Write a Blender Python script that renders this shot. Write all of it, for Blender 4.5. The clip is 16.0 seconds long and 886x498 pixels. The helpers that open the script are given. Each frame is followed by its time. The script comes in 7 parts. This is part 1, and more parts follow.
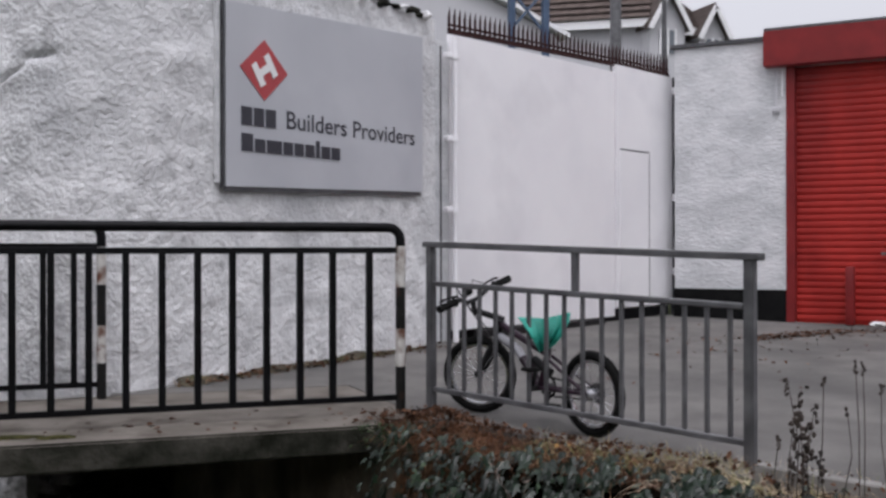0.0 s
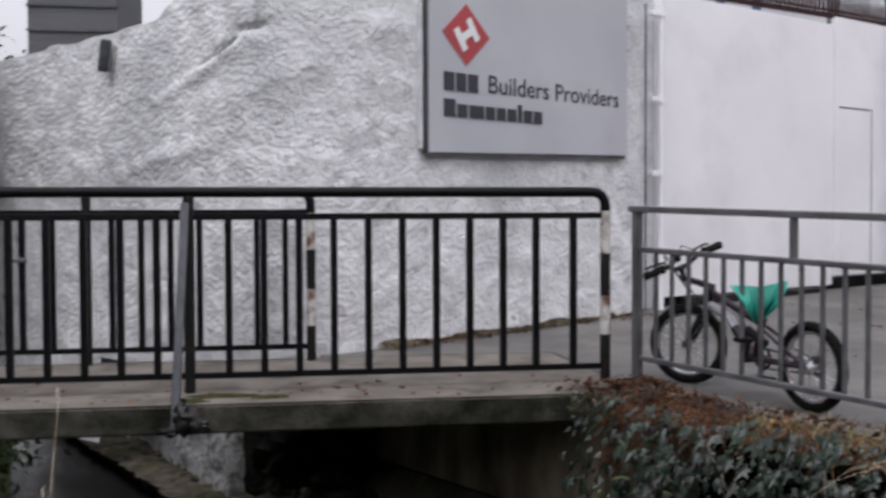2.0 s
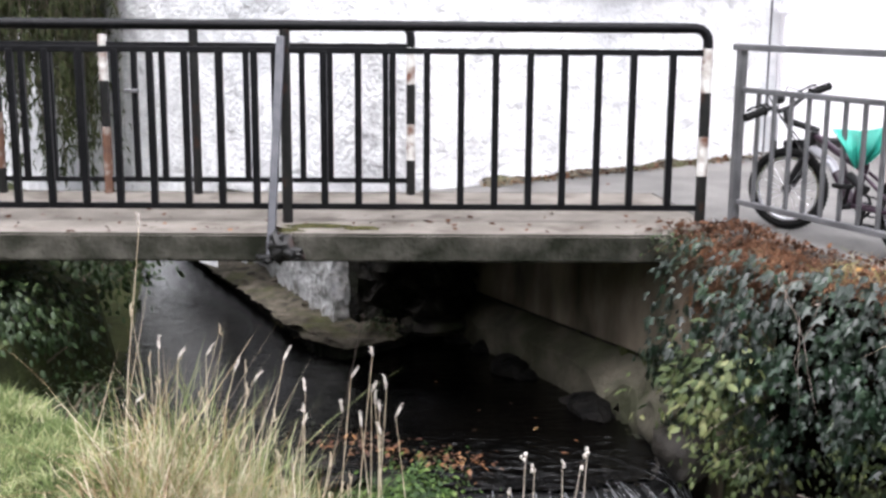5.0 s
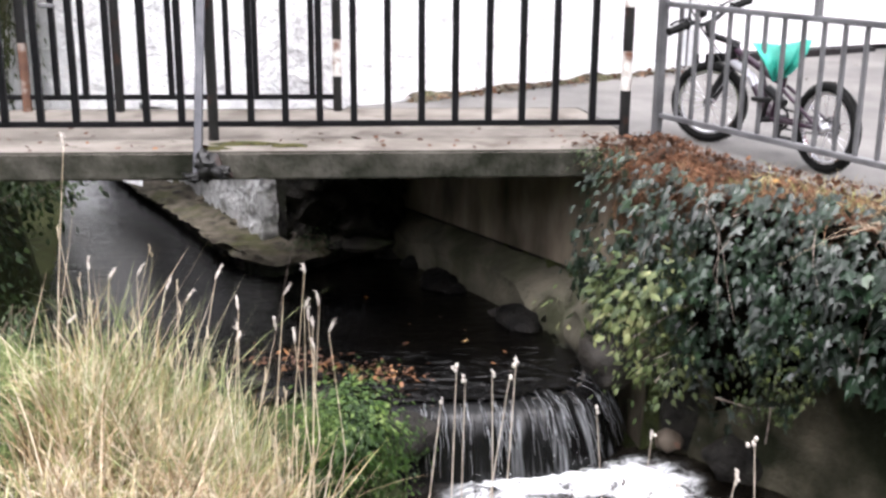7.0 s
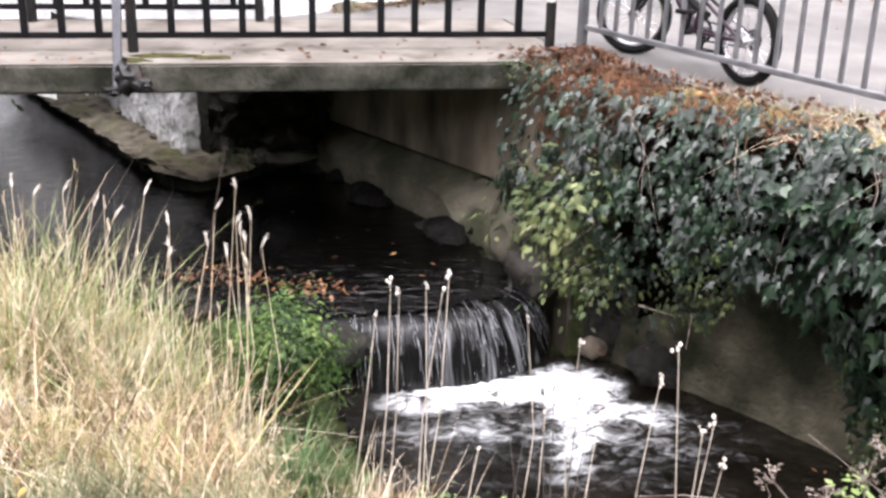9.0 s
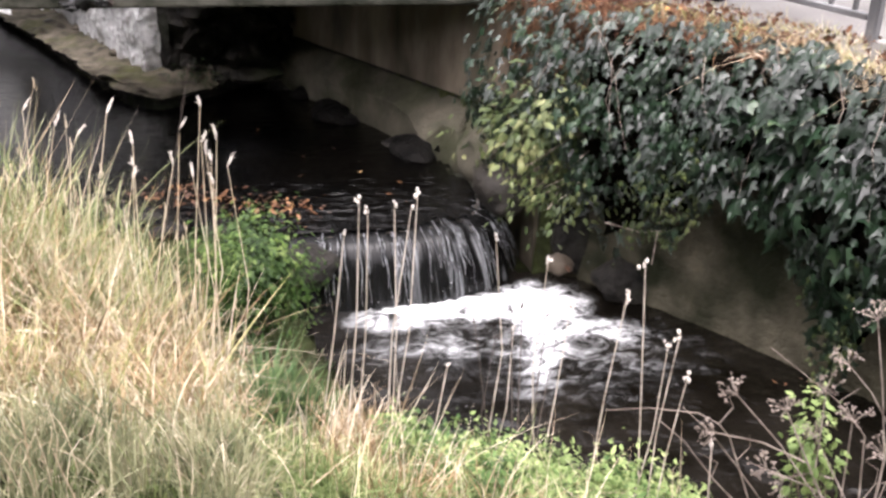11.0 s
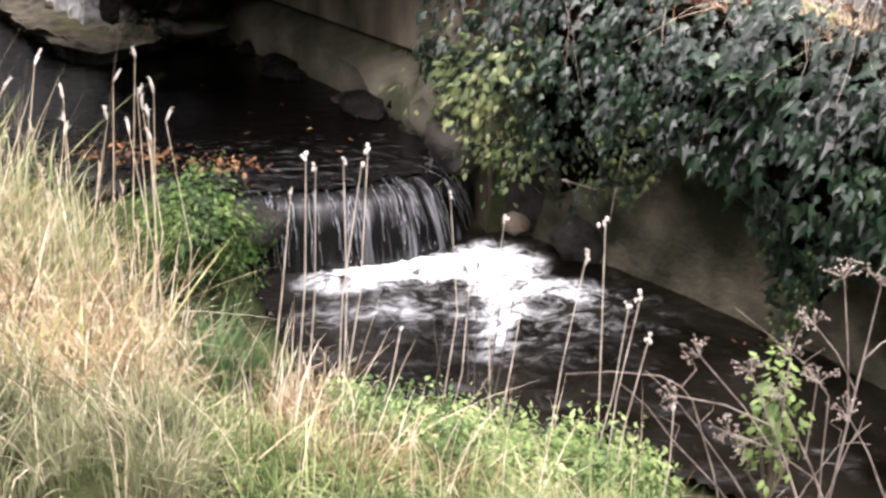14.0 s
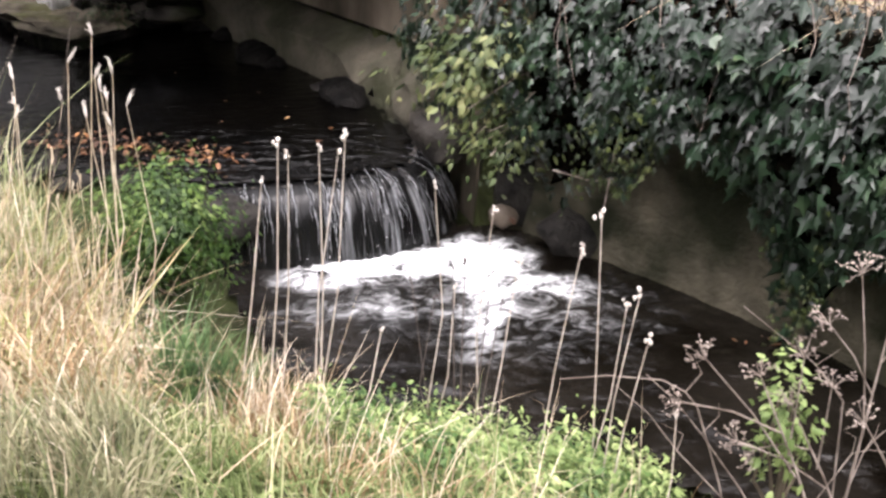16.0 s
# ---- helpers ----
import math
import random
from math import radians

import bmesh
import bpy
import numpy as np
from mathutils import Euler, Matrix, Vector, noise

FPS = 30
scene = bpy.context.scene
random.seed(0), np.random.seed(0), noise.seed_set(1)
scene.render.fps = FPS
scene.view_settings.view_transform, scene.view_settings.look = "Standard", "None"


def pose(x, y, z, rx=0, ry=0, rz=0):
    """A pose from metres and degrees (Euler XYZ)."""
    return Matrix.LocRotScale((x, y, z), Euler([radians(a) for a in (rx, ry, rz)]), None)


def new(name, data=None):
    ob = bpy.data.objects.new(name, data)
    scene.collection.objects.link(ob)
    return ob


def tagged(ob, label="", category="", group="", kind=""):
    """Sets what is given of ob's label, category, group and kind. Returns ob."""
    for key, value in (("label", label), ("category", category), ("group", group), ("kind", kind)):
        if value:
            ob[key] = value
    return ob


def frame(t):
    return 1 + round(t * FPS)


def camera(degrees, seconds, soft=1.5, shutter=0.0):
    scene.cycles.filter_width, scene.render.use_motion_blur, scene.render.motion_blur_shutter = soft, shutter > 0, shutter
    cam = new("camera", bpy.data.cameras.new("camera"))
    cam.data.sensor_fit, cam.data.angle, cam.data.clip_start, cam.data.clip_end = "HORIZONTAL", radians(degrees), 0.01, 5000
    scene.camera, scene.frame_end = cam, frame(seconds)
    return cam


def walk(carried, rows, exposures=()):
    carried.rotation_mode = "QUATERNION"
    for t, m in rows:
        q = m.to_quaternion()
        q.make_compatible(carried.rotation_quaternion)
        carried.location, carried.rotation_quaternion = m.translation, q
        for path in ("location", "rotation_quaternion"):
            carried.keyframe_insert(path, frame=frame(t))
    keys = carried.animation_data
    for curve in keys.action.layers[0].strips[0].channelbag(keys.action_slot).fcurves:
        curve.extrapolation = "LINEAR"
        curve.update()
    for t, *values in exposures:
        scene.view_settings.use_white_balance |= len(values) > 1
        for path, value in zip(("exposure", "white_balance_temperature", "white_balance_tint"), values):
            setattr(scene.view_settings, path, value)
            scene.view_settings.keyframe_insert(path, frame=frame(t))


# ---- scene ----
cam = camera(45.37, 16.0, soft=2.8, shutter=0.4)
# seconds, place (m), turn (degrees)
PATH = [
    (0.0, -0.203, -0.042, 0.960, 90.11, 0.11, -19.11),
    (0.5, -0.206, -0.020, 0.960, 89.87, 0.14, -18.05),
    (1.0, -0.225, -0.020, 0.960, 89.50, 0.05, -16.48),
    (1.5, -0.232, 0.041, 0.959, 89.03, 0.11, -13.50),
    (2.0, -0.203, 0.061, 0.958, 88.28, 0.24, -8.38),
    (2.5, -0.128, 0.069, 0.956, 86.91, 0.23, -3.25),
    (3.0, -0.050, 0.058, 0.955, 85.23, 0.21, -0.27),
    (3.5, -0.000, 0.033, 0.956, 83.70, 0.00, 0.00),
    (4.0, 0.050, 0.018, 0.957, 82.10, -0.20, -0.05),
    (6.5, 0.059, -0.020, 0.965, 76.20, -0.41, -3.57),
    (7.0, 0.046, -0.039, 0.971, 74.96, -0.47, -4.83),
    (7.5, 0.034, -0.050, 0.975, 73.81, -0.57, -5.99),
    (8.0, 0.021, -0.063, 0.980, 72.59, -0.80, -7.19),
    (8.5, 0.012, -0.054, 0.979, 71.49, -1.03, -8.20),
    (9.0, 0.000, -0.057, 0.981, 70.30, -1.22, -9.11),
    (11.5, -0.011, -0.049, 0.983, 65.09, -1.70, -11.36),
    (12.0, -0.010, -0.044, 0.982, 64.50, -1.85, -11.81),
    (12.5, -0.007, -0.031, 0.975, 64.19, -2.00, -12.23),
    (13.0, 0.002, 0.008, 0.956, 64.03, -2.15, -12.65),
    (13.5, 0.012, 0.046, 0.937, 63.89, -2.22, -13.08),
    (14.0, 0.023, 0.088, 0.915, 63.79, -2.31, -13.42),
    (14.5, 0.036, 0.135, 0.891, 63.69, -2.45, -13.67),
    (15.0, 0.050, 0.184, 0.865, 63.60, -2.46, -13.89),
    (15.5, 0.066, 0.241, 0.836, 63.56, -2.43, -14.03),
    (16.0, 0.087, 0.314, 0.798, 63.53, -2.57, -14.16),
]

EXPOSURES = [(0.0, -0.90, 6200, 16), (1.6, -0.86, 6200, 16), (2.5, -0.52, 6200, 16), (3.0, -0.28, 6200, 16), (3.5, 0.02, 6160, 15), (4.2, 0.44, 6180, 15), (6.5, 0.96, 6320, 16), (9.0, 1.27, 6380, 19), (12.0, 1.28, 6600, 20), (16.0, 1.24, 6580, 20)]
walk(cam, [(r[0], pose(*r[1:])) for r in PATH], EXPOSURES)

# ---------------------------------------------------------------- world and light
world = bpy.data.worlds.new("overcast_sky")
scene.world = world
world.use_nodes = True
wn, wl = world.node_tree.nodes, world.node_tree.links
wn.clear()
sky = wn.new("ShaderNodeTexSky")
sky.sky_type, sky.sun_disc = "NISHITA", False
sky.sun_elevation, sky.sun_rotation = radians(66), radians(200)
sky.air_density, sky.dust_density, sky.ozone_density = 1.2, 6.0, 1.0
hsv = wn.new("ShaderNodeHueSaturation")
hsv.inputs["Saturation"].default_value = 0.12
hsv.inputs["Value"].default_value = 1.7
bgn = wn.new("ShaderNodeBackground")
bgn.inputs["Strength"].default_value = 0.15
won = wn.new("ShaderNodeOutputWorld")
wl.new(sky.outputs[0], hsv.inputs["Color"])
cloud = wn.new("ShaderNodeMix")
cloud.data_type, cloud.blend_type = "RGBA", "ADD"
cloud.inputs["Factor"].default_value = 1.0
cloud.inputs["B"].default_value = (3.7, 3.72, 3.78, 1)
wl.new(hsv.outputs[0], cloud.inputs["A"])
wl.new(cloud.outputs["Result"], bgn.inputs[0])
wl.new(bgn.outputs[0], won.inputs[0])
sun = new("sun", bpy.data.lights.new("sun", "SUN"))
sun.data.energy, sun.data.angle, sun.data.color = 0.5, radians(50), (1.0, 0.97, 0.93)
sun.rotation_euler = Euler((radians(24), 0, radians(-20)))

# ---------------------------------------------------------------- materials


def material(name, c1, c2, scale=6.0, rough=0.8, bump=0.2, fine=60.0, metal=0.0, spec=0.5, c3=None, s3=1.2, w3=0.4, per="", stretch=(1, 1, 1), dist=0.01, wvar=0.25):
    """Two colours mixed by noise, a third in larger stains, fine relief, and variation per piece or per island."""
    m = bpy.data.materials.new(name)
    m.use_nodes = True
    n, l = m.node_tree.nodes, m.node_tree.links
    b = n["Principled BSDF"]
    tc = n.new("ShaderNodeTexCoord")
    mp = n.new("ShaderNodeMapping")
    mp.inputs["Scale"].default_value = stretch
    l.new(tc.outputs["Object"], mp.inputs[0])
    no = n.new("ShaderNodeTexNoise")
    no.inputs["Scale"].default_value, no.inputs["Detail"].default_value = scale, 6
    l.new(mp.outputs[0], no.inputs["Vector"])
    rp = n.new("ShaderNodeValToRGB")
    rp.color_ramp.elements[0].position, rp.color_ramp.elements[1].position = 0.32, 0.68
    rp.color_ramp.elements[0].color, rp.color_ramp.elements[1].color = (*c1, 1), (*c2, 1)
    l.new(no.outputs[0], rp.inputs[0])
    col = rp.outputs[0]
    if c3:
        n3 = n.new("ShaderNodeTexNoise")
        n3.inputs["Scale"].default_value, n3.inputs["Detail"].default_value = s3, 4
        l.new(mp.outputs[0], n3.inputs["Vector"])
        r3 = n.new("ShaderNodeValToRGB")
        r3.color_ramp.elements[0].position, r3.color_ramp.elements[1].position = 1 - w3 - 0.12, 1 - w3 + 0.12
        l.new(n3.outputs[0], r3.inputs[0])
        mx = n.new("ShaderNodeMix")
        mx.data_type = "RGBA"
        l.new(r3.outputs[0], mx.inputs["Factor"])
        l.new(col, mx.inputs["A"])
        mx.inputs["B"].default_value = (*c3, 1)
        col = mx.outputs["Result"]
    if per:
        src = n.new("ShaderNodeNewGeometry").outputs["Random Per Island"] if per == "island" else n.new("ShaderNodeObjectInfo").outputs["Random"]
        mr = n.new("ShaderNodeMapRange")
        mr.inputs["To Min"].default_value, mr.inputs["To Max"].default_value = 1 - wvar, 1 + wvar
        l.new(src, mr.inputs[0])
        hs = n.new("ShaderNodeHueSaturation")
        l.new(mr.outputs[0], hs.inputs["Value"])
        l.new(col, hs.inputs["Color"])
        col = hs.outputs[0]
    l.new(col, b.inputs["Base Color"])
    nf = n.new("ShaderNodeTexNoise")
    nf.inputs["Scale"].default_value, nf.inputs["Detail"].default_value = fine, 7
    l.new(mp.outputs[0], nf.inputs["Vector"])
    if bump:
        bp = n.new("ShaderNodeBump")
        bp.inputs["Strength"].default_value, bp.inputs["Distance"].default_value = bump, dist
        l.new(nf.outputs[0], bp.inputs["Height"])
        l.new(bp.outputs[0], b.inputs["Normal"])
    rr = n.new("ShaderNodeMapRange")
    rr.inputs["To Min"].default_value, rr.inputs["To Max"].default_value = max(rough - 0.12, 0.03), min(rough + 0.12, 1)
    l.new(no.outputs[0], rr.inputs[0])
    l.new(rr.outputs[0], b.inputs["Roughness"])
    b.inputs["Metallic"].default_value = metal
    b.inputs["Specular IOR Level"].default_value = spec
    return m


def island_colours(m, stops, patch=5.0):
    """Give each leaf or blade one colour of a ramp."""
    n, l = m.node_tree.nodes, m.node_tree.links
    g = n.new("ShaderNodeNewGeometry")
    rp = n.new("ShaderNodeValToRGB")
    el = rp.color_ramp.elements
    while len(el) < len(stops):
        el.new(0.5)
    for e, (p, c) in zip(el, stops):
        e.position, e.color = p, (*c, 1)
    # neighbours are alike: half of the choice is a patch over the ground, half is each leaf's own
    mp = [x for x in n if x.bl_idname == "ShaderNodeMapping"][0]
    pt = n.new("ShaderNodeTexNoise")
    pt.inputs["Scale"].default_value, pt.inputs["Detail"].default_value = patch, 2
    l.new(mp.outputs[0], pt.inputs["Vector"])
    mr = n.new("ShaderNodeMapRange")
    mr.inputs["From Min"].default_value, mr.inputs["From Max"].default_value = 0.34, 0.66
    l.new(pt.outputs[0], mr.inputs[0])
    mx = n.new("ShaderNodeMix")
    mx.inputs["Factor"].default_value = 0.5
    l.new(g.outputs["Random Per Island"], mx.inputs["A"])
    l.new(mr.outputs[0], mx.inputs["B"])
    l.new(mx.outputs["Result"], rp.inputs[0])
    l.new(rp.outputs[0], n["Principled BSDF"].inputs["Base Color"])
    return m


def leafy(name, stops, rough=0.55, spec=0.4, through_light=0.25):
    m = material(name, stops[0][1], stops[-1][1], rough=rough, bump=0.15, fine=90, spec=spec)
    island_colours(m, stops)
    n, l = m.node_tree.nodes, m.node_tree.links
    if through_light:
        b = n["Principled BSDF"]
        tr = n.new("ShaderNodeBsdfTranslucent")
        ramp = [x for x in n if x.bl_idname == "ShaderNodeValToRGB"][-1]
        l.new(ramp.outputs[0], tr.inputs["Color"])
        mx = n.new("ShaderNodeMixShader")
        mx.inputs[0].default_value = through_light
        l.new(b.outputs[0], mx.inputs[1])
        l.new(tr.outputs[0], mx.inputs[2])
        l.new(mx.outputs[0], n["Material Output"].inputs["Surface"])
    return m


def pebbled(m, scale):
    """Adds the lumps of thrown plaster to the relief."""
    n, l = m.node_tree.nodes, m.node_tree.links
    bp = [x for x in n if x.bl_idname == "ShaderNodeBump"][0]
    mp = [x for x in n if x.bl_idname == "ShaderNodeMapping"][0]
    old = bp.inputs["Height"].links[0].from_socket
    wr_ = n.new("ShaderNodeTexNoise")
    wr_.inputs["Scale"].default_value = scale * 0.6
    l.new(mp.outputs[0], wr_.inputs["Vector"])
    jn = n.new("ShaderNodeMix")
    jn.data_type = "RGBA"
    jn.inputs["Factor"].default_value = 0.03
    l.new(mp.outputs[0], jn.inputs["A"])
    l.new(wr_.outputs["Color"], jn.inputs["B"])
    vo = n.new("ShaderNodeTexVoronoi")
    vo.inputs["Scale"].default_value = scale
    l.new(jn.outputs["Result"], vo.inputs["Vector"])
    mr = n.new("ShaderNodeMapRange")
    mr.interpolation_type = "SMOOTHSTEP"
    mr.inputs["From Min"].default_value, mr.inputs["From Max"].default_value = 0.55, 0.10
    l.new(vo.outputs["Distance"], mr.inputs[0])
    ad = n.new("ShaderNodeMath")
    ad.operation = "MULTIPLY_ADD"
    ad.inputs[1].default_value = 0.16
    l.new(mr.outputs[0], ad.inputs[0])
    l.new(old, ad.inputs[2])
    l.new(ad.outputs[0], bp.inputs["Height"])
    return m


def flecked(m, scale, colour, low, high, amount=0.8):
    """Shade in the pits of rough plaster, put in as colour: small dark flecks that thin out and gather in patches."""
    n, l = m.node_tree.nodes, m.node_tree.links
    b = n["Principled BSDF"]
    mp = [x for x in n if x.bl_idname == "ShaderNodeMapping"][0]
    old = b.inputs["Base Color"].links[0].from_socket
    f = n.new("ShaderNodeTexNoise")
    f.inputs["Scale"].default_value, f.inputs["Detail"].default_value, f.inputs["Roughness"].default_value = scale, 5, 0.62
    l.new(mp.outputs[0], f.inputs["Vector"])
    g = n.new("ShaderNodeTexNoise")
    g.inputs["Scale"].default_value, g.inputs["Detail"].default_value = 1.7, 3
    l.new(mp.outputs[0], g.inputs["Vector"])
    mu = n.new("ShaderNodeMath")
    mu.operation = "MULTIPLY_ADD"
    mu.inputs[1].default_value = 0.35
    l.new(g.outputs[0], mu.inputs[0])
    l.new(f.outputs[0], mu.inputs[2])
    mr = n.new("ShaderNodeMapRange")
    mr.inputs["From Min"].default_value, mr.inputs["From Max"].default_value = low + 0.175, high + 0.175
    mr.inputs["To Max"].default_value = amount
    l.new(mu.outputs[0], mr.inputs[0])
    mx = n.new("ShaderNodeMix")
    mx.data_type = "RGBA"
    l.new(mr.outputs[0], mx.inputs["Factor"])
    l.new(old, mx.inputs["A"])
    mx.inputs["B"].default_value = (*colour, 1)
    l.new(mx.outputs["Result"], b.inputs["Base Color"])
    return m


M = {}
M["roughcast"] = flecked(pebbled(material("white_roughcast", (0.60, 0.60, 0.605), (0.80, 0.80, 0.805), 7, 0.95, 0.40, 24, c3=(0.52, 0.525, 0.535), s3=1.0, w3=0.40, dist=0.07, spec=0.1), 27), 12, (0.25, 0.25, 0.255), 0.58, 0.77, 0.7)
M["footing_white"] = flecked(pebbled(material("stained_white_rubble", (0.34, 0.34, 0.34), (0.56, 0.56, 0.555), 9, 0.95, 0.9, 14, c3=(0.20, 0.195, 0.18), s3=4, w3=0.40, dist=0.05, spec=0.1), 18), 14, (0.12, 0.115, 0.10), 0.52, 0.68, 0.8)
M["white_metal"] = material("white_painted_steel", (0.82, 0.81, 0.83), (0.88, 0.87, 0.88), 1.5, 0.5, 0.06, 14, c3=(0.66, 0.65, 0.67), s3=0.7, w3=0.35, spec=0.4)
M["white_render"] = flecked(pebbled(material("white_painted_block", (0.54, 0.55, 0.56), (0.70, 0.70, 0.71), 3.5, 0.92, 0.5, 20, c3=(0.46, 0.47, 0.48), s3=1.3, w3=0.34, dist=0.03, spec=0.15, stretch=(1, 1, 1.8)), 9), 11, (0.22, 0.22, 0.225), 0.60, 0.76, 0.6)
M["black_paint"] = material("black_gloss_paint", (0.002, 0.002, 0.0025), (0.005, 0.005, 0.006), 25, 0.5, 0.25, 80, dist=0.003, spec=0.15)
M["black_rust"] = material("chipped_black_paint", (0.004, 0.004, 0.004), (0.010, 0.0095, 0.009), 25, 0.5, 0.3, 80, c3=(0.05, 0.018, 0.009), s3=9, w3=0.30, dist=0.003, spec=0.3)
M["white_band"] = material("chipped_white_paint", (0.46, 0.44, 0.41), (0.62, 0.61, 0.58), 20, 0.6, 0.3, 70, c3=(0.12, 0.05, 0.028), s3=13, w3=0.42, dist=0.003)
M["rust_band"] = material("rusted_white_paint", (0.07, 0.032, 0.02), (0.15, 0.075, 0.045), 20, 0.85, 0.4, 70, c3=(0.36, 0.33, 0.30), s3=11, w3=0.36, dist=0.003)
M["brace"] = material("dull_grey_steel", (0.045, 0.047, 0.055), (0.085, 0.085, 0.095), 14, 0.55, 0.2, 60, metal=0.2, dist=0.003)
M["galv"] = material("galvanised_steel", (0.085, 0.085, 0.09), (0.15, 0.15, 0.155), 9, 0.5, 0.12, 60, metal=0.3, c3=(0.06, 0.06, 0.063), s3=3, w3=0.35, dist=0.003)
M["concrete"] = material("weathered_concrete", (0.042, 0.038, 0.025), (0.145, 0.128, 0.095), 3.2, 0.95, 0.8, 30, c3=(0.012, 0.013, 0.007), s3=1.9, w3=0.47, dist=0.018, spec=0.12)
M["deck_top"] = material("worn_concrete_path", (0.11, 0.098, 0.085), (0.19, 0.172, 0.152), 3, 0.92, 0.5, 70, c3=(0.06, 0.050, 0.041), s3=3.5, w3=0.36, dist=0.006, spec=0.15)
# edge colour: stains, plus darkening for the shade on the slab's sides
M["deck_edge"] = material("stained_shaded_concrete_edge", (0.022, 0.022, 0.016), (0.085, 0.08, 0.068), 6, 0.95, 0.8, 30, c3=(0.010, 0.011, 0.007), s3=3.6, w3=0.44, dist=0.015, spec=0.12)
M["abutment"] = material("damp_concrete", (0.115, 0.094, 0.070), (0.215, 0.178, 0.138), 3.2, 0.9, 0.6, 26, c3=(0.045, 0.038, 0.028), s3=1.7, w3=0.45, stretch=(1.8, 1.8, 0.6), dist=0.014, spec=0.18)
M["footing"] = material("mossy_footing", (0.050, 0.046, 0.034), (0.105, 0.095, 0.072), 5, 0.9, 0.8, 24, c3=(0.030, 0.036, 0.016), s3=2.8, w3=0.44, dist=0.02, spec=0.15)
M["asphalt"] = material("grey_asphalt", (0.105, 0.101, 0.096), (0.165, 0.158, 0.150), 2.2, 0.92, 0.5, 160, c3=(0.085, 0.083, 0.08), s3=0.7, w3=0.4, dist=0.006, spec=0.2)
M["kerb"] = material("pale_kerb", (0.15, 0.145, 0.135), (0.26, 0.25, 0.235), 6, 0.92, 0.4, 60, dist=0.006, spec=0.2)
M["turf"] = material("rough_turf_soil", (0.018, 0.020, 0.009), (0.045, 0.055, 0.020), 9, 0.95, 0.9, 45, c3=(0.040, 0.045, 0.018), s3=1.1, w3=0.45, dist=0.03, spec=0.1)
M["mould"] = material("matted_leaf_mould", (0.028, 0.016, 0.010), (0.095, 0.054, 0.030), 22, 0.95, 1.0, 60, c3=(0.12, 0.08, 0.045), s3=5, w3=0.4, dist=0.02, spec=0.1)
M["straw_stem"] = material("pale_straw_stem_husk", (0.34, 0.27, 0.18), (0.64, 0.56, 0.43), 14, 0.85, 0.2, 50, spec=0.15)
M["rock"] = material("wet_rock", (0.010, 0.009, 0.008), (0.045, 0.038, 0.030), 5, 0.6, 0.8, 26, c3=(0.035, 0.05, 0.018), s3=3, w3=0.38, dist=0.025, spec=0.3)
# near-black for lumps that stand in for shade at the waterline
M["shade_black"] = material("waterline_shade_black", (0.001, 0.001, 0.001), (0.010, 0.009, 0.008), 7, 0.8, 1.0, 20, dist=0.04, spec=0.10)
# dark rock colour, also used where shade is painted near-black
M["dark_rock"] = material("black_rubble_and_shade", (0.002, 0.002, 0.0018), (0.030, 0.027, 0.024), 6, 0.85, 1.0, 16, c3=(0.012, 0.018, 0.007), s3=3, w3=0.35, dist=0.05, spec=0.15)
M["pale_rock"] = material("pale_rock", (0.065, 0.048, 0.034), (0.125, 0.10, 0.075), 7, 0.75, 0.5, 26, dist=0.015)
M["sign_panel"] = material("silver_grey_sign_face", (0.44, 0.45, 0.48), (0.50, 0.51, 0.54), 1.2, 0.42, 0.03, 20, c3=(0.40, 0.41, 0.445), s3=0.9, w3=0.35)
M["sign_edge"] = material("dark_sign_edge", (0.03, 0.03, 0.035), (0.06, 0.06, 0.065), 10, 0.5, 0.1)
M["sign_red"] = material("red_vinyl", (0.38, 0.045, 0.05), (0.43, 0.055, 0.06), 6, 0.45, 0.05)
M["sign_white"] = material("white_vinyl", (0.74, 0.74, 0.74), (0.8, 0.8, 0.8), 6, 0.45, 0.05)
M["sign_ink"] = material("charcoal_vinyl", (0.02, 0.02, 0.03), (0.035, 0.035, 0.045), 6, 0.45, 0.05)
M["shutter"] = material("red_shutter_paint", (0.30, 0.017, 0.013), (0.40, 0.026, 0.019), 3, 0.5, 0.1, 30, c3=(0.17, 0.008, 0.008), s3=1.1, w3=0.35, stretch=(1, 1, 0.4), spec=0.3)
M["dark_red"] = material("dark_red_paint", (0.15, 0.011, 0.012), (0.22, 0.018, 0.018), 4, 0.5, 0.15, 30, c3=(0.17, 0.014, 0.014), s3=1.2, w3=0.35, spec=0.3)
M["plinth"] = material("black_bitumen_plinth", (0.003, 0.003, 0.0035), (0.010, 0.010, 0.010), 8, 0.8, 0.3, 30, spec=0.1)
M["coping"] = material("dark_coping", (0.05, 0.05, 0.055), (0.10, 0.10, 0.105), 8, 0.8, 0.3, 30)
M["spikes"] = material("rusty_brown_spikes", (0.022, 0.008, 0.008), (0.045, 0.017, 0.016), 18, 0.75, 0.3, 60, spec=0.2)
M["blue_steel"] = material("blue_painted_steel", (0.035, 0.065, 0.12), (0.06, 0.10, 0.17), 4, 0.55, 0.1)
M["roof_tile"] = material("brown_roof_tile", (0.06, 0.045, 0.04), (0.11, 0.085, 0.075), 6, 0.9, 0.4, 20, per="object")
M["house_wall"] = material("pale_grey_render", (0.50, 0.50, 0.52), (0.58, 0.58, 0.60), 1, 0.9, 0.2, 20)
M["trim_white"] = material("white_bargeboard", (0.76, 0.76, 0.77), (0.8, 0.8, 0.8), 3, 0.5, 0.05)
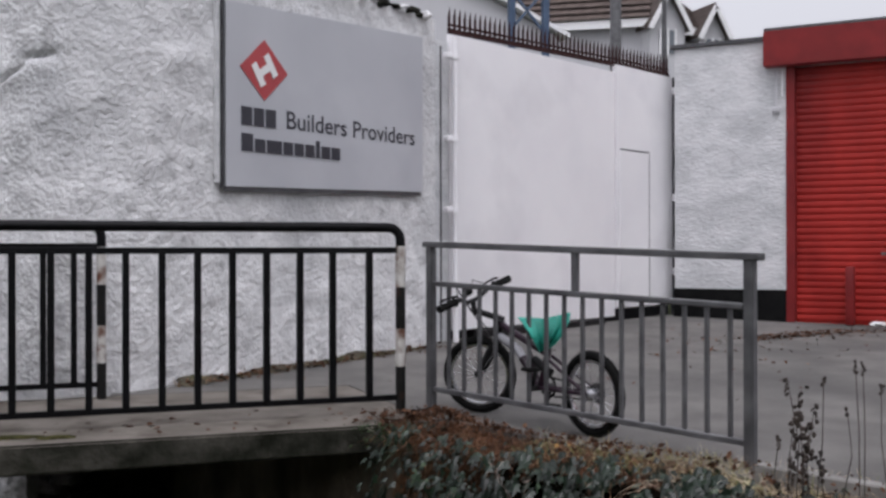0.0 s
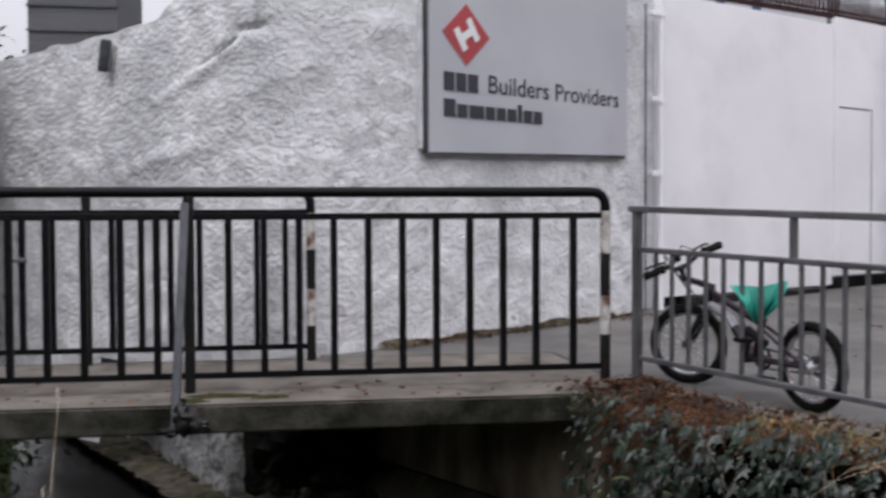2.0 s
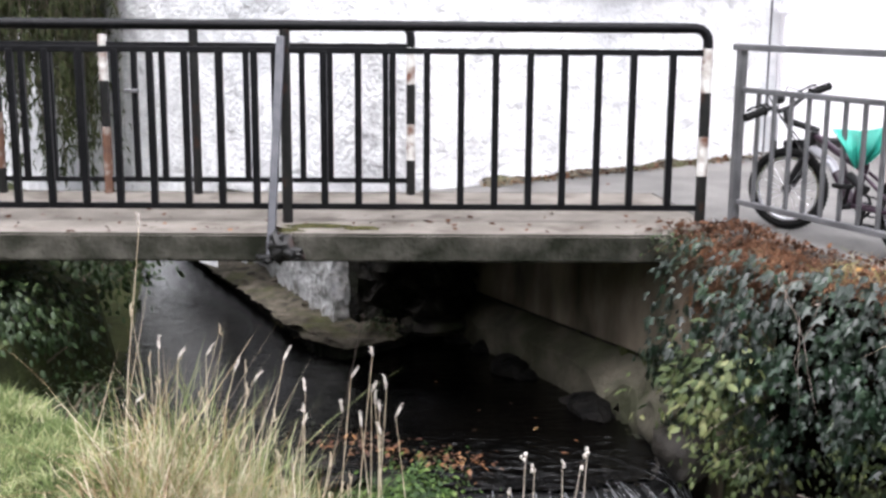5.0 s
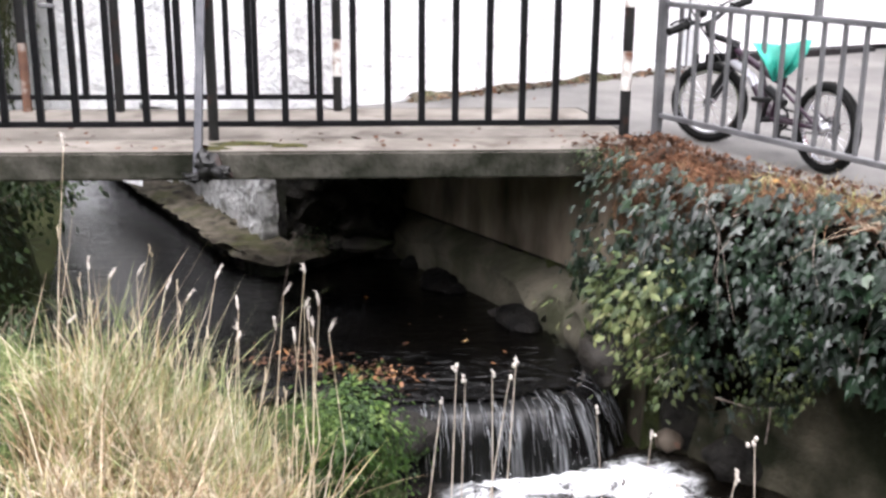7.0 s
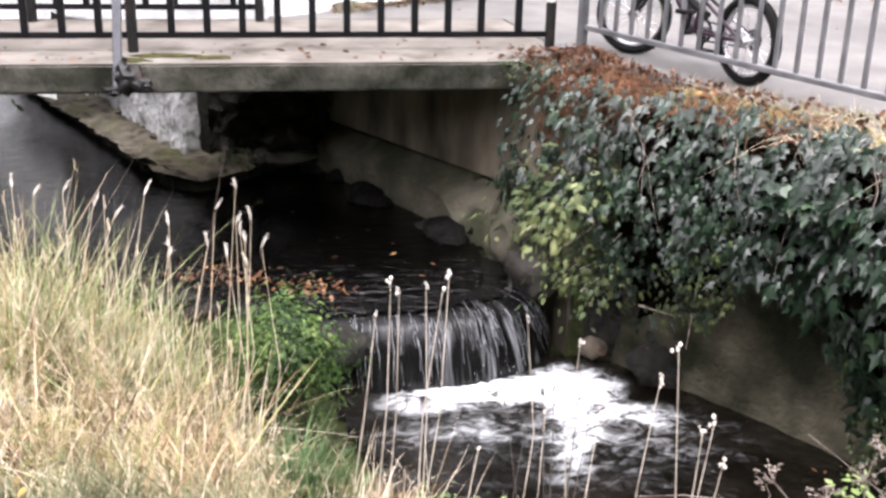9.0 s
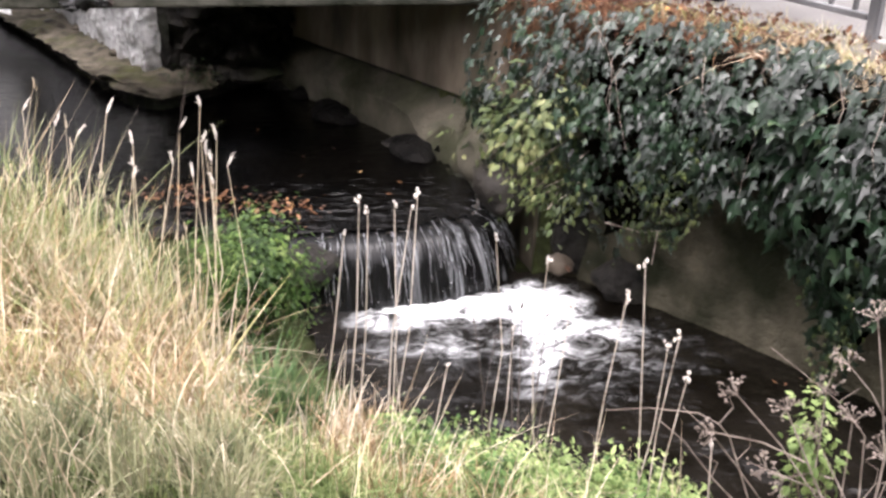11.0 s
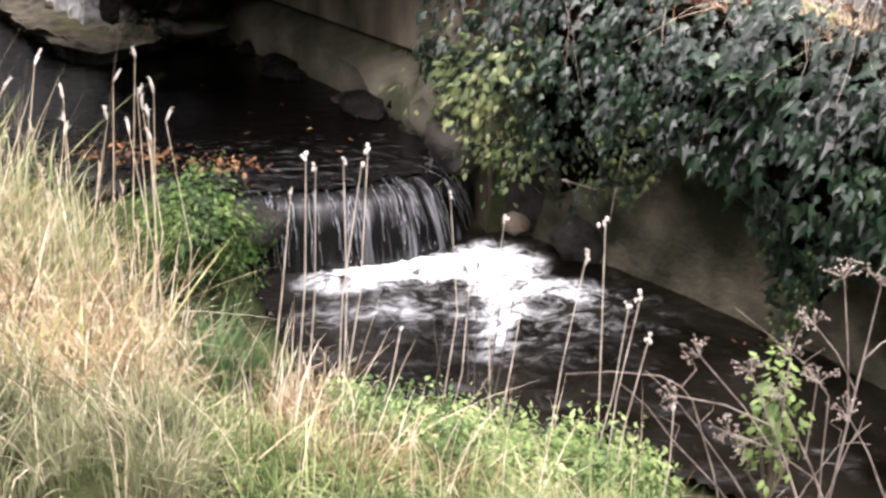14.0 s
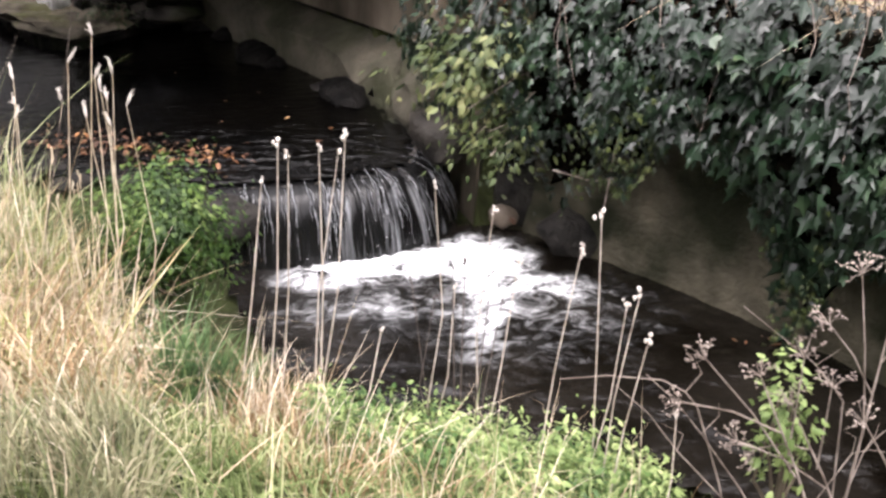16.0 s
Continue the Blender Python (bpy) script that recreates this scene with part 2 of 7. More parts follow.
M["glass"] = material("dull_window_glass", (0.10, 0.12, 0.14), (0.16, 0.18, 0.20), 1, 0.1, 0.0)
M["grey_clad"] = material("grey_block_building", (0.085, 0.085, 0.092), (0.115, 0.115, 0.122), 3, 0.8, 0.2, 20, stretch=(0.3, 0.3, 6))
M["rubber"] = material("black_tyre_rubber", (0.004, 0.004, 0.004), (0.010, 0.010, 0.0095), 30, 0.85, 0.5, 120, dist=0.002, spec=0.15)
M["alloy"] = material("silver_alloy", (0.55, 0.55, 0.57), (0.68, 0.68, 0.70), 10, 0.28, 0.05, metal=0.9)
M["dark_metal"] = material("dark_bike_parts", (0.005, 0.005, 0.0055), (0.015, 0.015, 0.016), 20, 0.45, 0.1, spec=0.3)
M["bike_frame"] = material("dark_purple_frame", (0.016, 0.006, 0.013), (0.032, 0.011, 0.025), 10, 0.35, 0.03)
M["silver_paint"] = material("silver_paint", (0.42, 0.42, 0.45), (0.5, 0.5, 0.53), 10, 0.35, 0.03, metal=0.4)
M["teal"] = material("teal_green_cloth", (0.012, 0.22, 0.165), (0.04, 0.42, 0.33), 9, 0.4, 0.35, 30, dist=0.01)
M["bark"] = material("brown_bark", (0.06, 0.045, 0.03), (0.12, 0.095, 0.065), 20, 0.9, 0.6, 40, stretch=(1, 1, 0.3))
M["dead_stem"] = material("bleached_dead_stem", (0.24, 0.20, 0.16), (0.52, 0.46, 0.39), 12, 0.85, 0.2, 50, spec=0.2)
M["seed"] = material("pale_seed_fluff", (0.34, 0.30, 0.27), (0.66, 0.62, 0.57), 60, 0.95, 0.6, 80, spec=0.1)
M["ledge"] = material("mossy_ledge_stone", (0.030, 0.026, 0.019), (0.125, 0.110, 0.085), 9, 0.95, 0.9, 30, c3=(0.060, 0.064, 0.024), s3=4.2, w3=0.38, dist=0.02, spec=0.12)
M["strand"] = material("streaked_water", (0.05, 0.052, 0.055), (0.26, 0.267, 0.28), 40, 0.25, 0.3, 60, spec=0.5)
# colour of the unseen screen that blocks low sky light
M["hedge"] = material("unseen_screen_green", (0.010, 0.018, 0.007), (0.040, 0.060, 0.022), 9, 0.9, 1.0, 18, c3=(0.020, 0.024, 0.010), s3=1.5, w3=0.4, dist=0.08, spec=0.1)
M["moss"] = material("olive_moss", (0.022, 0.024, 0.009), (0.070, 0.066, 0.026), 30, 0.95, 1.0, 90, spec=0.1, dist=0.006)
M["spray"] = material("white_water", (0.50, 0.52, 0.54), (0.78, 0.80, 0.82), 30, 0.35, 0.3, 60, spec=0.5)
M["dock"] = material("dark_dock_stalk", (0.02, 0.014, 0.012), (0.06, 0.045, 0.036), 14, 0.9, 0.3, 50)
M["herb_stem"] = material("green_weed_stem", (0.04, 0.07, 0.02), (0.09, 0.12, 0.04), 14, 0.7, 0.2, 50)
M["umbel"] = material("dark_dead_umbel", (0.10, 0.078, 0.066), (0.32, 0.27, 0.235), 14, 0.9, 0.3, 50, spec=0.15)
M["ivy"] = leafy("ivy_leaf", [(0.0, (0.002, 0.0045, 0.002)), (0.45, (0.005, 0.013, 0.006)), (0.75, (0.013, 0.030, 0.015)), (0.92, (0.034, 0.062, 0.030)), (1.0, (0.085, 0.11, 0.055))], 0.36, 0.44, 0.05)
M["young_ivy"] = leafy("young_ivy_leaf", [(0.0, (0.012, 0.020, 0.006)), (0.6, (0.045, 0.062, 0.018)), (1.0, (0.13, 0.15, 0.05))], 0.45, 0.35, 0.2)
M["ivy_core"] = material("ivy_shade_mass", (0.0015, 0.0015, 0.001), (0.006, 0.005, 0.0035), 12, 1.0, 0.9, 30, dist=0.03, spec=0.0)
M["shrub_leaf"] = leafy("pale_shrub_leaf", [(0.0, (0.016, 0.028, 0.009)), (0.35, (0.050, 0.072, 0.024)), (0.70, (0.125, 0.148, 0.055)), (1.0, (0.31, 0.31, 0.15))], 0.5, 0.35, 0.25)
M["herb"] = leafy("nettle_green_leaf", [(0.0, (0.014, 0.036, 0.009)), (0.5, (0.05, 0.105, 0.025)), (0.85, (0.11, 0.185, 0.05)), (1.0, (0.19, 0.26, 0.085))], 0.5, 0.35, 0.3)
M["nettle"] = leafy("nettle_leaf", [(0.0, (0.006, 0.016, 0.004)), (0.5, (0.030, 0.066, 0.013)), (0.85, (0.105, 0.165, 0.038)), (1.0, (0.19, 0.25, 0.08))], 0.5, 0.3, 0.3)
M["bright_herb"] = leafy("bright_weed_leaf", [(0.0, (0.05, 0.085, 0.022)), (0.4, (0.16, 0.23, 0.075)), (0.75, (0.30, 0.38, 0.15)), (1.0, (0.52, 0.52, 0.27))], 0.55, 0.3, 0.35)
M["dark_herb"] = leafy("dark_bank_leaf", [(0.0, (0.008, 0.018, 0.006)), (0.6, (0.028, 0.052, 0.015)), (1.0, (0.075, 0.105, 0.034))], 0.5, 0.4, 0.2)
M["dry_grass"] = leafy("dry_straw_blade", [(0.0, (0.035, 0.024, 0.012)), (0.25, (0.20, 0.14, 0.075)), (0.5, (0.50, 0.41, 0.26)), (0.58, (0.13, 0.165, 0.05)), (0.70, (0.29, 0.30, 0.115)), (0.84, (0.48, 0.41, 0.23)), (1.0, (0.78, 0.71, 0.55))], 0.8, 0.2, 0.22)
M["rust_grass"] = leafy("rusty_dead_blade", [(0.0, (0.05, 0.028, 0.014)), (0.35, (0.20, 0.125, 0.065)), (0.7, (0.40, 0.29, 0.17)), (1.0, (0.62, 0.50, 0.34))], 0.8, 0.2, 0.2)
M["straw"] = leafy("pale_straw_stem", [(0.0, (0.26, 0.18, 0.11)), (0.5, (0.54, 0.44, 0.32)), (1.0, (0.80, 0.73, 0.61))], 0.8, 0.15, 0.15)
M["green_grass"] = leafy("green_grass_blade", [(0.0, (0.03, 0.050, 0.015)), (0.40, (0.12, 0.165, 0.055)), (0.68, (0.25, 0.29, 0.125)), (0.85, (0.46, 0.44, 0.25)), (1.0, (0.70, 0.63, 0.46))], 0.65, 0.25, 0.3)
M["blue_grass"] = leafy("broad_green_blade", [(0.0, (0.016, 0.042, 0.014)), (0.5, (0.085, 0.155, 0.058)), (0.85, (0.20, 0.27, 0.12)), (1.0, (0.50, 0.47, 0.31))], 0.55, 0.35, 0.3)
M["pale_blade"] = leafy("pale_green_blade", [(0.0, (0.08, 0.10, 0.04)), (0.4, (0.23, 0.26, 0.12)), (0.75, (0.44, 0.45, 0.27)), (1.0, (0.70, 0.68, 0.52))], 0.65, 0.25, 0.25)
M["grey_grass"] = leafy("grey_green_blade", [(0.0, (0.05, 0.062, 0.032)), (0.5, (0.18, 0.185, 0.10)), (0.85, (0.36, 0.33, 0.21)), (1.0, (0.66, 0.58, 0.44))], 0.65, 0.3, 0.25)
M["litter"] = leafy("fallen_brown_leaf", [(0.0, (0.016, 0.009, 0.006)), (0.4, (0.055, 0.028, 0.017)), (0.8, (0.125, 0.060, 0.033)), (1.0, (0.25, 0.145, 0.085))], 0.9, 0.15, 0.1)
M["bracken"] = leafy("red_brown_dead_blade", [(0.0, (0.03, 0.014, 0.009)), (0.4, (0.10, 0.045, 0.025)), (0.75, (0.21, 0.105, 0.058)), (1.0, (0.38, 0.26, 0.16))], 0.85, 0.15, 0.15)
M["wet_leaf"] = leafy("wet_orange_leaf", [(0.0, (0.025, 0.011, 0.006)), (0.5, (0.060, 0.026, 0.013)), (0.80, (0.17, 0.075, 0.026)), (1.0, (0.42, 0.27, 0.13))], 0.5, 0.4, 0.0)
M["yellow_leaf"] = leafy("yellow_fallen_leaf", [(0.0, (0.18, 0.09, 0.025)), (0.5, (0.32, 0.18, 0.055)), (1.0, (0.46, 0.34, 0.13))], 0.6, 0.3, 0.3)
M["willow_leaf"] = leafy("willow_leaf", [(0.0, (0.018, 0.026, 0.009)), (0.6, (0.05, 0.064, 0.021)), (1.0, (0.12, 0.13, 0.055))], 0.6, 0.3, 0.3)
M["far_leaf"] = leafy("far_tree_leaf", [(0.0, (0.03, 0.04, 0.02)), (1.0, (0.10, 0.11, 0.06))], 0.7, 0.3, 0.2)


def water_material(name, foam):
    """Dark clear stream water; foam gathers by noise round the foot of the fall."""
    m = bpy.data.materials.new(name)
    m.use_nodes = True
    n, l = m.node_tree.nodes, m.node_tree.links
    b = n["Principled BSDF"]
    tc = n.new("ShaderNodeTexCoord")
    mp = n.new("ShaderNodeMapping")
    mp.inputs["Rotation"].default_value = (0, 0, radians(-8 if foam else 12))
    mp.inputs["Scale"].default_value = (1.0, 1.45 if foam else 2.6, 1.0)
    l.new(tc.outputs["Object"], mp.inputs[0])
    na = n.new("ShaderNodeTexNoise")
    na.inputs["Scale"].default_value, na.inputs["Detail"].default_value = (7.0, 8) if not foam else (4.6, 8)
    na.inputs["Distortion"].default_value = 0.3
    l.new(mp.outputs[0], na.inputs["Vector"])
    bp = n.new("ShaderNodeBump")
    bp.inputs["Strength"].default_value, bp.inputs["Distance"].default_value = (0.10, 0.05) if not foam else (0.9, 0.07)
    l.new(na.outputs[0], bp.inputs["Height"])
    l.new(bp.outputs[0], b.inputs["Normal"])
    if not foam:
        # smooth upstream, rippled where it runs towards the weir
        sx = n.new("ShaderNodeSeparateXYZ")
        l.new(tc.outputs["Object"], sx.inputs[0])
        mr0 = n.new("ShaderNodeMapRange")
        mr0.inputs["From Min"].default_value, mr0.inputs["From Max"].default_value = 6.6, 5.1
        mr0.inputs["To Min"].default_value, mr0.inputs["To Max"].default_value = 0.22, 1.0
        l.new(sx.outputs["Y"], mr0.inputs[0])
        l.new(mr0.outputs[0], bp.inputs["Strength"])
    nb = n.new("ShaderNodeTexNoise")
    nb.inputs["Scale"].default_value, nb.inputs["Detail"].default_value = 2.4, 5
    l.new(tc.outputs["Object"], nb.inputs["Vector"])
    bed = n.new("ShaderNodeValToRGB")
    bed.color_ramp.elements[0].position, bed.color_ramp.elements[1].position = 0.38, 0.72
    bed.color_ramp.elements[0].color, bed.color_ramp.elements[1].color = ((0.002, 0.0015, 0.001, 1), (0.012, 0.010, 0.0078, 1)) if foam else ((0.0003, 0.0003, 0.0003, 1), (0.0012, 0.001, 0.0008, 1))
    l.new(nb.outputs[0], bed.inputs[0])
    col = bed.outputs[0]
    b.inputs["Roughness"].default_value = 0.06 if foam else 0.16
    b.inputs["Specular IOR Level"].default_value = 0.5
    b.inputs["IOR"].default_value = 1.33
    if foam:
        at = n.new("ShaderNodeAttribute")
        at.attribute_name = "froth"
        nz = n.new("ShaderNodeTexNoise")
        nz.inputs["Scale"].default_value, nz.inputs["Detail"].default_value, nz.inputs["Distortion"].default_value = 7.5, 10, 1.1
        nz.inputs["Roughness"].default_value = 0.68
        l.new(mp.outputs[0], nz.inputs["Vector"])
        ct = n.new("ShaderNodeMapRange")
        ct.inputs["From Min"].default_value, ct.inputs["From Max"].default_value = 0.28, 0.74
        ct.inputs["To Min"].default_value, ct.inputs["To Max"].default_value = 0.02, 1.70
        l.new(nz.outputs[0], ct.inputs[0])
        ad = n.new("ShaderNodeMath")
        ad.operation = "MULTIPLY"
        l.new(at.outputs["Fac"], ad.inputs[0])
        l.new(ct.outputs[0], ad.inputs[1])
        rp = n.new("ShaderNodeMapRange")
        rp.interpolation_type = "SMOOTHSTEP"
        rp.inputs["From Min"].default_value, rp.inputs["From Max"].default_value = 0.14, 1.02
        l.new(ad.outputs[0], rp.inputs[0])
        mx = n.new("ShaderNodeMix")
        mx.data_type = "RGBA"
        l.new(rp.outputs[0], mx.inputs["Factor"])
        l.new(col, mx.inputs["A"])
        mx.inputs["B"].default_value = (0.88, 0.90, 0.92, 1)
        col = mx.outputs["Result"]
        mr = n.new("ShaderNodeMapRange")
        mr.inputs["To Min"].default_value, mr.inputs["To Max"].default_value = 0.06, 0.85
        l.new(rp.outputs[0], mr.inputs[0])
        l.new(mr.outputs[0], b.inputs["Roughness"])
    l.new(col, b.inputs["Base Color"])
    return m


M["stream"] = water_material("dark_stream_water", False)
M["pool"] = water_material("frothy_pool_water", True)


def fall_material():
    m = bpy.data.materials.new("falling_water")
    m.use_nodes = True
    n, l = m.node_tree.nodes, m.node_tree.links
    b = n["Principled BSDF"]
    uv = n.new("ShaderNodeUVMap")
    mp = n.new("ShaderNodeMapping")
    mp.inputs["Scale"].default_value = (130, 1.4, 1)
    l.new(uv.outputs[0], mp.inputs[0])
    no = n.new("ShaderNodeTexNoise")
    no.inputs["Scale"].default_value, no.inputs["Detail"].default_value, no.inputs["Distortion"].default_value = 1.0, 8, 0.5
    l.new(mp.outputs[0], no.inputs["Vector"])
    rp = n.new("ShaderNodeValToRGB")
    rp.color_ramp.elements[0].position, rp.color_ramp.elements[1].position = 0.46, 0.88
    rp.color_ramp.elements[0].color, rp.color_ramp.elements[1].color = (0.004, 0.004, 0.004, 1), (0.27, 0.278, 0.29, 1)
    sp = n.new("ShaderNodeSeparateXYZ")
    l.new(uv.outputs[0], sp.inputs[0])
    mr = n.new("ShaderNodeMapRange")
    mr.inputs["From Min"].default_value, mr.inputs["From Max"].default_value = 0.09, 0.23
    mr.inputs["To Min"].default_value, mr.inputs["To Max"].default_value = -0.34, -0.01
    l.new(sp.outputs["X"], mr.inputs[0])
    my = n.new("ShaderNodeMapRange")
    my.inputs["From Min"].default_value, my.inputs["From Max"].default_value = 0.10, 0.45
    my.inputs["To Min"].default_value, my.inputs["To Max"].default_value = -0.30, 0.02
    l.new(sp.outputs["Y"], my.inputs[0])
    sm = n.new("ShaderNodeMath")
    l.new(mr.outputs[0], sm.inputs[0])
    l.new(my.outputs[0], sm.inputs[1])
    ad = n.new("ShaderNodeMath")
    l.new(no.outputs[0], ad.inputs[0])
    l.new(sm.outputs[0], ad.inputs[1])
    m2 = n.new("ShaderNodeMapping")
    m2.inputs["Scale"].default_value = (26, 0.7, 1)
    l.new(uv.outputs[0], m2.inputs[0])
    n2 = n.new("ShaderNodeTexNoise")
    n2.inputs["Scale"].default_value, n2.inputs["Detail"].default_value = 1.0, 3
    l.new(m2.outputs[0], n2.inputs["Vector"])
    g2 = n.new("ShaderNodeMapRange")
    g2.inputs["From Min"].default_value, g2.inputs["From Max"].default_value = 0.35, 0.65
    g2.inputs["To Min"].default_value, g2.inputs["To Max"].default_value = -0.22, 0.10
    l.new(n2.outputs[0], g2.inputs[0])
    a2 = n.new("ShaderNodeMath")
    l.new(ad.outputs[0], a2.inputs[0])
    l.new(g2.outputs[0], a2.inputs[1])
    l.new(a2.outputs[0], rp.inputs[0])
    l.new(rp.outputs[0], b.inputs["Base Color"])
    bp = n.new("ShaderNodeBump")
    bp.inputs["Strength"].default_value, bp.inputs["Distance"].default_value = 0.5, 0.03
    l.new(no.outputs[0], bp.inputs["Height"])
    l.new(bp.outputs[0], b.inputs["Normal"])
    b.inputs["Roughness"].default_value = 0.18
    b.inputs["IOR"].default_value = 1.33
    return m


M["fall"] = fall_material()

# ---------------------------------------------------------------- mesh helpers


def part(name, bm, mat, parent=None, label="", smooth=True):
    """One bmesh as one mesh object, under a thing or a part."""
    me = bpy.data.meshes.new(name)
    bmesh.ops.recalc_face_normals(bm, faces=bm.faces)
    bm.to_mesh(me)
    bm.free()
    return place(name, me, mat, parent, label, smooth)


def place(name, me, mat, parent=None, label="", smooth=True):
    if mat and not me.materials:
        me.materials.append(mat)
    if smooth:
        me.polygons.foreach_set("use_smooth", [True] * len(me.polygons))
        me.set_sharp_from_angle(angle=radians(38))
    ob = new(name, me)
    if parent:
        ob.parent = parent
        ob.matrix_parent_inverse = parent.matrix_basis.inverted()
    if label:
        ob["label"] = label
    return ob


def arrays(name, verts, faces, mat, parent=None, label="", smooth=True):
    me = bpy.data.meshes.new(name)
    me.from_pydata([tuple(v) for v in verts], [], [tuple(f) for f in faces])
    me.update()
    return place(name, me, mat, parent, label, smooth)


def thing(name, at, label, category, group="", kind=""):
    ob = new(name)
    ob.empty_display_size = 0.1
    ob.matrix_basis = Matrix.Translation(at)
    return tagged(ob, label, category, group, kind)


def box(bm, c, size, rot=None, bevel=0.0):
    m = Matrix.Translation(c) @ (rot.to_4x4() if rot else Matrix()) @ Matrix.Diagonal((*size, 1))
    g = bmesh.ops.create_cube(bm, size=1.0, matrix=m)
    if bevel:
        es = list({e for v in g["verts"] for e in v.link_edges})
        bmesh.ops.bevel(bm, geom=es, offset=bevel, segments=2, affect="EDGES", profile=0.5)
    return g


def turn_z(a):
    return Matrix.Rotation(a, 3, "Z")


def tube(bm, pts, r, n=8, caps=True):
    """A round bar swept along points; r is one radius or one for each point."""
    pts = [Vector(p) for p in pts]
    rs = r if isinstance(r, (list, tuple)) else [r] * len(pts)
    rings = []
    up = Vector((0, 0, 1))
    t0 = (pts[1] - pts[0]).normalized()
    a = t0.cross(up if abs(t0.z) < 0.9 else Vector((1, 0, 0))).normalized()
    for i, p in enumerate(pts):
        t = (pts[min(i + 1, len(pts) - 1)] - pts[max(i - 1, 0)]).normalized()
        a = (a - t * a.dot(t)).normalized()
        b = t.cross(a)
        rings.append([bm.verts.new(p + (a * math.cos(2 * math.pi * k / n) + b * math.sin(2 * math.pi * k / n)) * rs[i]) for k in range(n)])
    for q, w in zip(rings, rings[1:]):
        for k in range(n):
            bm.faces.new((q[k], q[(k + 1) % n], w[(k + 1) % n], w[k]))
    if caps:
        bm.faces.new(rings[0][::-1])
        bm.faces.new(rings[-1])


def bar(bm, a, b, w, d, up=(0, 0, 1)):
    """A flat or square bar from a to b, w across and d deep."""
    a, b = Vector(a), Vector(b)
    t = (b - a).normalized()
    s = t.cross(Vector(up)).normalized()
    if s.length < 0.5:
        s = t.cross(Vector((1, 0, 0))).normalized()
    u = s.cross(t)
    vs = [bm.verts.new(p + s * (w / 2 * i) + u * (d / 2 * j)) for p in (a, b) for i, j in ((-1, -1), (1, -1), (1, 1), (-1, 1))]
    for f in ((3, 2, 1, 0), (4, 5, 6, 7), (0, 1, 5, 4), (1, 2, 6, 5), (2, 3, 7, 6), (3, 0, 4, 7)):
        bm.faces.new([vs[i] for i in f])


def ring(bm, c, ax, R, r, n=28, m=8, flat=1.0):
    """A torus round the axis ax."""
    ax = Vector(ax).normalized()
    e1 = ax.cross(Vector((0, 0, 1))).normalized()
    e2 = ax.cross(e1)
    rows_ = []
    for i in range(n):
        a = 2 * math.pi * i / n
        d = e1 * math.cos(a) + e2 * math.sin(a)
        rows_.append([bm.verts.new(Vector(c) + d * (R + r * math.cos(2 * math.pi * k / m)) + ax * (r * flat * math.sin(2 * math.pi * k / m))) for k in range(m)])
    for i in range(n):
        q, w = rows_[i], rows_[(i + 1) % n]
        for k in range(m):
            bm.faces.new((q[k], w[k], w[(k + 1) % m], q[(k + 1) % m]))


def prism(bm, poly, z0, z1):
    """An upright prism over a plan; z0 and z1 are heights or functions of (x, y)."""
    f0 = z0 if callable(z0) else (lambda x, y: z0)
    f1 = z1 if callable(z1) else (lambda x, y: z1)
    lo = [bm.verts.new((x, y, f0(x, y))) for x, y in poly]
    hi = [bm.verts.new((x, y, f1(x, y))) for x, y in poly]
    bm.faces.new(lo[::-1])
    bm.faces.new(hi)
    k = len(poly)
    for i in range(k):
        bm.faces.new((lo[i], lo[(i + 1) % k], hi[(i + 1) % k], hi[i]))


def along(path, s):
    """The point at the length s of a polyline in plan, and its direction."""
    for (ax, ay), (bx, by) in zip(path, path[1:]):
        d = math.hypot(bx - ax, by - ay)
        if s <= d or (bx, by) == path[-1]:
            return Vector((ax + (bx - ax) * s / d, ay + (by - ay) * s / d)), Vector(((bx - ax) / d, (by - ay) / d))
        s -= d


def rounded(path, times=2):
    for _ in range(times):
        out = [path[0]]
        for (ax, ay), (bx, by) in zip(path, path[1:]):
            out += [(ax * 0.75 + bx * 0.25, ay * 0.75 + by * 0.25), (ax * 0.25 + bx * 0.75, ay * 0.25 + by * 0.75)]
        path = out + [path[-1]]
    return path


def length(path):
    return sum(math.hypot(b[0] - a[0], b[1] - a[1]) for a, b in zip(path, path[1:]))


def fbm(x, y, z, octaves=4):
    return noise.fractal(Vector((x, y, z)), 0.9, 2.1, octaves)


def paving(x, y):
    """The height of the path and the yard, which rise gently away from the stream."""
    return 0.03 * (y - 6.0)


def lump(bm, c, size, seed, rough=0.25, sub=3):
    """A boulder."""
    g = bmesh.ops.create_icosphere(bm, subdivisions=sub, radius=1.0)
    for v in g["verts"]:
        d = v.co.normalized()
        k = 1 + rough * fbm(d.x * 1.3 + seed, d.y * 1.3, d.z * 1.3 + seed * 2)
        v.co = Vector((c[0] + d.x * k * size[0], c[1] + d.y * k * size[1], c[2] + d.z * k * size[2]))

# ---------------------------------------------------------------- stream, banks, ground


UPPER, LOWER = -1.15, -1.50
STREAM = [(-4.2, 14.5), (-2.87, 11.1), (-2.2, 8.15), (-1.74, 5.93), (-0.7, 5.25), (0.2, 4.89), (0.8, 4.89), (1.20, 5.02), (1.31, 5.5), (0.34, 7.86), (-0.5, 7.08), (-0.73, 7.2), (-2.33, 10.7), (-3.6, 14.5)]
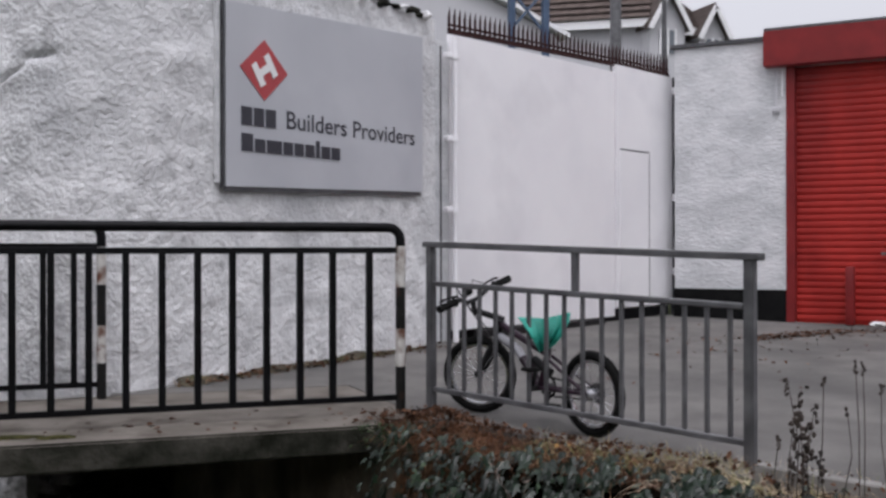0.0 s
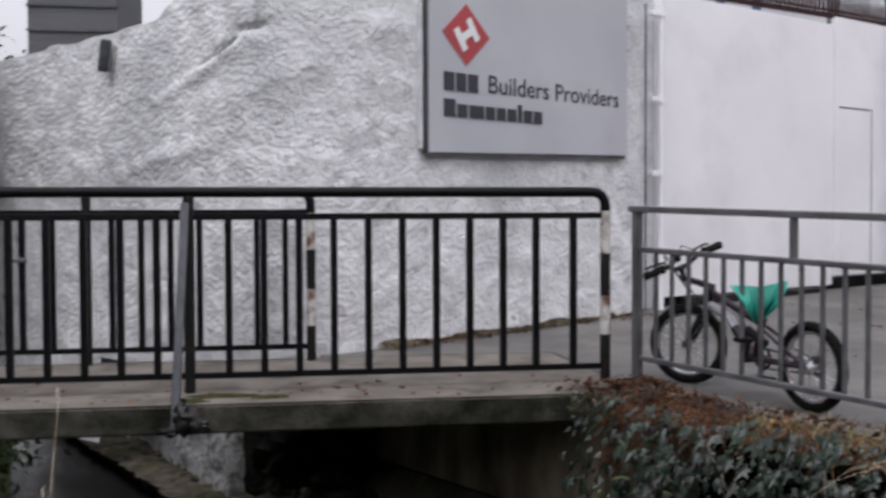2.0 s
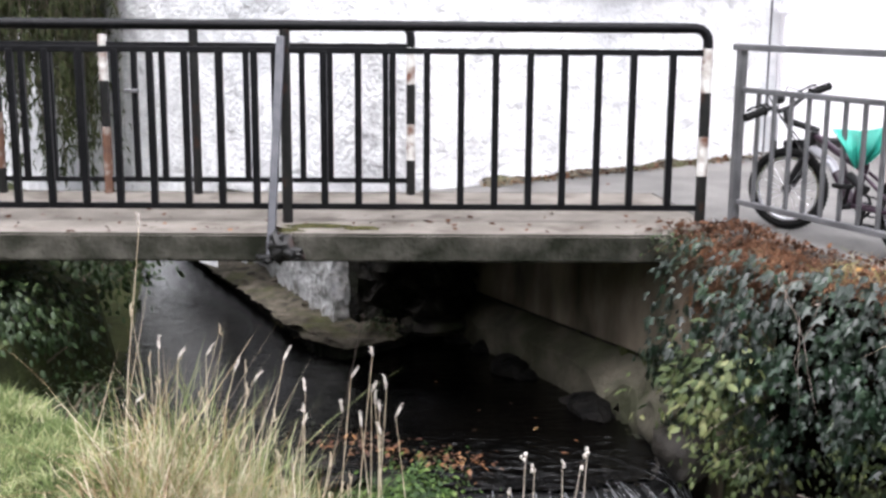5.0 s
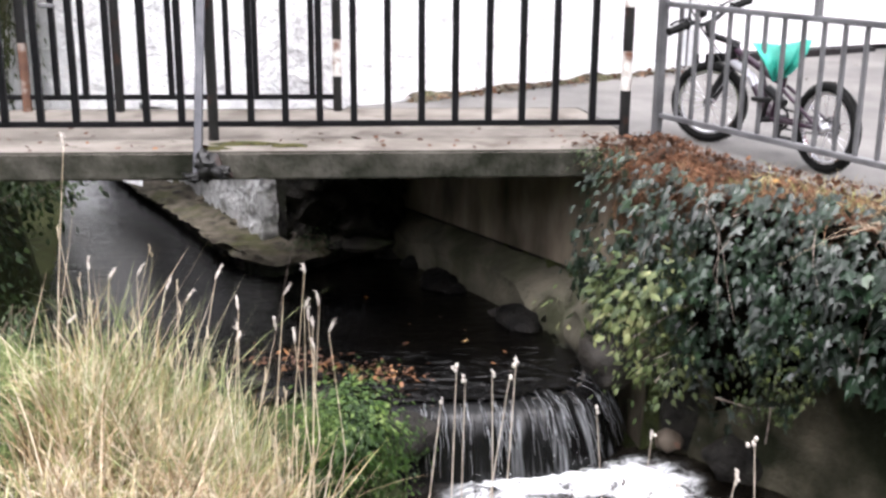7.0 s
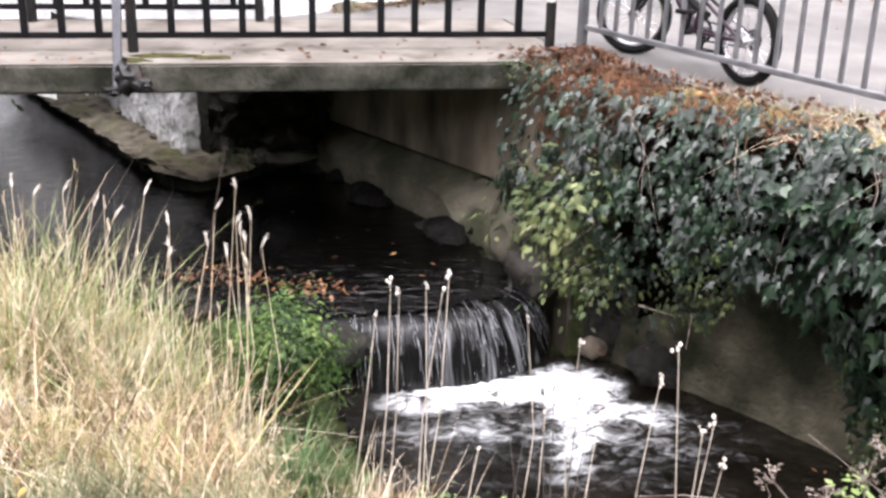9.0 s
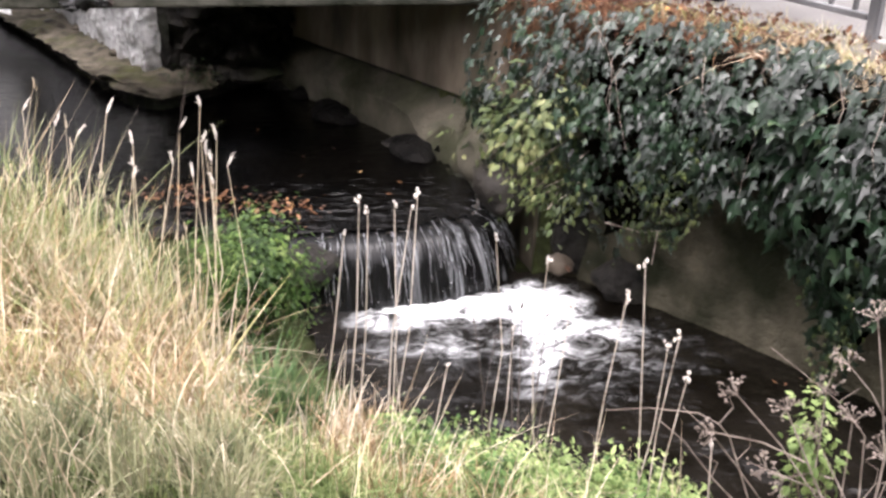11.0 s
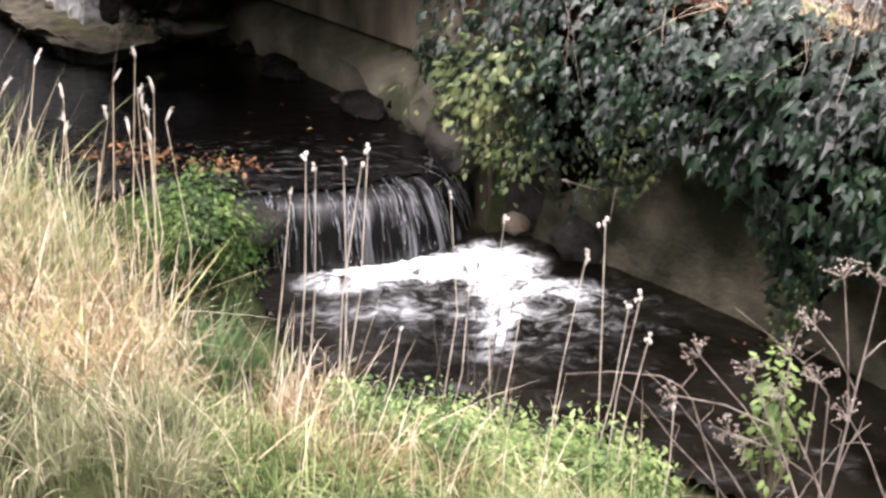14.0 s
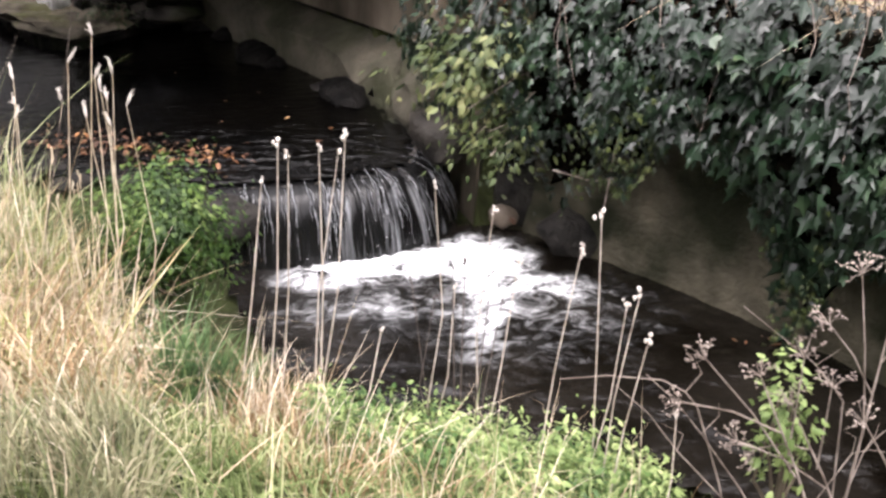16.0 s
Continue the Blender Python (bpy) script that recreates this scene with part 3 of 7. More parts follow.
POOL = [(0.2, 4.89), (0.30, 4.6), (0.44, 3.86), (1.0, 3.4), (1.77, 2.86), (2.7, 1.9), (3.9, -0.2), (5.2, -4.0), (6.6, -4.0), (4.9, 0.0), (3.7, 1.9), (2.78, 3.27), (2.45, 3.9), (2.05, 4.5), (1.78, 4.85), (1.37, 5.04), (0.8, 4.88)]
FAR_SIDE = [(-3.6, 14.5), (-2.33, 10.7), (-0.73, 7.2), (-0.5, 7.08), (0.34, 7.86), (1.42, 5.5), (1.37, 5.04), (1.78, 4.85), (2.05, 4.5), (2.45, 3.9), (2.78, 3.27), (3.7, 1.9), (4.9, 0.0), (6.6, -4.0)]


def inside(px, py, poly):
    r = np.zeros(px.shape, bool)
    for (ax, ay), (bx, by) in zip(poly, poly[1:] + poly[:1]):
        if ay != by:
            r ^= ((ay > py) != (by > py)) & (px < (bx - ax) * (py - ay) / (by - ay) + ax)
    return r


def reach(px, py, path):
    d = np.full(px.shape, 1e9)
    for (ax, ay), (bx, by) in zip(path, path[1:]):
        ex, ey = bx - ax, by - ay
        k = np.clip(((px - ax) * ex + (py - ay) * ey) / (ex * ex + ey * ey), 0, 1)
        d = np.minimum(d, np.hypot(px - ax - k * ex, py - ay - k * ey))
    return d


YARD_SIDE = FAR_SIDE + [(400, -4), (400, 400), (-3.6, 400)]


def ground_height(px, py):
    px, py = np.asarray(px, float), np.asarray(py, float)
    du, dl = reach(px, py, STREAM + STREAM[:1]), reach(px, py, POOL + POOL[:1])
    wet_u, wet_l, yard = inside(px, py, STREAM), inside(px, py, POOL), inside(px, py, YARD_SIDE)
    step = lambda v: np.clip(v, 0, 1) ** 2 * (3 - 2 * np.clip(v, 0, 1))
    zu = -1.20 + 0.58 * step((du - 0.28) / 0.95)
    zl = -1.55 + 0.93 * step(dl / 1.9)
    k = np.clip((du - dl) / 0.8 + 0.5, 0, 1)
    bank = zu * (1 - k) + zl * k
    bank = np.maximum(bank, np.where((px < -2.2) & (py > 4.6) & (py < 7.2), -0.62 + 0.5 * step((-2.2 - px) / 0.8) * step((py - 4.6) / 0.9), -9))
    bank = bank + 0.03 * np.sin(px * 3.1 + 1.0) * np.sin(py * 2.7) * step(np.minimum(du, dl) / 0.5)
    top = 0.03 * (np.clip(py, -5, 14) - 6.0) - 0.10
    ledge = (py > 6.95) & (px < 1.0)
    far = np.where(ledge, np.where(reach(px, py, FAR_SIDE) < 1.2, -1.22, np.where(px < -0.5, -0.75, top)), np.where(reach(px, py, FAR_SIDE) < 0.22, -1.6, top))
    z = np.where(yard, far, bank)
    z = np.where(wet_u, -1.20 - np.minimum(0.25, du * 0.8), z)
    return np.where(wet_l, -1.55 - np.minimum(0.3, dl * 0.8), z)


def axis_steps(lo, hi, step, out):
    core = list(np.arange(lo, hi + 1e-6, step))
    ext, d, v = [], step, hi
    while v < out:
        d *= 1.45
        v += d
        ext.append(v)
    low, d, v = [], step, lo
    while v > -out:
        d *= 1.45
        v -= d
        low.append(v)
    return np.array(low[::-1] + core + ext)


gx, gy = axis_steps(-4.5, 6.0, 0.1, 600), axis_steps(-2.0, 12.0, 0.1, 600)
GX, GY = np.meshgrid(gx, gy)
GZ = ground_height(GX, GY)
nx_, ny_ = len(gx), len(gy)
gv = np.c_[GX.ravel(), GY.ravel(), GZ.ravel()]
gf = [(j * nx_ + i, j * nx_ + i + 1, (j + 1) * nx_ + i + 1, (j + 1) * nx_ + i) for j in range(ny_ - 1) for i in range(nx_ - 1)]
ground = tagged(arrays("ground", gv, gf, M["turf"]), "dark grassy stream bank with soil and moss", "ground", kind="structure")


def bank_z(x, y):
    return float(ground_height(np.array([x]), np.array([y]))[0])


def sheet(name, poly, z, step, mat, wave, froth=None, chop=0.0):
    """A water surface cut to a plan, as a fine grid."""
    xs = np.arange(min(p[0] for p in poly) - 0.1, max(p[0] for p in poly) + 0.1, step)
    ys = np.arange(min(p[1] for p in poly) - 0.1, max(p[1] for p in poly) + 0.1, step)
    X, Y = np.meshgrid(xs, ys)
    keep = inside(X, Y, poly) | ((reach(X, Y, poly + poly[:1]) < step * 1.6) & ~((z > -1.3) & (Y < 5.75) & (X > 0.15)))
    ids = np.full(X.shape, -1)
    ids[keep] = np.arange(keep.sum())
    vx, vy = X[keep], Y[keep]
    fr = froth(vx, vy) if froth else np.zeros(len(vx))
    vz = [z + wave * fbm(a * 4 + 3, b * 4, 0.5) + (0.05 * f * f * (0.4 + fbm(a * 5, b * 5, 2.0)) + 0.022 * min(f, 1) * fbm(a * 17, b * 17, 6.0) if f > 0.02 else 0) for a, b, f in zip(vx, vy, fr)]
    vz = [h + chop * min(max((6.1 - b) / 0.8, 0), 1) * fbm(a * 11 + b * 4, b * 17, 3.3, 3) for a, b, h in zip(vx, vy, vz)] if chop else vz
    fs = []
    for j in range(len(ys) - 1):
        for i in range(len(xs) - 1):
            q = (ids[j, i], ids[j, i + 1], ids[j + 1, i + 1], ids[j + 1, i])
            if min(q) >= 0:
                fs.append(q)
    ob = arrays(name, np.c_[vx, vy, vz], fs, mat)
    if froth:
        at = ob.data.attributes.new("froth", "FLOAT", "POINT")
        at.data.foreach_set("value", fr.astype(np.float32))
    return ob


def froth_and_glints(x, y):
    """Air the fall beats into the pool, a band at its foot and a tongue that drifts downstream, plus painted ripple
    glints.
    """
    a = 1.05 * np.exp(-(np.abs((x - 1.02) / 0.50) ** 3 + ((y - 4.62 - 0.08 * (x - 0.9)) / 0.15) ** 2))
    b = 1.30 * np.exp(-(((x - 1.46) / 0.24) ** 2 + ((y - 4.62) / 0.24) ** 2))
    k = np.clip((4.5 - y) / 0.72, 0, 1)
    c = (0.78 - 0.38 * k) * np.exp(-(((x - 1.50 + 0.26 * k) / (0.22 - 0.08 * k)) ** 2)) * np.exp(-((np.maximum(3.80 - y, 0) / 0.10) ** 2)) * np.exp(-((np.maximum(y - 4.5, 0) / 0.2) ** 2))
    d = 0.72 * np.exp(-(((x - 1.62) / 0.34) ** 2 + ((y - 4.36 + 0.35 * (x - 1.6)) / 0.20) ** 2))
    # broad pale streaks: drifting froth, and ripple glints put into the colour
    e = 0.38 * np.exp(-(((x - 0.95) / 0.65) ** 2 + ((y - 4.25) / 0.26) ** 2))
    f = 0.30 * np.exp(-(((x - 1.55) / 0.85) ** 2 + ((y - 4.10) / 0.55) ** 2))
    return np.maximum.reduce([a, b, c, d, e, f])


tagged(sheet("water", STREAM, UPPER, 0.035, M["stream"], 0.0015, None, 0.010), "dark still stream water mirroring the pale sky", "water", kind="structure")
tagged(sheet("water", POOL, LOWER, 0.034, M["pool"], 0.018, froth_and_glints), "dark plunge pool with white churning foam", "water", kind="structure")

# ---------------------------------------------------------------- weir and fall
LIP = rounded([(0.22, 4.86), (0.50, 4.84), (0.85, 4.88), (1.10, 4.95), (1.28, 5.12), (1.34, 5.60)], 2)
lip_len = length(LIP)
weir = thing("weir", (0.8, 5.0, -1.5), "low dark wet stone weir under falling water", "weir")
bm = bmesh.new()
prism(bm, [(x, y + 0.03) for x, y in LIP] + [(1.46, 5.75), (0.2, 5.6), (0.0, 5.05)], -1.8, UPPER - 0.02)
part("sill", bm, M["rock"], weir)
fv, ff, fuv = [], [], []
NU, NV = 110, 16
for i in range(NU + 1):
    s = lip_len * i / NU
    p, d = along(LIP, s)
    out = Vector((d.y, -d.x))
    w = fbm(s * 9, 0.3, 0.0) * 0.5 + 0.5
    gap = 0.03 * max(0, 0.25 - i / NU)
    for j in range(NV + 1):
        v = j / NV
        drop = max(v - 0.22, 0) / 0.78
        o = -0.16 + 0.16 * min(v / 0.22, 1) + drop ** 0.7 * (0.12 + 0.04 * w + 0.10 * i / NU) + 0.014 * fbm(s * 26, drop * 1.2, 4.0)
        z = UPPER + 0.004 - 0.035 * min(v / 0.22, 1) ** 2 - 0.34 * drop ** 1.4
        q = p + out * o
        fv.append((q.x, q.y, z + 0.006 * fbm(s * 18, v, 1.0)))
        fuv.append((s / 3.0, v))
for i in range(NU):
    for j in range(NV):
        a = i * (NV + 1) + j
        ff.append((a, a + NV + 1, a + NV + 2, a + 1))
fall = arrays("cascade", fv, ff, M["fall"])
lay = fall.data.uv_layers.new(name="UVMap")
for lp in fall.data.loops:
    lay.data[lp.index].uv = fuv[lp.vertex_index]
tagged(fall, "thin white curtain of water falling over the weir", "waterfall", kind="structure")

bm = bmesh.new()
fr = random.Random(5)
for k in range(66):
    s = lip_len * min(max(0.10 + 0.055 * fr.randrange(14) + fr.gauss(0, 0.012), 0.08), 0.84)
    p, d = along(LIP, s)
    out = Vector((d.y, -d.x))
    v0, v1, wd_ = fr.uniform(0.10, 0.40), fr.uniform(0.55, 1.0), 0.0007 + 0.0016 * fr.random() ** 2
    drift = fr.gauss(0.012, 0.02)
    pts = []
    for m in range(10):
        v = v0 + (v1 - v0) * m / 9
        drop = max(v - 0.22, 0) / 0.78
        o = -0.16 + 0.16 * min(v / 0.22, 1) + drop ** 0.7 * (0.135 + 0.10 * s / lip_len) + 0.012 + 0.004 * fr.gauss(0, 1)
        q = p + out * o + d * (drift * drop + 0.004 * math.sin(m * 1.3 + k))
        pts.append((q.x, q.y, UPPER + 0.012 - 0.035 * min(v / 0.22, 1) ** 2 - 0.34 * drop ** 1.4))
    tube(bm, pts, [wd_ * (0.4 + 0.9 * math.sin(math.pi * (0.12 + 0.8 * m / 9)) + 0.25 * fr.gauss(0, 1) ** 2 * 0.4) for m in range(10)], 5)
part("water_strands", bm, M["strand"], fall, "bright strands of falling water")["kind"] = "stuff"
# beads thrown up at the foot of the fall
bm = bmesh.new()
for k in range(60):
    x_ = fr.uniform(0.55, 1.62)
    y_s = 4.60 + 0.10 * (x_ - 0.9) + fr.gauss(0, 0.09)
    e = fr.uniform(0.0010, 0.0028)
    lump(bm, (x_, y_s, LOWER + 0.03 + abs(fr.gauss(0, 0.05))), (e, e, e), k, 0.3, 1)
tagged(part("spray", bm, M["spray"]), "white drops of spray over the plunge pool", "spray", kind="stuff")

# ledge, loose stones and boulders along the water
# a flat slab; its undercut edge along the water is blackened for wet and shade
lv_, lf_ = [], []
EDGE = [(0.40, 7.95), (-0.10, 7.47), (-0.50, 7.10), (-0.82, 7.40), (-1.34, 8.55), (-2.40, 10.79), (-3.55, 14.4)]
NE, NW = 190, 20
for i in range(NE + 1):
    s = length(EDGE) * (i / NE)
    p, d = along(EDGE, s)
    inn = Vector((d.y, -d.x))
    for j in range(NW + 1):
        k = j / NW
        wob = 0.045 * fbm(s * 3.1, 0.4, 2.0) + 0.03 * fbm(s * 11, 0.4, 5.0)
        if j < 4:
            o, z = wob + (0.10, 0.09, 0.03, 0.0)[j], UPPER + (-0.25, 0.02, 0.055, 0.075)[j]
        else:
            f = (k - 0.15) / 0.85
            o = wob * (1 - f) + 0.9 * f
            z = UPPER + 0.088 + 0.05 * f + 0.035 * fbm(s * 7, f * 11, 4.0) + 0.03 * fbm(s * 1.9, f * 3, 9.0)
        q = p + inn * o
        lv_.append((q.x, q.y, z))
for i in range(NE):
    for j in range(NW):
        a = i * (NW + 1) + j
        lf_.append((a, a + NW + 1, a + NW + 2, a + 1))
ledge = tagged(arrays("ledge", lv_, lf_, M["ledge"]), "flat mossy stone ledge beside the stream, wet edge blackened for shade", "ledge", kind="structure")
# near-black on the edge faces: undercut shade put into the colour
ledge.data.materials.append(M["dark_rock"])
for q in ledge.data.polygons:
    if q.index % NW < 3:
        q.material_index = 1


def boulder(c, size, seed, mat, label, name="boulder"):
    bm = bmesh.new()
    lump(bm, c, size, seed)
    return tagged(part(name, bm, mat), label, "rock", "stones beside the stream")


boulder((1.67, 4.93, -1.42), (0.075, 0.06, 0.06), 3, M["pale_rock"], "rounded pale brown stone in a dark gap beside the fall")
# two near-black lumps added to stand in for shade under the shrub
boulder((1.98, 4.68, -1.42), (0.20, 0.13, 0.13), 35, M["dark_rock"], "near-black lump added for the shade along the bank wall's foot")
boulder((1.80, 4.99, -1.25), (0.16, 0.13, 0.28), 33, M["dark_rock"], "near-black lump added for the shade in the hollow beside the fall")
boulder((1.42, 5.30, -1.10), (0.16, 0.22, 0.16), 5, M["rock"], "dark wet boulder at the end of the weir")
boulder((0.29, 4.76, -1.27), (0.15, 0.10, 0.11), 9, M["dark_rock"], "flat dark wet stone at the lip of the weir")
boulder((0.12, 4.84, -1.33), (0.16, 0.11, 0.15), 8, M["dark_rock"], "dark wet boulder at the edge of the weir")
boulder((1.40, 5.68, -1.06), (0.14, 0.20, 0.16), 11, M["footing"], "grey stone beneath the bridge abutment")
boulder((0.10, 7.66, -1.03), (0.30, 0.16, 0.08), 12, M["rock"], "reddish slab of rock beneath the bridge")
boulder((-2.45, 6.1, -0.70), (0.28, 0.25, 0.24), 16, M["rock"], "brown stone under the end of the footbridge")
boulder((-2.75, 5.7, -0.75), (0.22, 0.2, 0.2), 19, M["rock"], "brown stone under the end of the footbridge")
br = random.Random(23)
# lumps added as the dark undercut below the footing
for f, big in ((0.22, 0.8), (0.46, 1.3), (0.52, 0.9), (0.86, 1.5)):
    boulder((0.19 + 1.02 * f + br.gauss(0, 0.02), 7.86 - 2.02 * f, UPPER - 0.03 + br.uniform(0, 0.03)), (0.10 * big, 0.17 * big * br.uniform(0.8, 1.3), 0.075 * big), 60 + int(f * 40), M["shade_black"], "near-black lump added for the undercut shade at the waterline")
for i in range(7):
    p, d = along(EDGE, 1.9 + 0.33 * i + random.uniform(-0.06, 0.06))
    q = p + Vector((d.y, -d.x)) * random.uniform(0.20, 0.40)
    e = random.uniform(0.03, 0.06)
    boulder((q.x, q.y, UPPER + 0.115), (e, e * random.uniform(0.7, 1.2), e * 0.45), 70 + i, M["ledge"] if i % 3 else M["rock"], "small mossy stone on the ledge beside the stream", "stone")
for i in range(2):
    f = (0.05, 0.8)[i]
    boulder((0.26 + 0.95 * f + random.uniform(-0.03, 0.03), 7.75 - 1.85 * f, UPPER - 0.02), (random.uniform(0.05, 0.16), random.uniform(0.07, 0.16), random.uniform(0.04, 0.09)), 40 + i, M["dark_rock"], "dark wet rock along the foot of the abutment")
for i in range(8):
    x, y = -0.62 + i * 0.07 + random.uniform(-0.1, 0.1), 5.15 - i * 0.03 + random.uniform(-0.1, 0.15)
    boulder((x, y, UPPER - 0.01), (random.uniform(0.03, 0.07), random.uniform(0.03, 0.06), 0.035), 20 + i, M["dark_rock"], "small wet stone in the shallows", "pebble")

# ---------------------------------------------------------------- yard, verge, retaining wall
YARD = [(1.742, 5.70), (1.80, 5.70), (2.60, 4.10), (3.55, 2.3), (5.2, -0.2), (9, -6), (26, -6), (26, 9), (9.6, 8.2), (6.7, 11.5), (3.12, 9.55), (2.88, 9.18), (0.34, 7.38), (0.02, 7.20), (0.0, 7.105), (1.586, 7.105)]
bm = bmesh.new()
prism(bm, YARD, lambda x, y: paving(x, y) - 0.10, paving)
tagged(part("road", bm, M["asphalt"], smooth=False), "grey asphalt yard in front of the gates, scattered with leaves", "pavement", kind="structure")
# edging right of the guard rail
kerb = thing("kerb", (3.3, 3.0, -0.1), "narrow pale concrete edging beside the yard", "kerb", kind="structure")
for a, b in (((2.68, 3.98), (3.18, 3.03)), ((3.19, 3.01), (3.70, 2.06)), ((3.71, 2.04), (4.35, 1.05))):
    bm = bmesh.new()
    bar(bm, (*a, paving(*a) + 0.0), (*b, paving(*b) + 0.0), 0.08, 0.14)
    bmesh.ops.bevel(bm, geom=bm.edges[:], offset=0.008, segments=1, affect="EDGES")
    part("kerb_stone", bm, M["kerb"], kerb)

BANK_WALL = [(1.52, 5.68), (1.62, 5.2), (1.80, 4.86), (2.07, 4.50), (2.47, 3.90), (2.80, 3.27), (3.72, 1.9), (4.92, 0.0), (6.6, -4.0)]
bm = bmesh.new()
wp = BANK_WALL
nv = []
for i, (x, y) in enumerate(wp):
    a, b = wp[max(i - 1, 0)], wp[min(i + 1, len(wp) - 1)]
    d = Vector((b[0] - a[0], b[1] - a[1])).normalized()
    nv.append((-d.y, d.x))
prism(bm, wp + [(x + 0.30 * n[0], y + 0.30 * n[1]) for (x, y), n in zip(wp, nv)][::-1], -1.9, lambda x, y: paving(x, y) - 0.14)
bmesh.ops.subdivide_edges(bm, edges=[e for e in bm.edges if e.calc_length() > 0.6], cuts=4, use_grid_fill=True)
tagged(part("wall_bank", bm, M["concrete"]), "stained concrete retaining wall half hidden by ivy", "wall", kind="structure")
# verge of soil between the wall and the railing
vv, vf = [], []
NS, NT = 90, 9
vlen = length(BANK_WALL[:7])
for i in range(NS + 1):
    p, d = along(BANK_WALL, vlen * i / NS)
    inn = Vector((-d.y, d.x))
    for j in range(NT + 1):
        k = j / NT
        q = p + inn * (-0.05 + 0.50 * k)
        h = paving(q.x, q.y) - 0.14 + 0.13 * math.sin(math.pi * min(k * 1.2, 1)) ** 0.8 - (0.1 if j == 0 else 0) + 0.05 * fbm(q.x * 4, q.y * 4, 0)
        h -= 0.14 * max(0.0, 1 - (vlen * i / NS) / 0.35)
        if j == NT:
            h = paving(q.x, q.y) - 0.12
        vv.append((q.x, q.y, h))
for i in range(NS):
    for j in range(NT):
        a = i * (NT + 1) + j
        vf.append((a, a + NT + 1, a + NT + 2, a + 1))
tagged(arrays("verge", vv, vf, M["mould"]), "low verge matted with brown leaf mould between the ivy wall and the yard", "verge", kind="structure")

# unseen hedge-like screen, added behind the path to block low sky light
hv, hf = [], []
SCREEN_PATH = rounded([(-11, 6.5), (-11, -4), (-8, -7), (9, -7), (11, -5)], 2)
NH, NK = 120, 14
for i in range(NH + 1):
    p, d = along(SCREEN_PATH, length(SCREEN_PATH) * i / NH)
    inn = Vector((-d.y, d.x))
    for j in range(NK + 1):
        a = math.pi * j / NK
        o, z = 0.6 * math.cos(a), -0.7 + 5.2 * math.sin(a) ** 0.35 + 0.25 * fbm(p.x * 0.8, p.y * 0.8, 2.0)
        q = p + inn * (o + 0.18 * fbm(p.x * 1.7, z * 1.7, p.y * 1.7))
        hv.append((q.x, q.y, z if 0 < j < NK else -0.8))
for i in range(NH):
    for j in range(NK):
        a = i * (NK + 1) + j
        hf.append((a, a + NK + 1, a + NK + 2, a + 1))
tagged(arrays("wall_hedge", hv, hf, M["hedge"]), "unseen hedge-like screen added to block low sky light", "hedge", kind="structure")

# ---------------------------------------------------------------- footbridge
bridge = thing("footbridge", (-1.2, 6.3, -0.2), "weathered concrete slab footbridge with stained, shade-darkened edge", "footbridge")
bm = bmesh.new()
prism(bm, [(-4.6, 5.66), (1.74, 5.66), (1.58, 7.10), (-4.6, 7.10)], -0.165, lambda x, y: paving(x, y))
bmesh.ops.bevel(bm, geom=[e for e in bm.edges if abs(e.verts[0].co.z - e.verts[1].co.z) < 0.06], offset=0.012, segments=2, affect="EDGES")
# all faces but the top take the edge colour, shade included
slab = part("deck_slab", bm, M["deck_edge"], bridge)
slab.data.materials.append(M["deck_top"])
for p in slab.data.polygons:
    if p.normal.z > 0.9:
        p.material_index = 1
bm = bmesh.new()
A0, A1 = (0.33, 7.95), (1.55, 5.70)
prism(bm, [A0, A1, (2.2, 5.70), (2.2, 7.95)], -0.80, -0.17)
part("abutment", bm, M["abutment"], bridge, "damp brown concrete abutment with drip stains")
# base coloured near-black for the shadow line under the abutment
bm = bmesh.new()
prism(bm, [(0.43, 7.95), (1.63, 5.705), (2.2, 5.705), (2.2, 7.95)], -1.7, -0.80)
part("abutment_base", bm, M["dark_rock"], bridge, "set-back base of the abutment, near-black for shade in the slot")
bm = bmesh.new()
prism(bm, [(1.54, 5.705), (1.60, 5.22), (1.72, 5.22), (1.72, 5.70)], -1.7, -0.20)
part("wing_wall", bm, M["abutment"], bridge, "damp concrete wing wall")
bm = bmesh.new()
prism(bm, [(0.20, 7.92), (1.20, 5.95), (1.32, 5.72), (1.60, 5.72), (0.36, 8.0)], -1.7, -0.84)
for v in bm.verts:
    if v.co.z > -1 and (v.co.x < 0.3 or v.co.y < 6) and v.co.x < 1.35 and v.co.x < 1.55 - (v.co.y - 5.6) * 0.55:
        v.co.z -= 0.10
bmesh.ops.subdivide_edges(bm, edges=bm.edges[:], cuts=12, use_grid_fill=True)
for v in bm.verts:
    k = 0.05 if v.co.z < -0.95 else 0.018
    edge = (v.co - Vector((0.20, 7.92, v.co.z))).cross(Vector((1.12, -2.20, 0)).normalized()).length
    if edge < 0.12 and v.co.y < 7.6:
        v.co.z -= max(fbm(v.co.y * 4.5, 2.0, 7.0) + 0.05, 0) * 0.5 * (1 - edge / 0.12) if v.co.z > -1.1 else 0
    v.co += Vector((fbm(v.co.x * 5, v.co.y * 5, v.co.z * 5), fbm(v.co.x * 5 + 9, v.co.y * 5, v.co.z * 5), 0.4 * fbm(v.co.x * 6, v.co.y * 6, 3.0))) * k
part("footing", bm, M["footing"], bridge, "mossy concrete footing along the water")
bm = bmesh.new()
prism(bm, [(-4.6, 5.75), (-2.75, 5.75), (-2.6, 7.1), (-4.6, 7.1)], -1.4, -0.17)
part("abutment", bm, M["abutment"], bridge)
# dark old bracket at the foot of the brace
bm = bmesh.new()
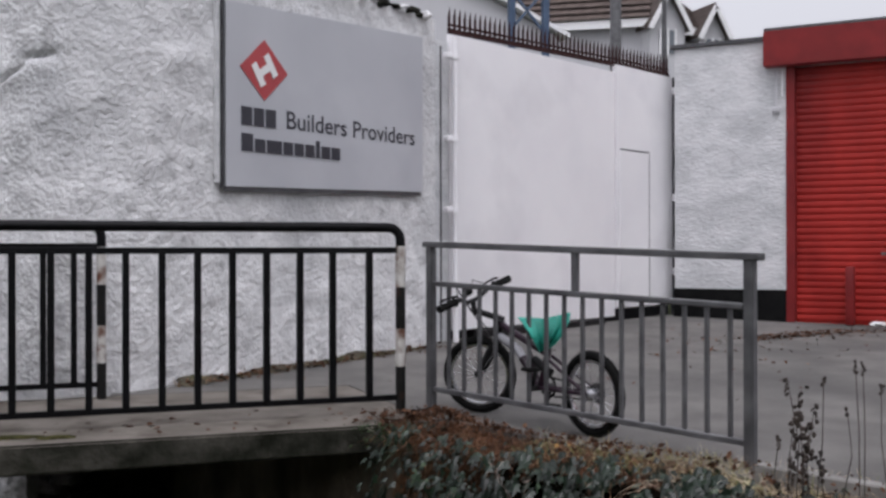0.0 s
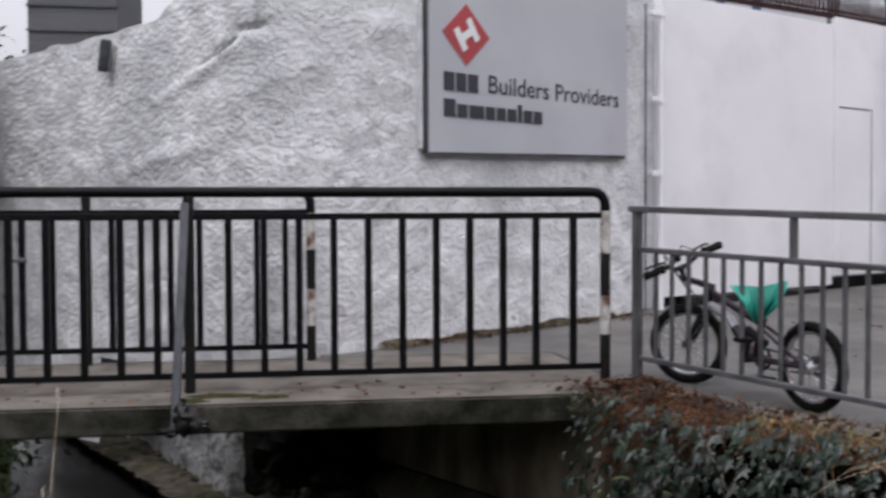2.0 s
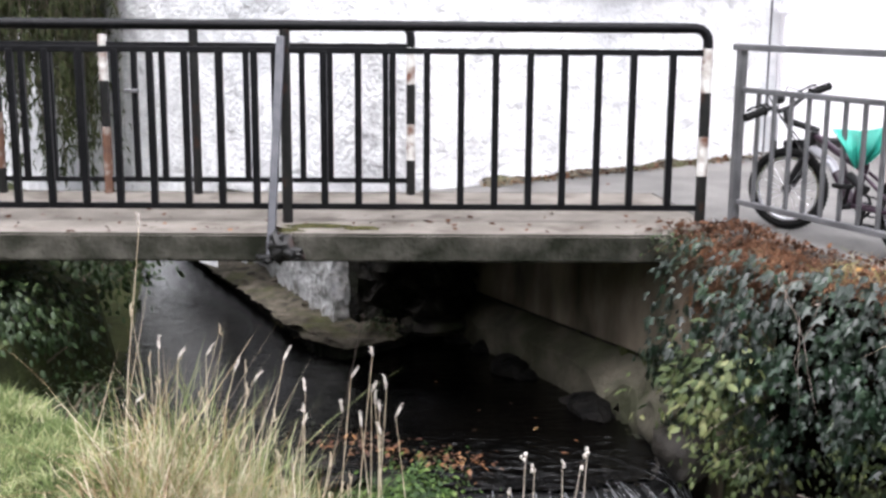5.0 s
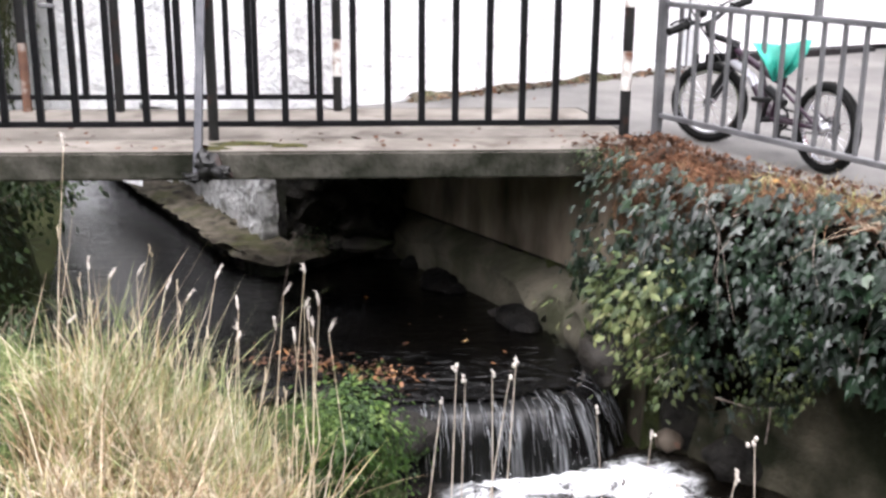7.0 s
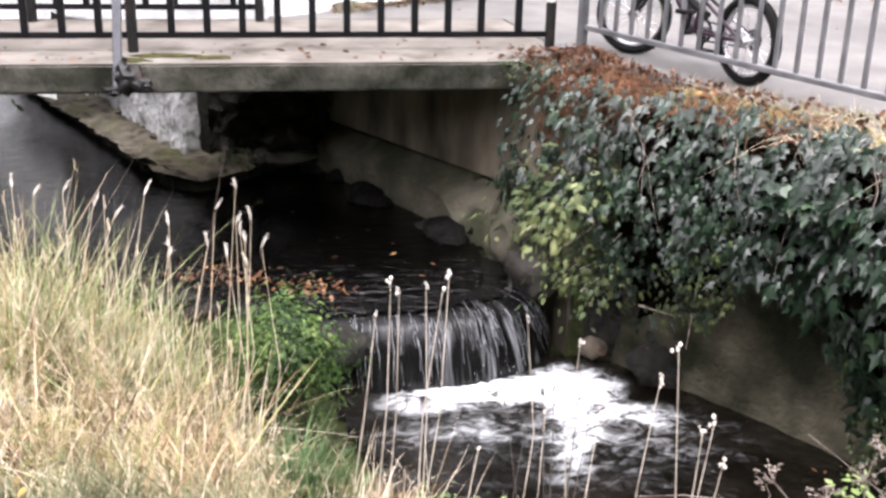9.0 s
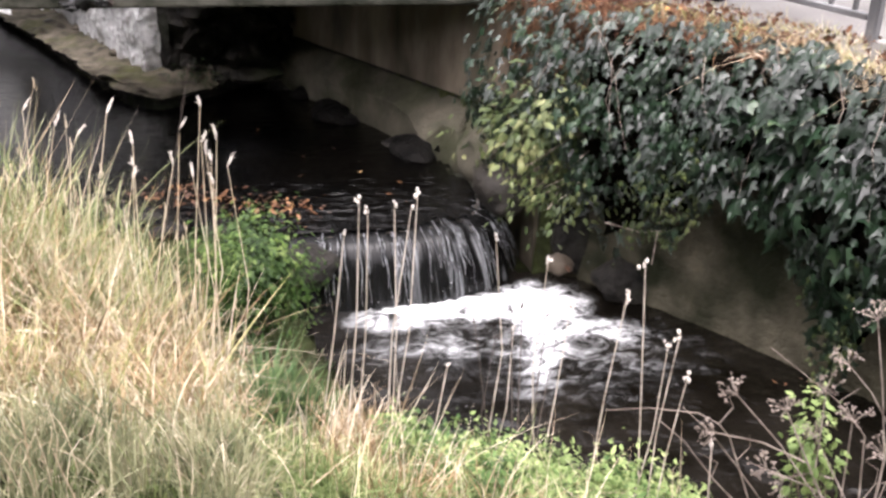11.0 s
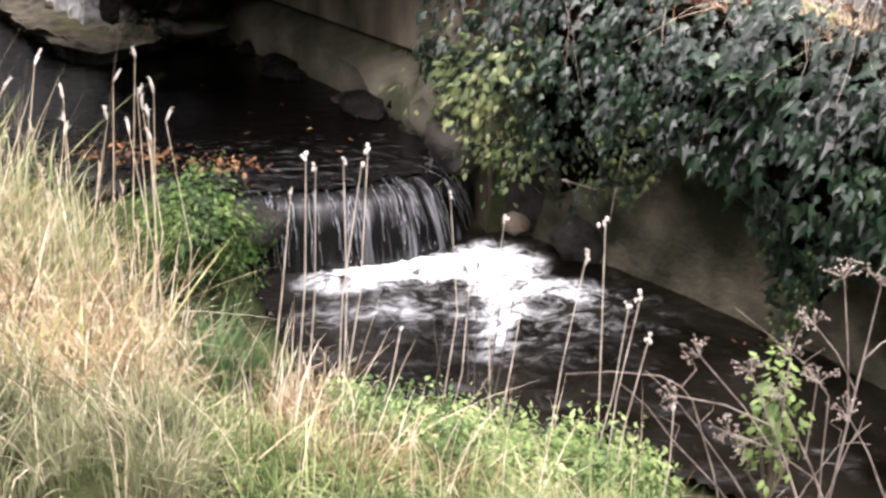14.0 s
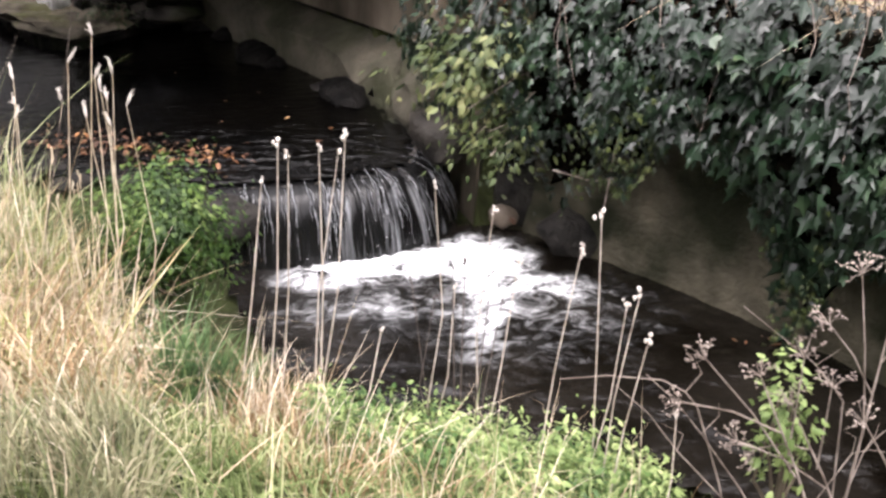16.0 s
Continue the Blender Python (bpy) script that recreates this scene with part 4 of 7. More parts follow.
lump(bm, (-0.73, 5.62, -0.075), (0.07, 0.055, 0.07), 3, 0.7, 3)
lump(bm, (-0.66, 5.61, -0.11), (0.06, 0.05, 0.035), 8, 0.7, 3)
lump(bm, (-0.80, 5.61, -0.135), (0.05, 0.045, 0.025), 5, 0.7, 3)
part("bracket", bm, M["black_rust"], bridge, "rusty dark iron bracket")


def banded_post(parent, x, y, z0, z1, r, bands, mats):
    """A round post painted in bands from the ground up."""
    z = z0
    post = None
    for k, (share, mt) in enumerate(zip(bands, mats)):
        zt = z + (z1 - z0) * share
        bm = bmesh.new()
        tube(bm, [(x, y, z), (x, y, zt)], r, 14)
        if post is None:
            post = part("post", bm, M[mt], parent)
        else:
            part("paint_band", bm, M[mt], post, "chipped paint band" if mt != "black_rust" else "black paint band")
        z = zt
    return post


def black_railing(y, x0, x1, bars_x, posts, label):
    """Tubular top rail, flat mid and bottom rails and square bars."""
    g = lambda x: paving(x, y)
    rail = thing("pedestrian_railing", (x1, y, g(0)), label, "railing", "railings of the footbridge")
    zt, zm, zb = 1.10 + g(0), 0.965 + g(0), 0.092 + g(0)
    bm = bmesh.new()
    pts = [(x0, y, zt)] + [(x1 - 0.5, y, zt), (x1 - 0.075, y, zt)] + [(x1 - 0.075 + 0.075 * math.sin(a), y, zt - 0.075 + 0.075 * math.cos(a)) for a in (0.4, 0.8, 1.2, 1.57)] + [(x1, y, zt - 0.14)]
    tube(bm, pts, 0.029, 12)
    part("top_rail", bm, M["black_paint"], rail)
    for zz, hh, nm in ((zm, 0.036, "middle_rail"), (zb, 0.034, "bottom_rail")):
        bm = bmesh.new()
        bar(bm, (x0, y, zz), (x1 - 0.02, y, zz), 0.028, hh)
        bmesh.ops.bevel(bm, geom=bm.edges[:], offset=0.004, segments=1, affect="EDGES")
        part(nm, bm, M["black_paint"], rail)
    bm = bmesh.new()
    bar(bm, (0, 0, zb), (0, 0, zm), 0.038, 0.038, (0, 1, 0))
    bmesh.ops.bevel(bm, geom=bm.edges[:], offset=0.003, segments=1, affect="EDGES")
    first = part("bar", bm, M["black_paint"], rail)
    first.matrix_parent_inverse = Matrix()
    base = rail.matrix_basis.translation
    first.location = Vector((bars_x[0], y, 0)) - base
    for x in bars_x[1:]:
        o = first.copy()
        scene.collection.objects.link(o)
        o.location = Vector((x, y, 0)) - base
    for x, z1, bands, mats in posts:
        banded_post(rail, x, y, g(0) - 0.03, z1 + g(0), 0.030, bands, mats)
    return rail


near_bars = [1.43] + [1.21 - 0.1925 * i for i in range(30) if abs(1.21 - 0.1925 * i + 0.72) > 0.08]
BW = ("black_rust", "white_band", "black_rust", "white_band")
near_rail = black_railing(6.0, -4.5, 1.622, near_bars,
    [(1.622, 0.99, (0.30, 0.22, 0.24, 0.24), BW), (-0.735, 1.08, (1.0,), ("black_rust",)), (-2.45, 1.0, (0.30, 0.22, 0.24, 0.24), BW)],
    "black tubular footbridge railing with banded end post and steel brace")
bm = bmesh.new()
bar(bm, (-0.750, 5.955, 1.04), (-0.780, 5.60, -0.13), 0.046, 0.028, (0, -1, 0))
bmesh.ops.bevel(bm, geom=bm.edges[:], offset=0.004, segments=1, affect="EDGES")
part("brace", bm, M["brace"], near_rail, "slanting dull grey steel brace")
far_bars = [-0.215 - 0.181 * i for i in range(22) if abs(-0.215 - 0.181 * i + 1.46) > 0.06 and abs(-0.215 - 0.181 * i + 2.04) > 0.05]
far_rail = black_railing(7.0, -4.5, -0.05, far_bars,
    [(-0.05, 0.96, (0.26, 0.24, 0.26, 0.24), BW), (-1.455, 1.08, (1.0,), ("black_rust",)), (-2.04, 1.03, (0.44, 0.28, 0.28), ("rust_band", "black_rust", "white_band")), (-2.74, 0.93, (0.2, 0.38, 0.20, 0.22), ("black_rust", "rust_band", "black_rust", "white_band"))],
    "black tubular railing with rusted banded posts across the footbridge")
bm = bmesh.new()
box(bm, (-1.86, 6.98, 0.70), (0.10, 0.03, 0.025), None, 0.006)
part("latch", bm, M["galv"], far_rail, "small bent steel clip")

# ---------------------------------------------------------------- grey guard rail
G0, G1 = Vector((1.825, 6.03)), Vector((2.755, 4.14))
gd = (G1 - G0).normalized()
gl = (G1 - G0).length


def on_g(s, h):
    p = G0 + gd * s
    return (p.x, p.y, h - 0.032 * s)


grail = thing("guard_rail", (*G0, 0), "grey galvanised steel pedestrian guard rail beside the stream", "railing")
for s, nm in ((0.0, "post"), (gl, "post")):
    bm = bmesh.new()
    bar(bm, on_g(s, -0.05), on_g(s, 0.99), 0.050, 0.050, (gd.x, gd.y, 0))
    bmesh.ops.bevel(bm, geom=bm.edges[:], offset=0.006, segments=2, affect="EDGES")
    part(nm, bm, M["galv"], grail)
for nm, s0, s1, h, w, d in (("top_rail", -0.05, gl + 0.06, 1.0, 0.062, 0.036), ("middle_rail", 0.03, gl - 0.03, 0.765, 0.04, 0.03), ("bottom_rail", 0.03, gl - 0.03, 0.132, 0.04, 0.03)):
    bm = bmesh.new()
    bar(bm, on_g(s0, h), on_g(s1, h), w, d)
    bmesh.ops.bevel(bm, geom=bm.edges[:], offset=0.005, segments=1, affect="EDGES")
    part(nm, bm, M["galv"], grail)
bm = bmesh.new()
bar(bm, on_g(1.09, 0.77), on_g(1.09, 0.99), 0.034, 0.03, (gd.x, gd.y, 0))
part("stub_post", bm, M["galv"], grail)
for k in range(16):
    s = 0.15 + 0.1235 * k
    if s < gl - 0.06:
        bm = bmesh.new()
        bar(bm, on_g(s, 0.13), on_g(s, 0.765), 0.019, 0.019, (gd.x, gd.y, 0))
        part("bar", bm, M["galv"], grail)

# ---------------------------------------------------------------- white roughcast wall
W_END = (2.90, 9.13)
WALL = rounded([W_END, (1.6, 8.216), (0.34, 7.33), (0.0, 7.17), (-0.35, 7.25), (-0.72, 7.66), (-2.2, 9.45), (-6.2, 14.3)], 2)
wall_len = length(WALL)


def wall_top(s):
    """The height of the wall's uneven top."""
    p, _ = along(WALL, s)
    z = 3.08 if p.x > -0.3 else 3.08 - 0.66 * min((-0.3 - p.x) / 0.85, 1) - 0.03 * max(-1.15 - p.x, 0)
    return z + 0.02 * fbm(s * 2.5, 0, 7)


RIDGES = [((-1.15, 1.80), (-0.52, 2.14), 0.026, 0.05), ((-1.48, 1.30), (-0.68, 1.51), 0.026, 0.08), ((-0.7, 1.75), (0.15, 2.05), 0.014, 0.10), ((-0.52, 2.235), (-0.34, 2.250), -0.055, 0.022), ((-0.80, 2.03), (-0.52, 2.19), -0.05, 0.018), ((0.2, 2.2), (0.75, 2.35), 0.02, 0.12), ((-2.1, 1.25), (-1.1, 1.6), 0.012, 0.07)]


def relief(s, p, z):
    """How far the plaster stands proud of its plane."""
    o = 0.009 * fbm(p.x * 7, p.y * 7, z * 7, 3) + 0.012 * fbm(p.x * 3.4, p.y * 3.4, z * 3.4 + 5, 3)
    for (xa, za), (xb, zb), h, w in RIDGES:
        k = ((p.x - xa) * (xb - xa) + (z - za) * (zb - za)) / ((xb - xa) ** 2 + (zb - za) ** 2)
        if -0.2 < k < 1.2:
            kk = min(max(k, 0), 1)
            d = math.hypot(p.x - xa - kk * (xb - xa), z - za - kk * (zb - za))
            o += h * math.exp(-(d / w) ** 2) * math.sin(math.pi * min(max((k + 0.2) / 1.4, 0), 1))
    return o


NS, NZ = 400, 130
wv, wf = [], []
for i in range(NS + 1):
    s = wall_len * i / NS
    p, d = along(WALL, s)
    d2 = along(WALL, min(s + 0.12, wall_len))[1] + along(WALL, max(s - 0.12, 0))[1]
    d2.normalize()
    out = Vector((-d2.y, d2.x))
    lo = -0.15 if p.x > -1.7 else -0.85
    hi = wall_top(s)
    for j in range(NZ + 1):
        z = lo + (hi - lo) * j / NZ
        o = relief(s, p, z) if 0 < i else 0.0
        q = p + out * o
        wv.append((q.x, q.y, z))
    for back in ((0.28, hi), (0.28, lo)):
        q = p - out * back[0]
        wv.append((q.x, q.y, back[1]))
st = NZ + 3
for i in range(NS):
    for j in range(NZ + 2):
        a = i * st + j
        wf.append((a, a + 1, a + st + 1, a + st))
wf += [tuple(range(st)), tuple(NS * st + k for k in range(st))[::-1]]
wall = tagged(arrays("wall_white", wv, wf, M["roughcast"]), "rough white painted roughcast boundary wall with cracks", "wall", kind="structure")

# moss and broken mortar on the wall top
for k in range(11):
    s = 0.15 + 0.13 * k + random.uniform(-0.05, 0.05)
    p, d = along(WALL, s)
    bm = bmesh.new()
    lump(bm, (p.x + random.uniform(-0.02, 0.06), p.y + random.uniform(-0.06, 0.06), wall_top(s) + 0.01), (random.uniform(0.03, 0.09), random.uniform(0.03, 0.06), random.uniform(0.02, 0.05)), 60 + k, 0.5, 3)
    tagged(part("mortar_lump", bm, M["dark_rock"] if k % 3 else M["roughcast"]), "broken mossy mortar on the wall top", "mortar", "rubble on the wall top")

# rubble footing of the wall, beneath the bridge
# this stretch is blackened for the shade under the deck
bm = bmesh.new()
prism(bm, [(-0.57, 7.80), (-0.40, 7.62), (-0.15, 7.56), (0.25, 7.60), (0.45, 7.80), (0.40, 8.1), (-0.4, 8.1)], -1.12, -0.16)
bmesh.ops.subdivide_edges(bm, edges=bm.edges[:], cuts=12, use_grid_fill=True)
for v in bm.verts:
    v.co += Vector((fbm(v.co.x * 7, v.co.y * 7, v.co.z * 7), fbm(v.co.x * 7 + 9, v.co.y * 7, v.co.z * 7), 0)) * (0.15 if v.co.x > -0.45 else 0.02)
tagged(part("wall_footing", bm, M["dark_rock"]), "rubble foot of the wall, blackened for the shade beneath the bridge", "foundation", kind="structure")

bm = bmesh.new()
prism(bm, [(-0.64, 7.70), (-1.46, 9.72), (-2.9, 13.2), (-2.6, 13.3), (-1.2, 9.85), (-0.40, 7.80)], -1.1, -0.16)
bmesh.ops.subdivide_edges(bm, edges=bm.edges[:], cuts=26, use_grid_fill=True)
for v in bm.verts:
    v.co += Vector((fbm(v.co.x * 5, v.co.y * 5, v.co.z * 6), fbm(v.co.x * 5 + 9, v.co.y * 5, v.co.z * 6), 0)) * 0.025
tagged(part("wall_footing", bm, M["footing_white"]), "rough white painted foot of the wall beside the stream", "foundation", kind="structure")

# sign on the wall
wd = Vector((W_END[0] - 0.34, W_END[1] - 7.33)).normalized()
wo = Vector((wd.y, -wd.x))
SB = Vector((0.34, 7.33))


def on_w(s, o, z):
    p = SB + wd * s + wo * o
    return Vector((p.x, p.y, z))


S0, S1 = 0.53, 2.86
sign_tilt = 0.026
Z0, Z1 = 1.425, 2.75
face = Matrix(((wd.x, 0, wo.x), (wd.y, 0, wo.y), (0, 1, 0))).to_4x4()


def sign_frame(s, z, o):
    m = face.copy()
    m.translation = on_w(s, o, z + sign_tilt * (s - S0))
    return m


sign = thing("sign_board", on_w((S0 + S1) / 2, 0.0, Z0), "large silver grey painted sign board fixed to the white wall", "sign")
bm = bmesh.new()
vs = [bm.verts.new(on_w(s, o, z + sign_tilt * (s - S0))) for o in (0.02, 0.06) for s, z in ((S0, Z0), (S1, Z0), (S1, Z1 + 0.05), (S0, Z1))]
for f in ((0, 1, 2, 3), (4, 5, 6, 7), (0, 1, 5, 4), (1, 2, 6, 5), (2, 3, 7, 6), (3, 0, 4, 7)):
    bm.faces.new([vs[i] for i in f])
part("panel", bm, M["sign_panel"], sign, smooth=False)
for sa, za, sb, zb in ((S0 - 0.02, Z0 - 0.01, S0 - 0.02, Z1 + 0.01), (S0, Z0 - 0.012, S1, Z0 - 0.012)):
    bm = bmesh.new()
    bar(bm, on_w(sa, 0.04, za + sign_tilt * (sa - S0)), on_w(sb, 0.04, zb + sign_tilt * (sb - S0)), 0.04 if sa == sb else 0.045, 0.012 if sa == sb else 0.007, (wo.x, wo.y, 0) if sa != sb else (wd.x, wd.y, 0))
    part("edge_strip", bm, M["sign_edge"] if sa == sb else M["galv"], sign)
bm = bmesh.new()
bar(bm, on_w(S0 - 0.05, 0.02, 1.45), on_w(S0 - 0.05, 0.02, 2.95), 0.03, 0.03, (wo.x, wo.y, 0))
part("batten", bm, M["white_render"], sign, "white painted batten")


def flat(name, pts, mat, parent, s, z, o, depth=0.004):
    bm = bmesh.new()
    lo = [bm.verts.new(sign_frame(s, z, o) @ Vector((x, y, 0))) for x, y in pts]
    hi = [bm.verts.new(sign_frame(s, z, o) @ Vector((x, y, depth))) for x, y in pts]
    bm.faces.new(lo)
    bm.faces.new(hi)
    for i in range(len(pts)):
        bm.faces.new((lo[i], lo[(i + 1) % len(pts)], hi[(i + 1) % len(pts)], hi[i]))
    return part(name, bm, mat, parent, smooth=False)


LS, LZ = S0 + 0.375, 2.29
dia = flat("emblem", [(0, -0.225), (0.245, 0), (0, 0.225), (-0.245, 0)], M["sign_red"], sign, LS, LZ, 0.062)
dia["label"] = "red diamond emblem"
ca, sa_ = math.cos(radians(33)), math.sin(radians(33))
for x0, y0, x1, y1 in ((-0.105, -0.09, -0.045, 0.09), (0.045, -0.09, 0.105, 0.09), (-0.045, -0.028, 0.045, 0.028)):
    flat("emblem_bar", [(x * ca - y * sa_, x * sa_ + y * ca) for x, y in ((x0, y0), (x1, y0), (x1, y1), (x0, y1))], M["sign_white"], dia, LS, LZ, 0.067)


def lettering(body, s, z, width, height, parent, mat, bold=0.0):
    cu = bpy.data.curves.new("lettering", "FONT")
    cu.body, cu.size, cu.extrude, cu.offset = body, 1.0, 0.0, bold
    tmp = new("lettering", cu)
    dg = bpy.context.evaluated_depsgraph_get()
    me = bpy.data.meshes.new_from_object(tmp.evaluated_get(dg))
    bpy.data.objects.remove(tmp)
    bpy.data.curves.remove(cu)
    co = np.array([v.co for v in me.vertices])
    lo, hi = co.min(0), co.max(0)
    mm = sign_frame(s, z, 0.0625)
    capital = 0.70
    for v in me.vertices:
        v.co = mm @ Vector(((v.co.x - lo[0]) * width / (hi[0] - lo[0]), v.co.y * height / capital, 0))
    # one mesh for each letter: pieces whose widths overlap belong together
    parent_of = list(range(len(me.vertices)))

    def root(i):
        while parent_of[i] != i:
            i = parent_of[i]
        return i

    for e in me.edges:
        parent_of[root(e.vertices[0])] = root(e.vertices[1])
    spans = {}
    for i in range(len(me.vertices)):
        spans.setdefault(root(i), [9.0, -9.0])
        u = Vector((me.vertices[i].co.x, me.vertices[i].co.y)).dot(wd)
        sp = spans[root(i)]
        sp[0], sp[1] = min(sp[0], u), max(sp[1], u)
    groups = []
    for r_, (lo_, hi_) in sorted(spans.items(), key=lambda q: q[1][0]):
        if groups and lo_ < groups[-1][1] - 0.004:
            groups[-1][0].add(r_)
            groups[-1][1] = max(groups[-1][1], hi_)
        else:
            groups.append([{r_}, hi_])
    for members, _ in groups:
        ids = [i for i in range(len(me.vertices)) if root(i) in members]
        back = {i: k for k, i in enumerate(ids)}
        arrays("letter", [me.vertices[i].co for i in ids], [[back[i] for i in f.vertices] for f in me.polygons if f.vertices[0] in back], mat, parent, smooth=False)


for k, (a, b) in enumerate(((0.0, 0.105), (0.125, 0.225), (0.245, 0.35))):
    flat("letter_bar", [(a, 0), (b, 0), (b, 0.135), (a, 0.135)], M["sign_ink"], sign, S0 + 0.145, 1.875, 0.0625)
lettering("Builders Providers", S0 + 0.145 + 0.465, 1.875, 1.60, 0.135, sign, M["sign_ink"], 0.012)
x = 0.0
for w, h in ((0.115, 0.13), (0.105, 0.098), (0.155, 0.098), (0.10, 0.098), (0.10, 0.098), (0.10, 0.098), (0.045, 0.135), (0.10, 0.098), (0.10, 0.098)):
    flat("letter_bar", [(x, 0), (x + w, 0), (x + w, h), (x, h)], M["sign_ink"], sign, S0 + 0.145, 1.685, 0.0625)
    x += w + 0.019

# ---------------------------------------------------------------- gate
GA, GB = Vector((3.12, 9.45)), Vector((6.90, 11.57))
td = (GB - GA).normalized()
to = Vector((td.y, -td.x))
gate_len = (GB - GA).length


def on_t(s, o, z):
    p = GA + td * s + to * o
    return Vector((p.x, p.y, z))


def slab_on(on, s0, s1, o0, o1, z0, z1, bevel=0.0):
    """A flat piece on a facade: along s, out by o, up by z."""
    bm = bmesh.new()
    vs = [bm.verts.new(on(s, o, z)) for o in (o0, o1) for s, z in ((s0, z0), (s1, z0), (s1, z1), (s0, z1))]
    for f in ((3, 2, 1, 0), (4, 5, 6, 7), (0, 1, 5, 4), (1, 2, 6, 5), (2, 3, 7, 6), (3, 0, 4, 7)):
        bm.faces.new([vs[i] for i in f])
    if bevel:
        bmesh.ops.bevel(bm, geom=bm.edges[:], offset=bevel, segments=2, affect="EDGES")
    return bm


gate = thing("yard_gate", on_t(0, 0, 0.12), "tall white painted sheet steel yard gate, closed, spiked top", "gate")
split = 2.96
part("gate_leaf", slab_on(on_t, 0.06, split - 0.009, 0, -0.05, 0.20, 3.03, 0.006), M["white_metal"], gate)
leaf2 = part("gate_leaf", slab_on(on_t, split + 0.009, gate_len - 0.08, 0.012, -0.05, 0.30, 3.12, 0.006), M["white_metal"], gate)
part("wicket_door", slab_on(on_t, split + 0.07, split + 0.72, 0.024, 0.012, 0.36, 2.13, 0.004), M["white_metal"], leaf2, "small white wicket door")
# raised dark strips stand in for the shade in the wicket's gaps
part("gap_strip", slab_on(on_t, split + 0.08, split + 0.71, 0.026, 0.012, 2.135, 2.148), M["brace"], leaf2, "dark strip for the shade of the gap above the wicket")
part("gap_strip", slab_on(on_t, split + 0.708, split + 0.720, 0.0265, 0.012, 0.36, 2.13), M["coping"], leaf2, "dark strip for the shade of the gap beside the wicket")
part("gate_rail", slab_on(on_t, 0.06, gate_len - 0.08, -0.06, -0.12, 0.28, 0.36), M["white_metal"], gate)
part("ground_beam", slab_on(on_t, 0.4, 2.6, 0.10, -0.02, 0.12, 0.19, 0.01), M["dark_metal"], gate, "dark steel threshold")
# added dark strip, stands in for the shade under the gates
part("bottom_rail", slab_on(on_t, -0.1, gate_len + 0.05, -0.125, -0.16, 0.02, 0.34), M["dark_metal"], gate, "dark strip added for the shaded gap under the gates")
part("gate_pier", slab_on(on_t, -0.36, 0.05, -0.02, -0.20, 0.02, 2.95), M["white_render"], gate, "white painted pier beside the wall", smooth=False)
# thin dark strip painted as the shaded gap at the pier
part("gap_strip", slab_on(on_t, -0.068, -0.052, -0.012, -0.02, 0.10, 2.90), M["coping"], gate, "dark strip for the shade of the gap beside the pier")
# hinge post pipe and brackets
bm = bmesh.new()
tube(bm, [on_t(0.02, 0.10, 0.10), on_t(0.02, 0.10, 2.92)], 0.028, 12)
post_l = part("hinge_post", bm, M["white_metal"], gate)
bm = bmesh.new()
tube(bm, [on_t(0.085, 0.05, 0.12), on_t(0.085, 0.05, 2.98)], 0.018, 10)
part("gate_stile", bm, M["white_metal"], gate, "thin white edge tube")
for z in (0.45, 1.35, 2.02, 2.80):
    bm = bmesh.new()
    tube(bm, [on_t(0.02, 0.10, z - 0.03), on_t(0.02, 0.10, z + 0.03)], 0.042, 12)
    box(bm, on_t(-0.04, 0.08, z), (0.12, 0.05, 0.05), turn_z(math.atan2(td.y, td.x)), 0.006)
    part("hinge", bm, M["white_metal"], post_l)
bm = bmesh.new()
bar(bm, on_t(gate_len - 0.04, 0.0, 0.16), on_t(gate_len - 0.04, 0.0, 3.12), 0.05, 0.05, (td.x, td.y, 0))
post_r = part("hinge_post", bm, M["brace"], gate, "dark hinge post")
for z in (0.7, 1.62, 2.95):
    bm = bmesh.new()
    box(bm, on_t(gate_len - 0.05, 0.03, z), (0.12, 0.06, 0.09), turn_z(math.atan2(td.y, td.x)), 0.008)
    part("hinge", bm, M["white_metal"], post_r)
# spiked strip
strip = thing("spike_strip", on_t(0.1, 0, 3.05), "rusty brown steel security spikes along the gate top", "security spikes")
bm = bmesh.new()
bar(bm, on_t(0.06, -0.03, 3.065), on_t(gate_len - 0.1, -0.03, 3.155), 0.02, 0.05)
part("strip_rail", bm, M["spikes"], strip)
bm = bmesh.new()
bar(bm, on_t(0.06, -0.03, 3.125), on_t(gate_len - 0.1, -0.03, 3.215), 0.016, 0.02)
part("strip_rail", bm, M["spikes"], strip)
for k in range(54):
    s = 0.08 + (gate_len - 0.22) * k / 53
    z = 3.06 + 0.09 * s / gate_len
    bm = bmesh.new()
    tube(bm, [on_t(s, -0.03, z), on_t(s, -0.03, z + 0.15), on_t(s + 0.004, -0.025, z + 0.23)], [0.016, 0.015, 0.002], 5)
    part("spike", bm, M["spikes"], strip)

# ---------------------------------------------------------------- yard building with red shutter
BA, BB = Vector((6.73, 11.275)), Vector((9.54, 8.15))
bd = (BB - BA).normalized()
bo = Vector((bd.y, -bd.x))
if bo.y > 0:
    bo = -bo
bl = (BB - BA).length


def on_b(s, o, z):
    p = BA + bd * s + bo * o
    return Vector((p.x, p.y, z))


store = thing("store_building", on_b(1.5, -1, 0.1), "low white painted block building with black plinth and flat roof", "building")
SH = 1.365
part("front_wall", slab_on(on_b, -0.01, SH, 0, -0.30, 0.05, 3.42), M["white_render"], store, smooth=False)
part("front_wall", slab_on(on_b, SH, bl + 3, 0, -0.30, 3.10, 3.46), M["white_render"], store, smooth=False)
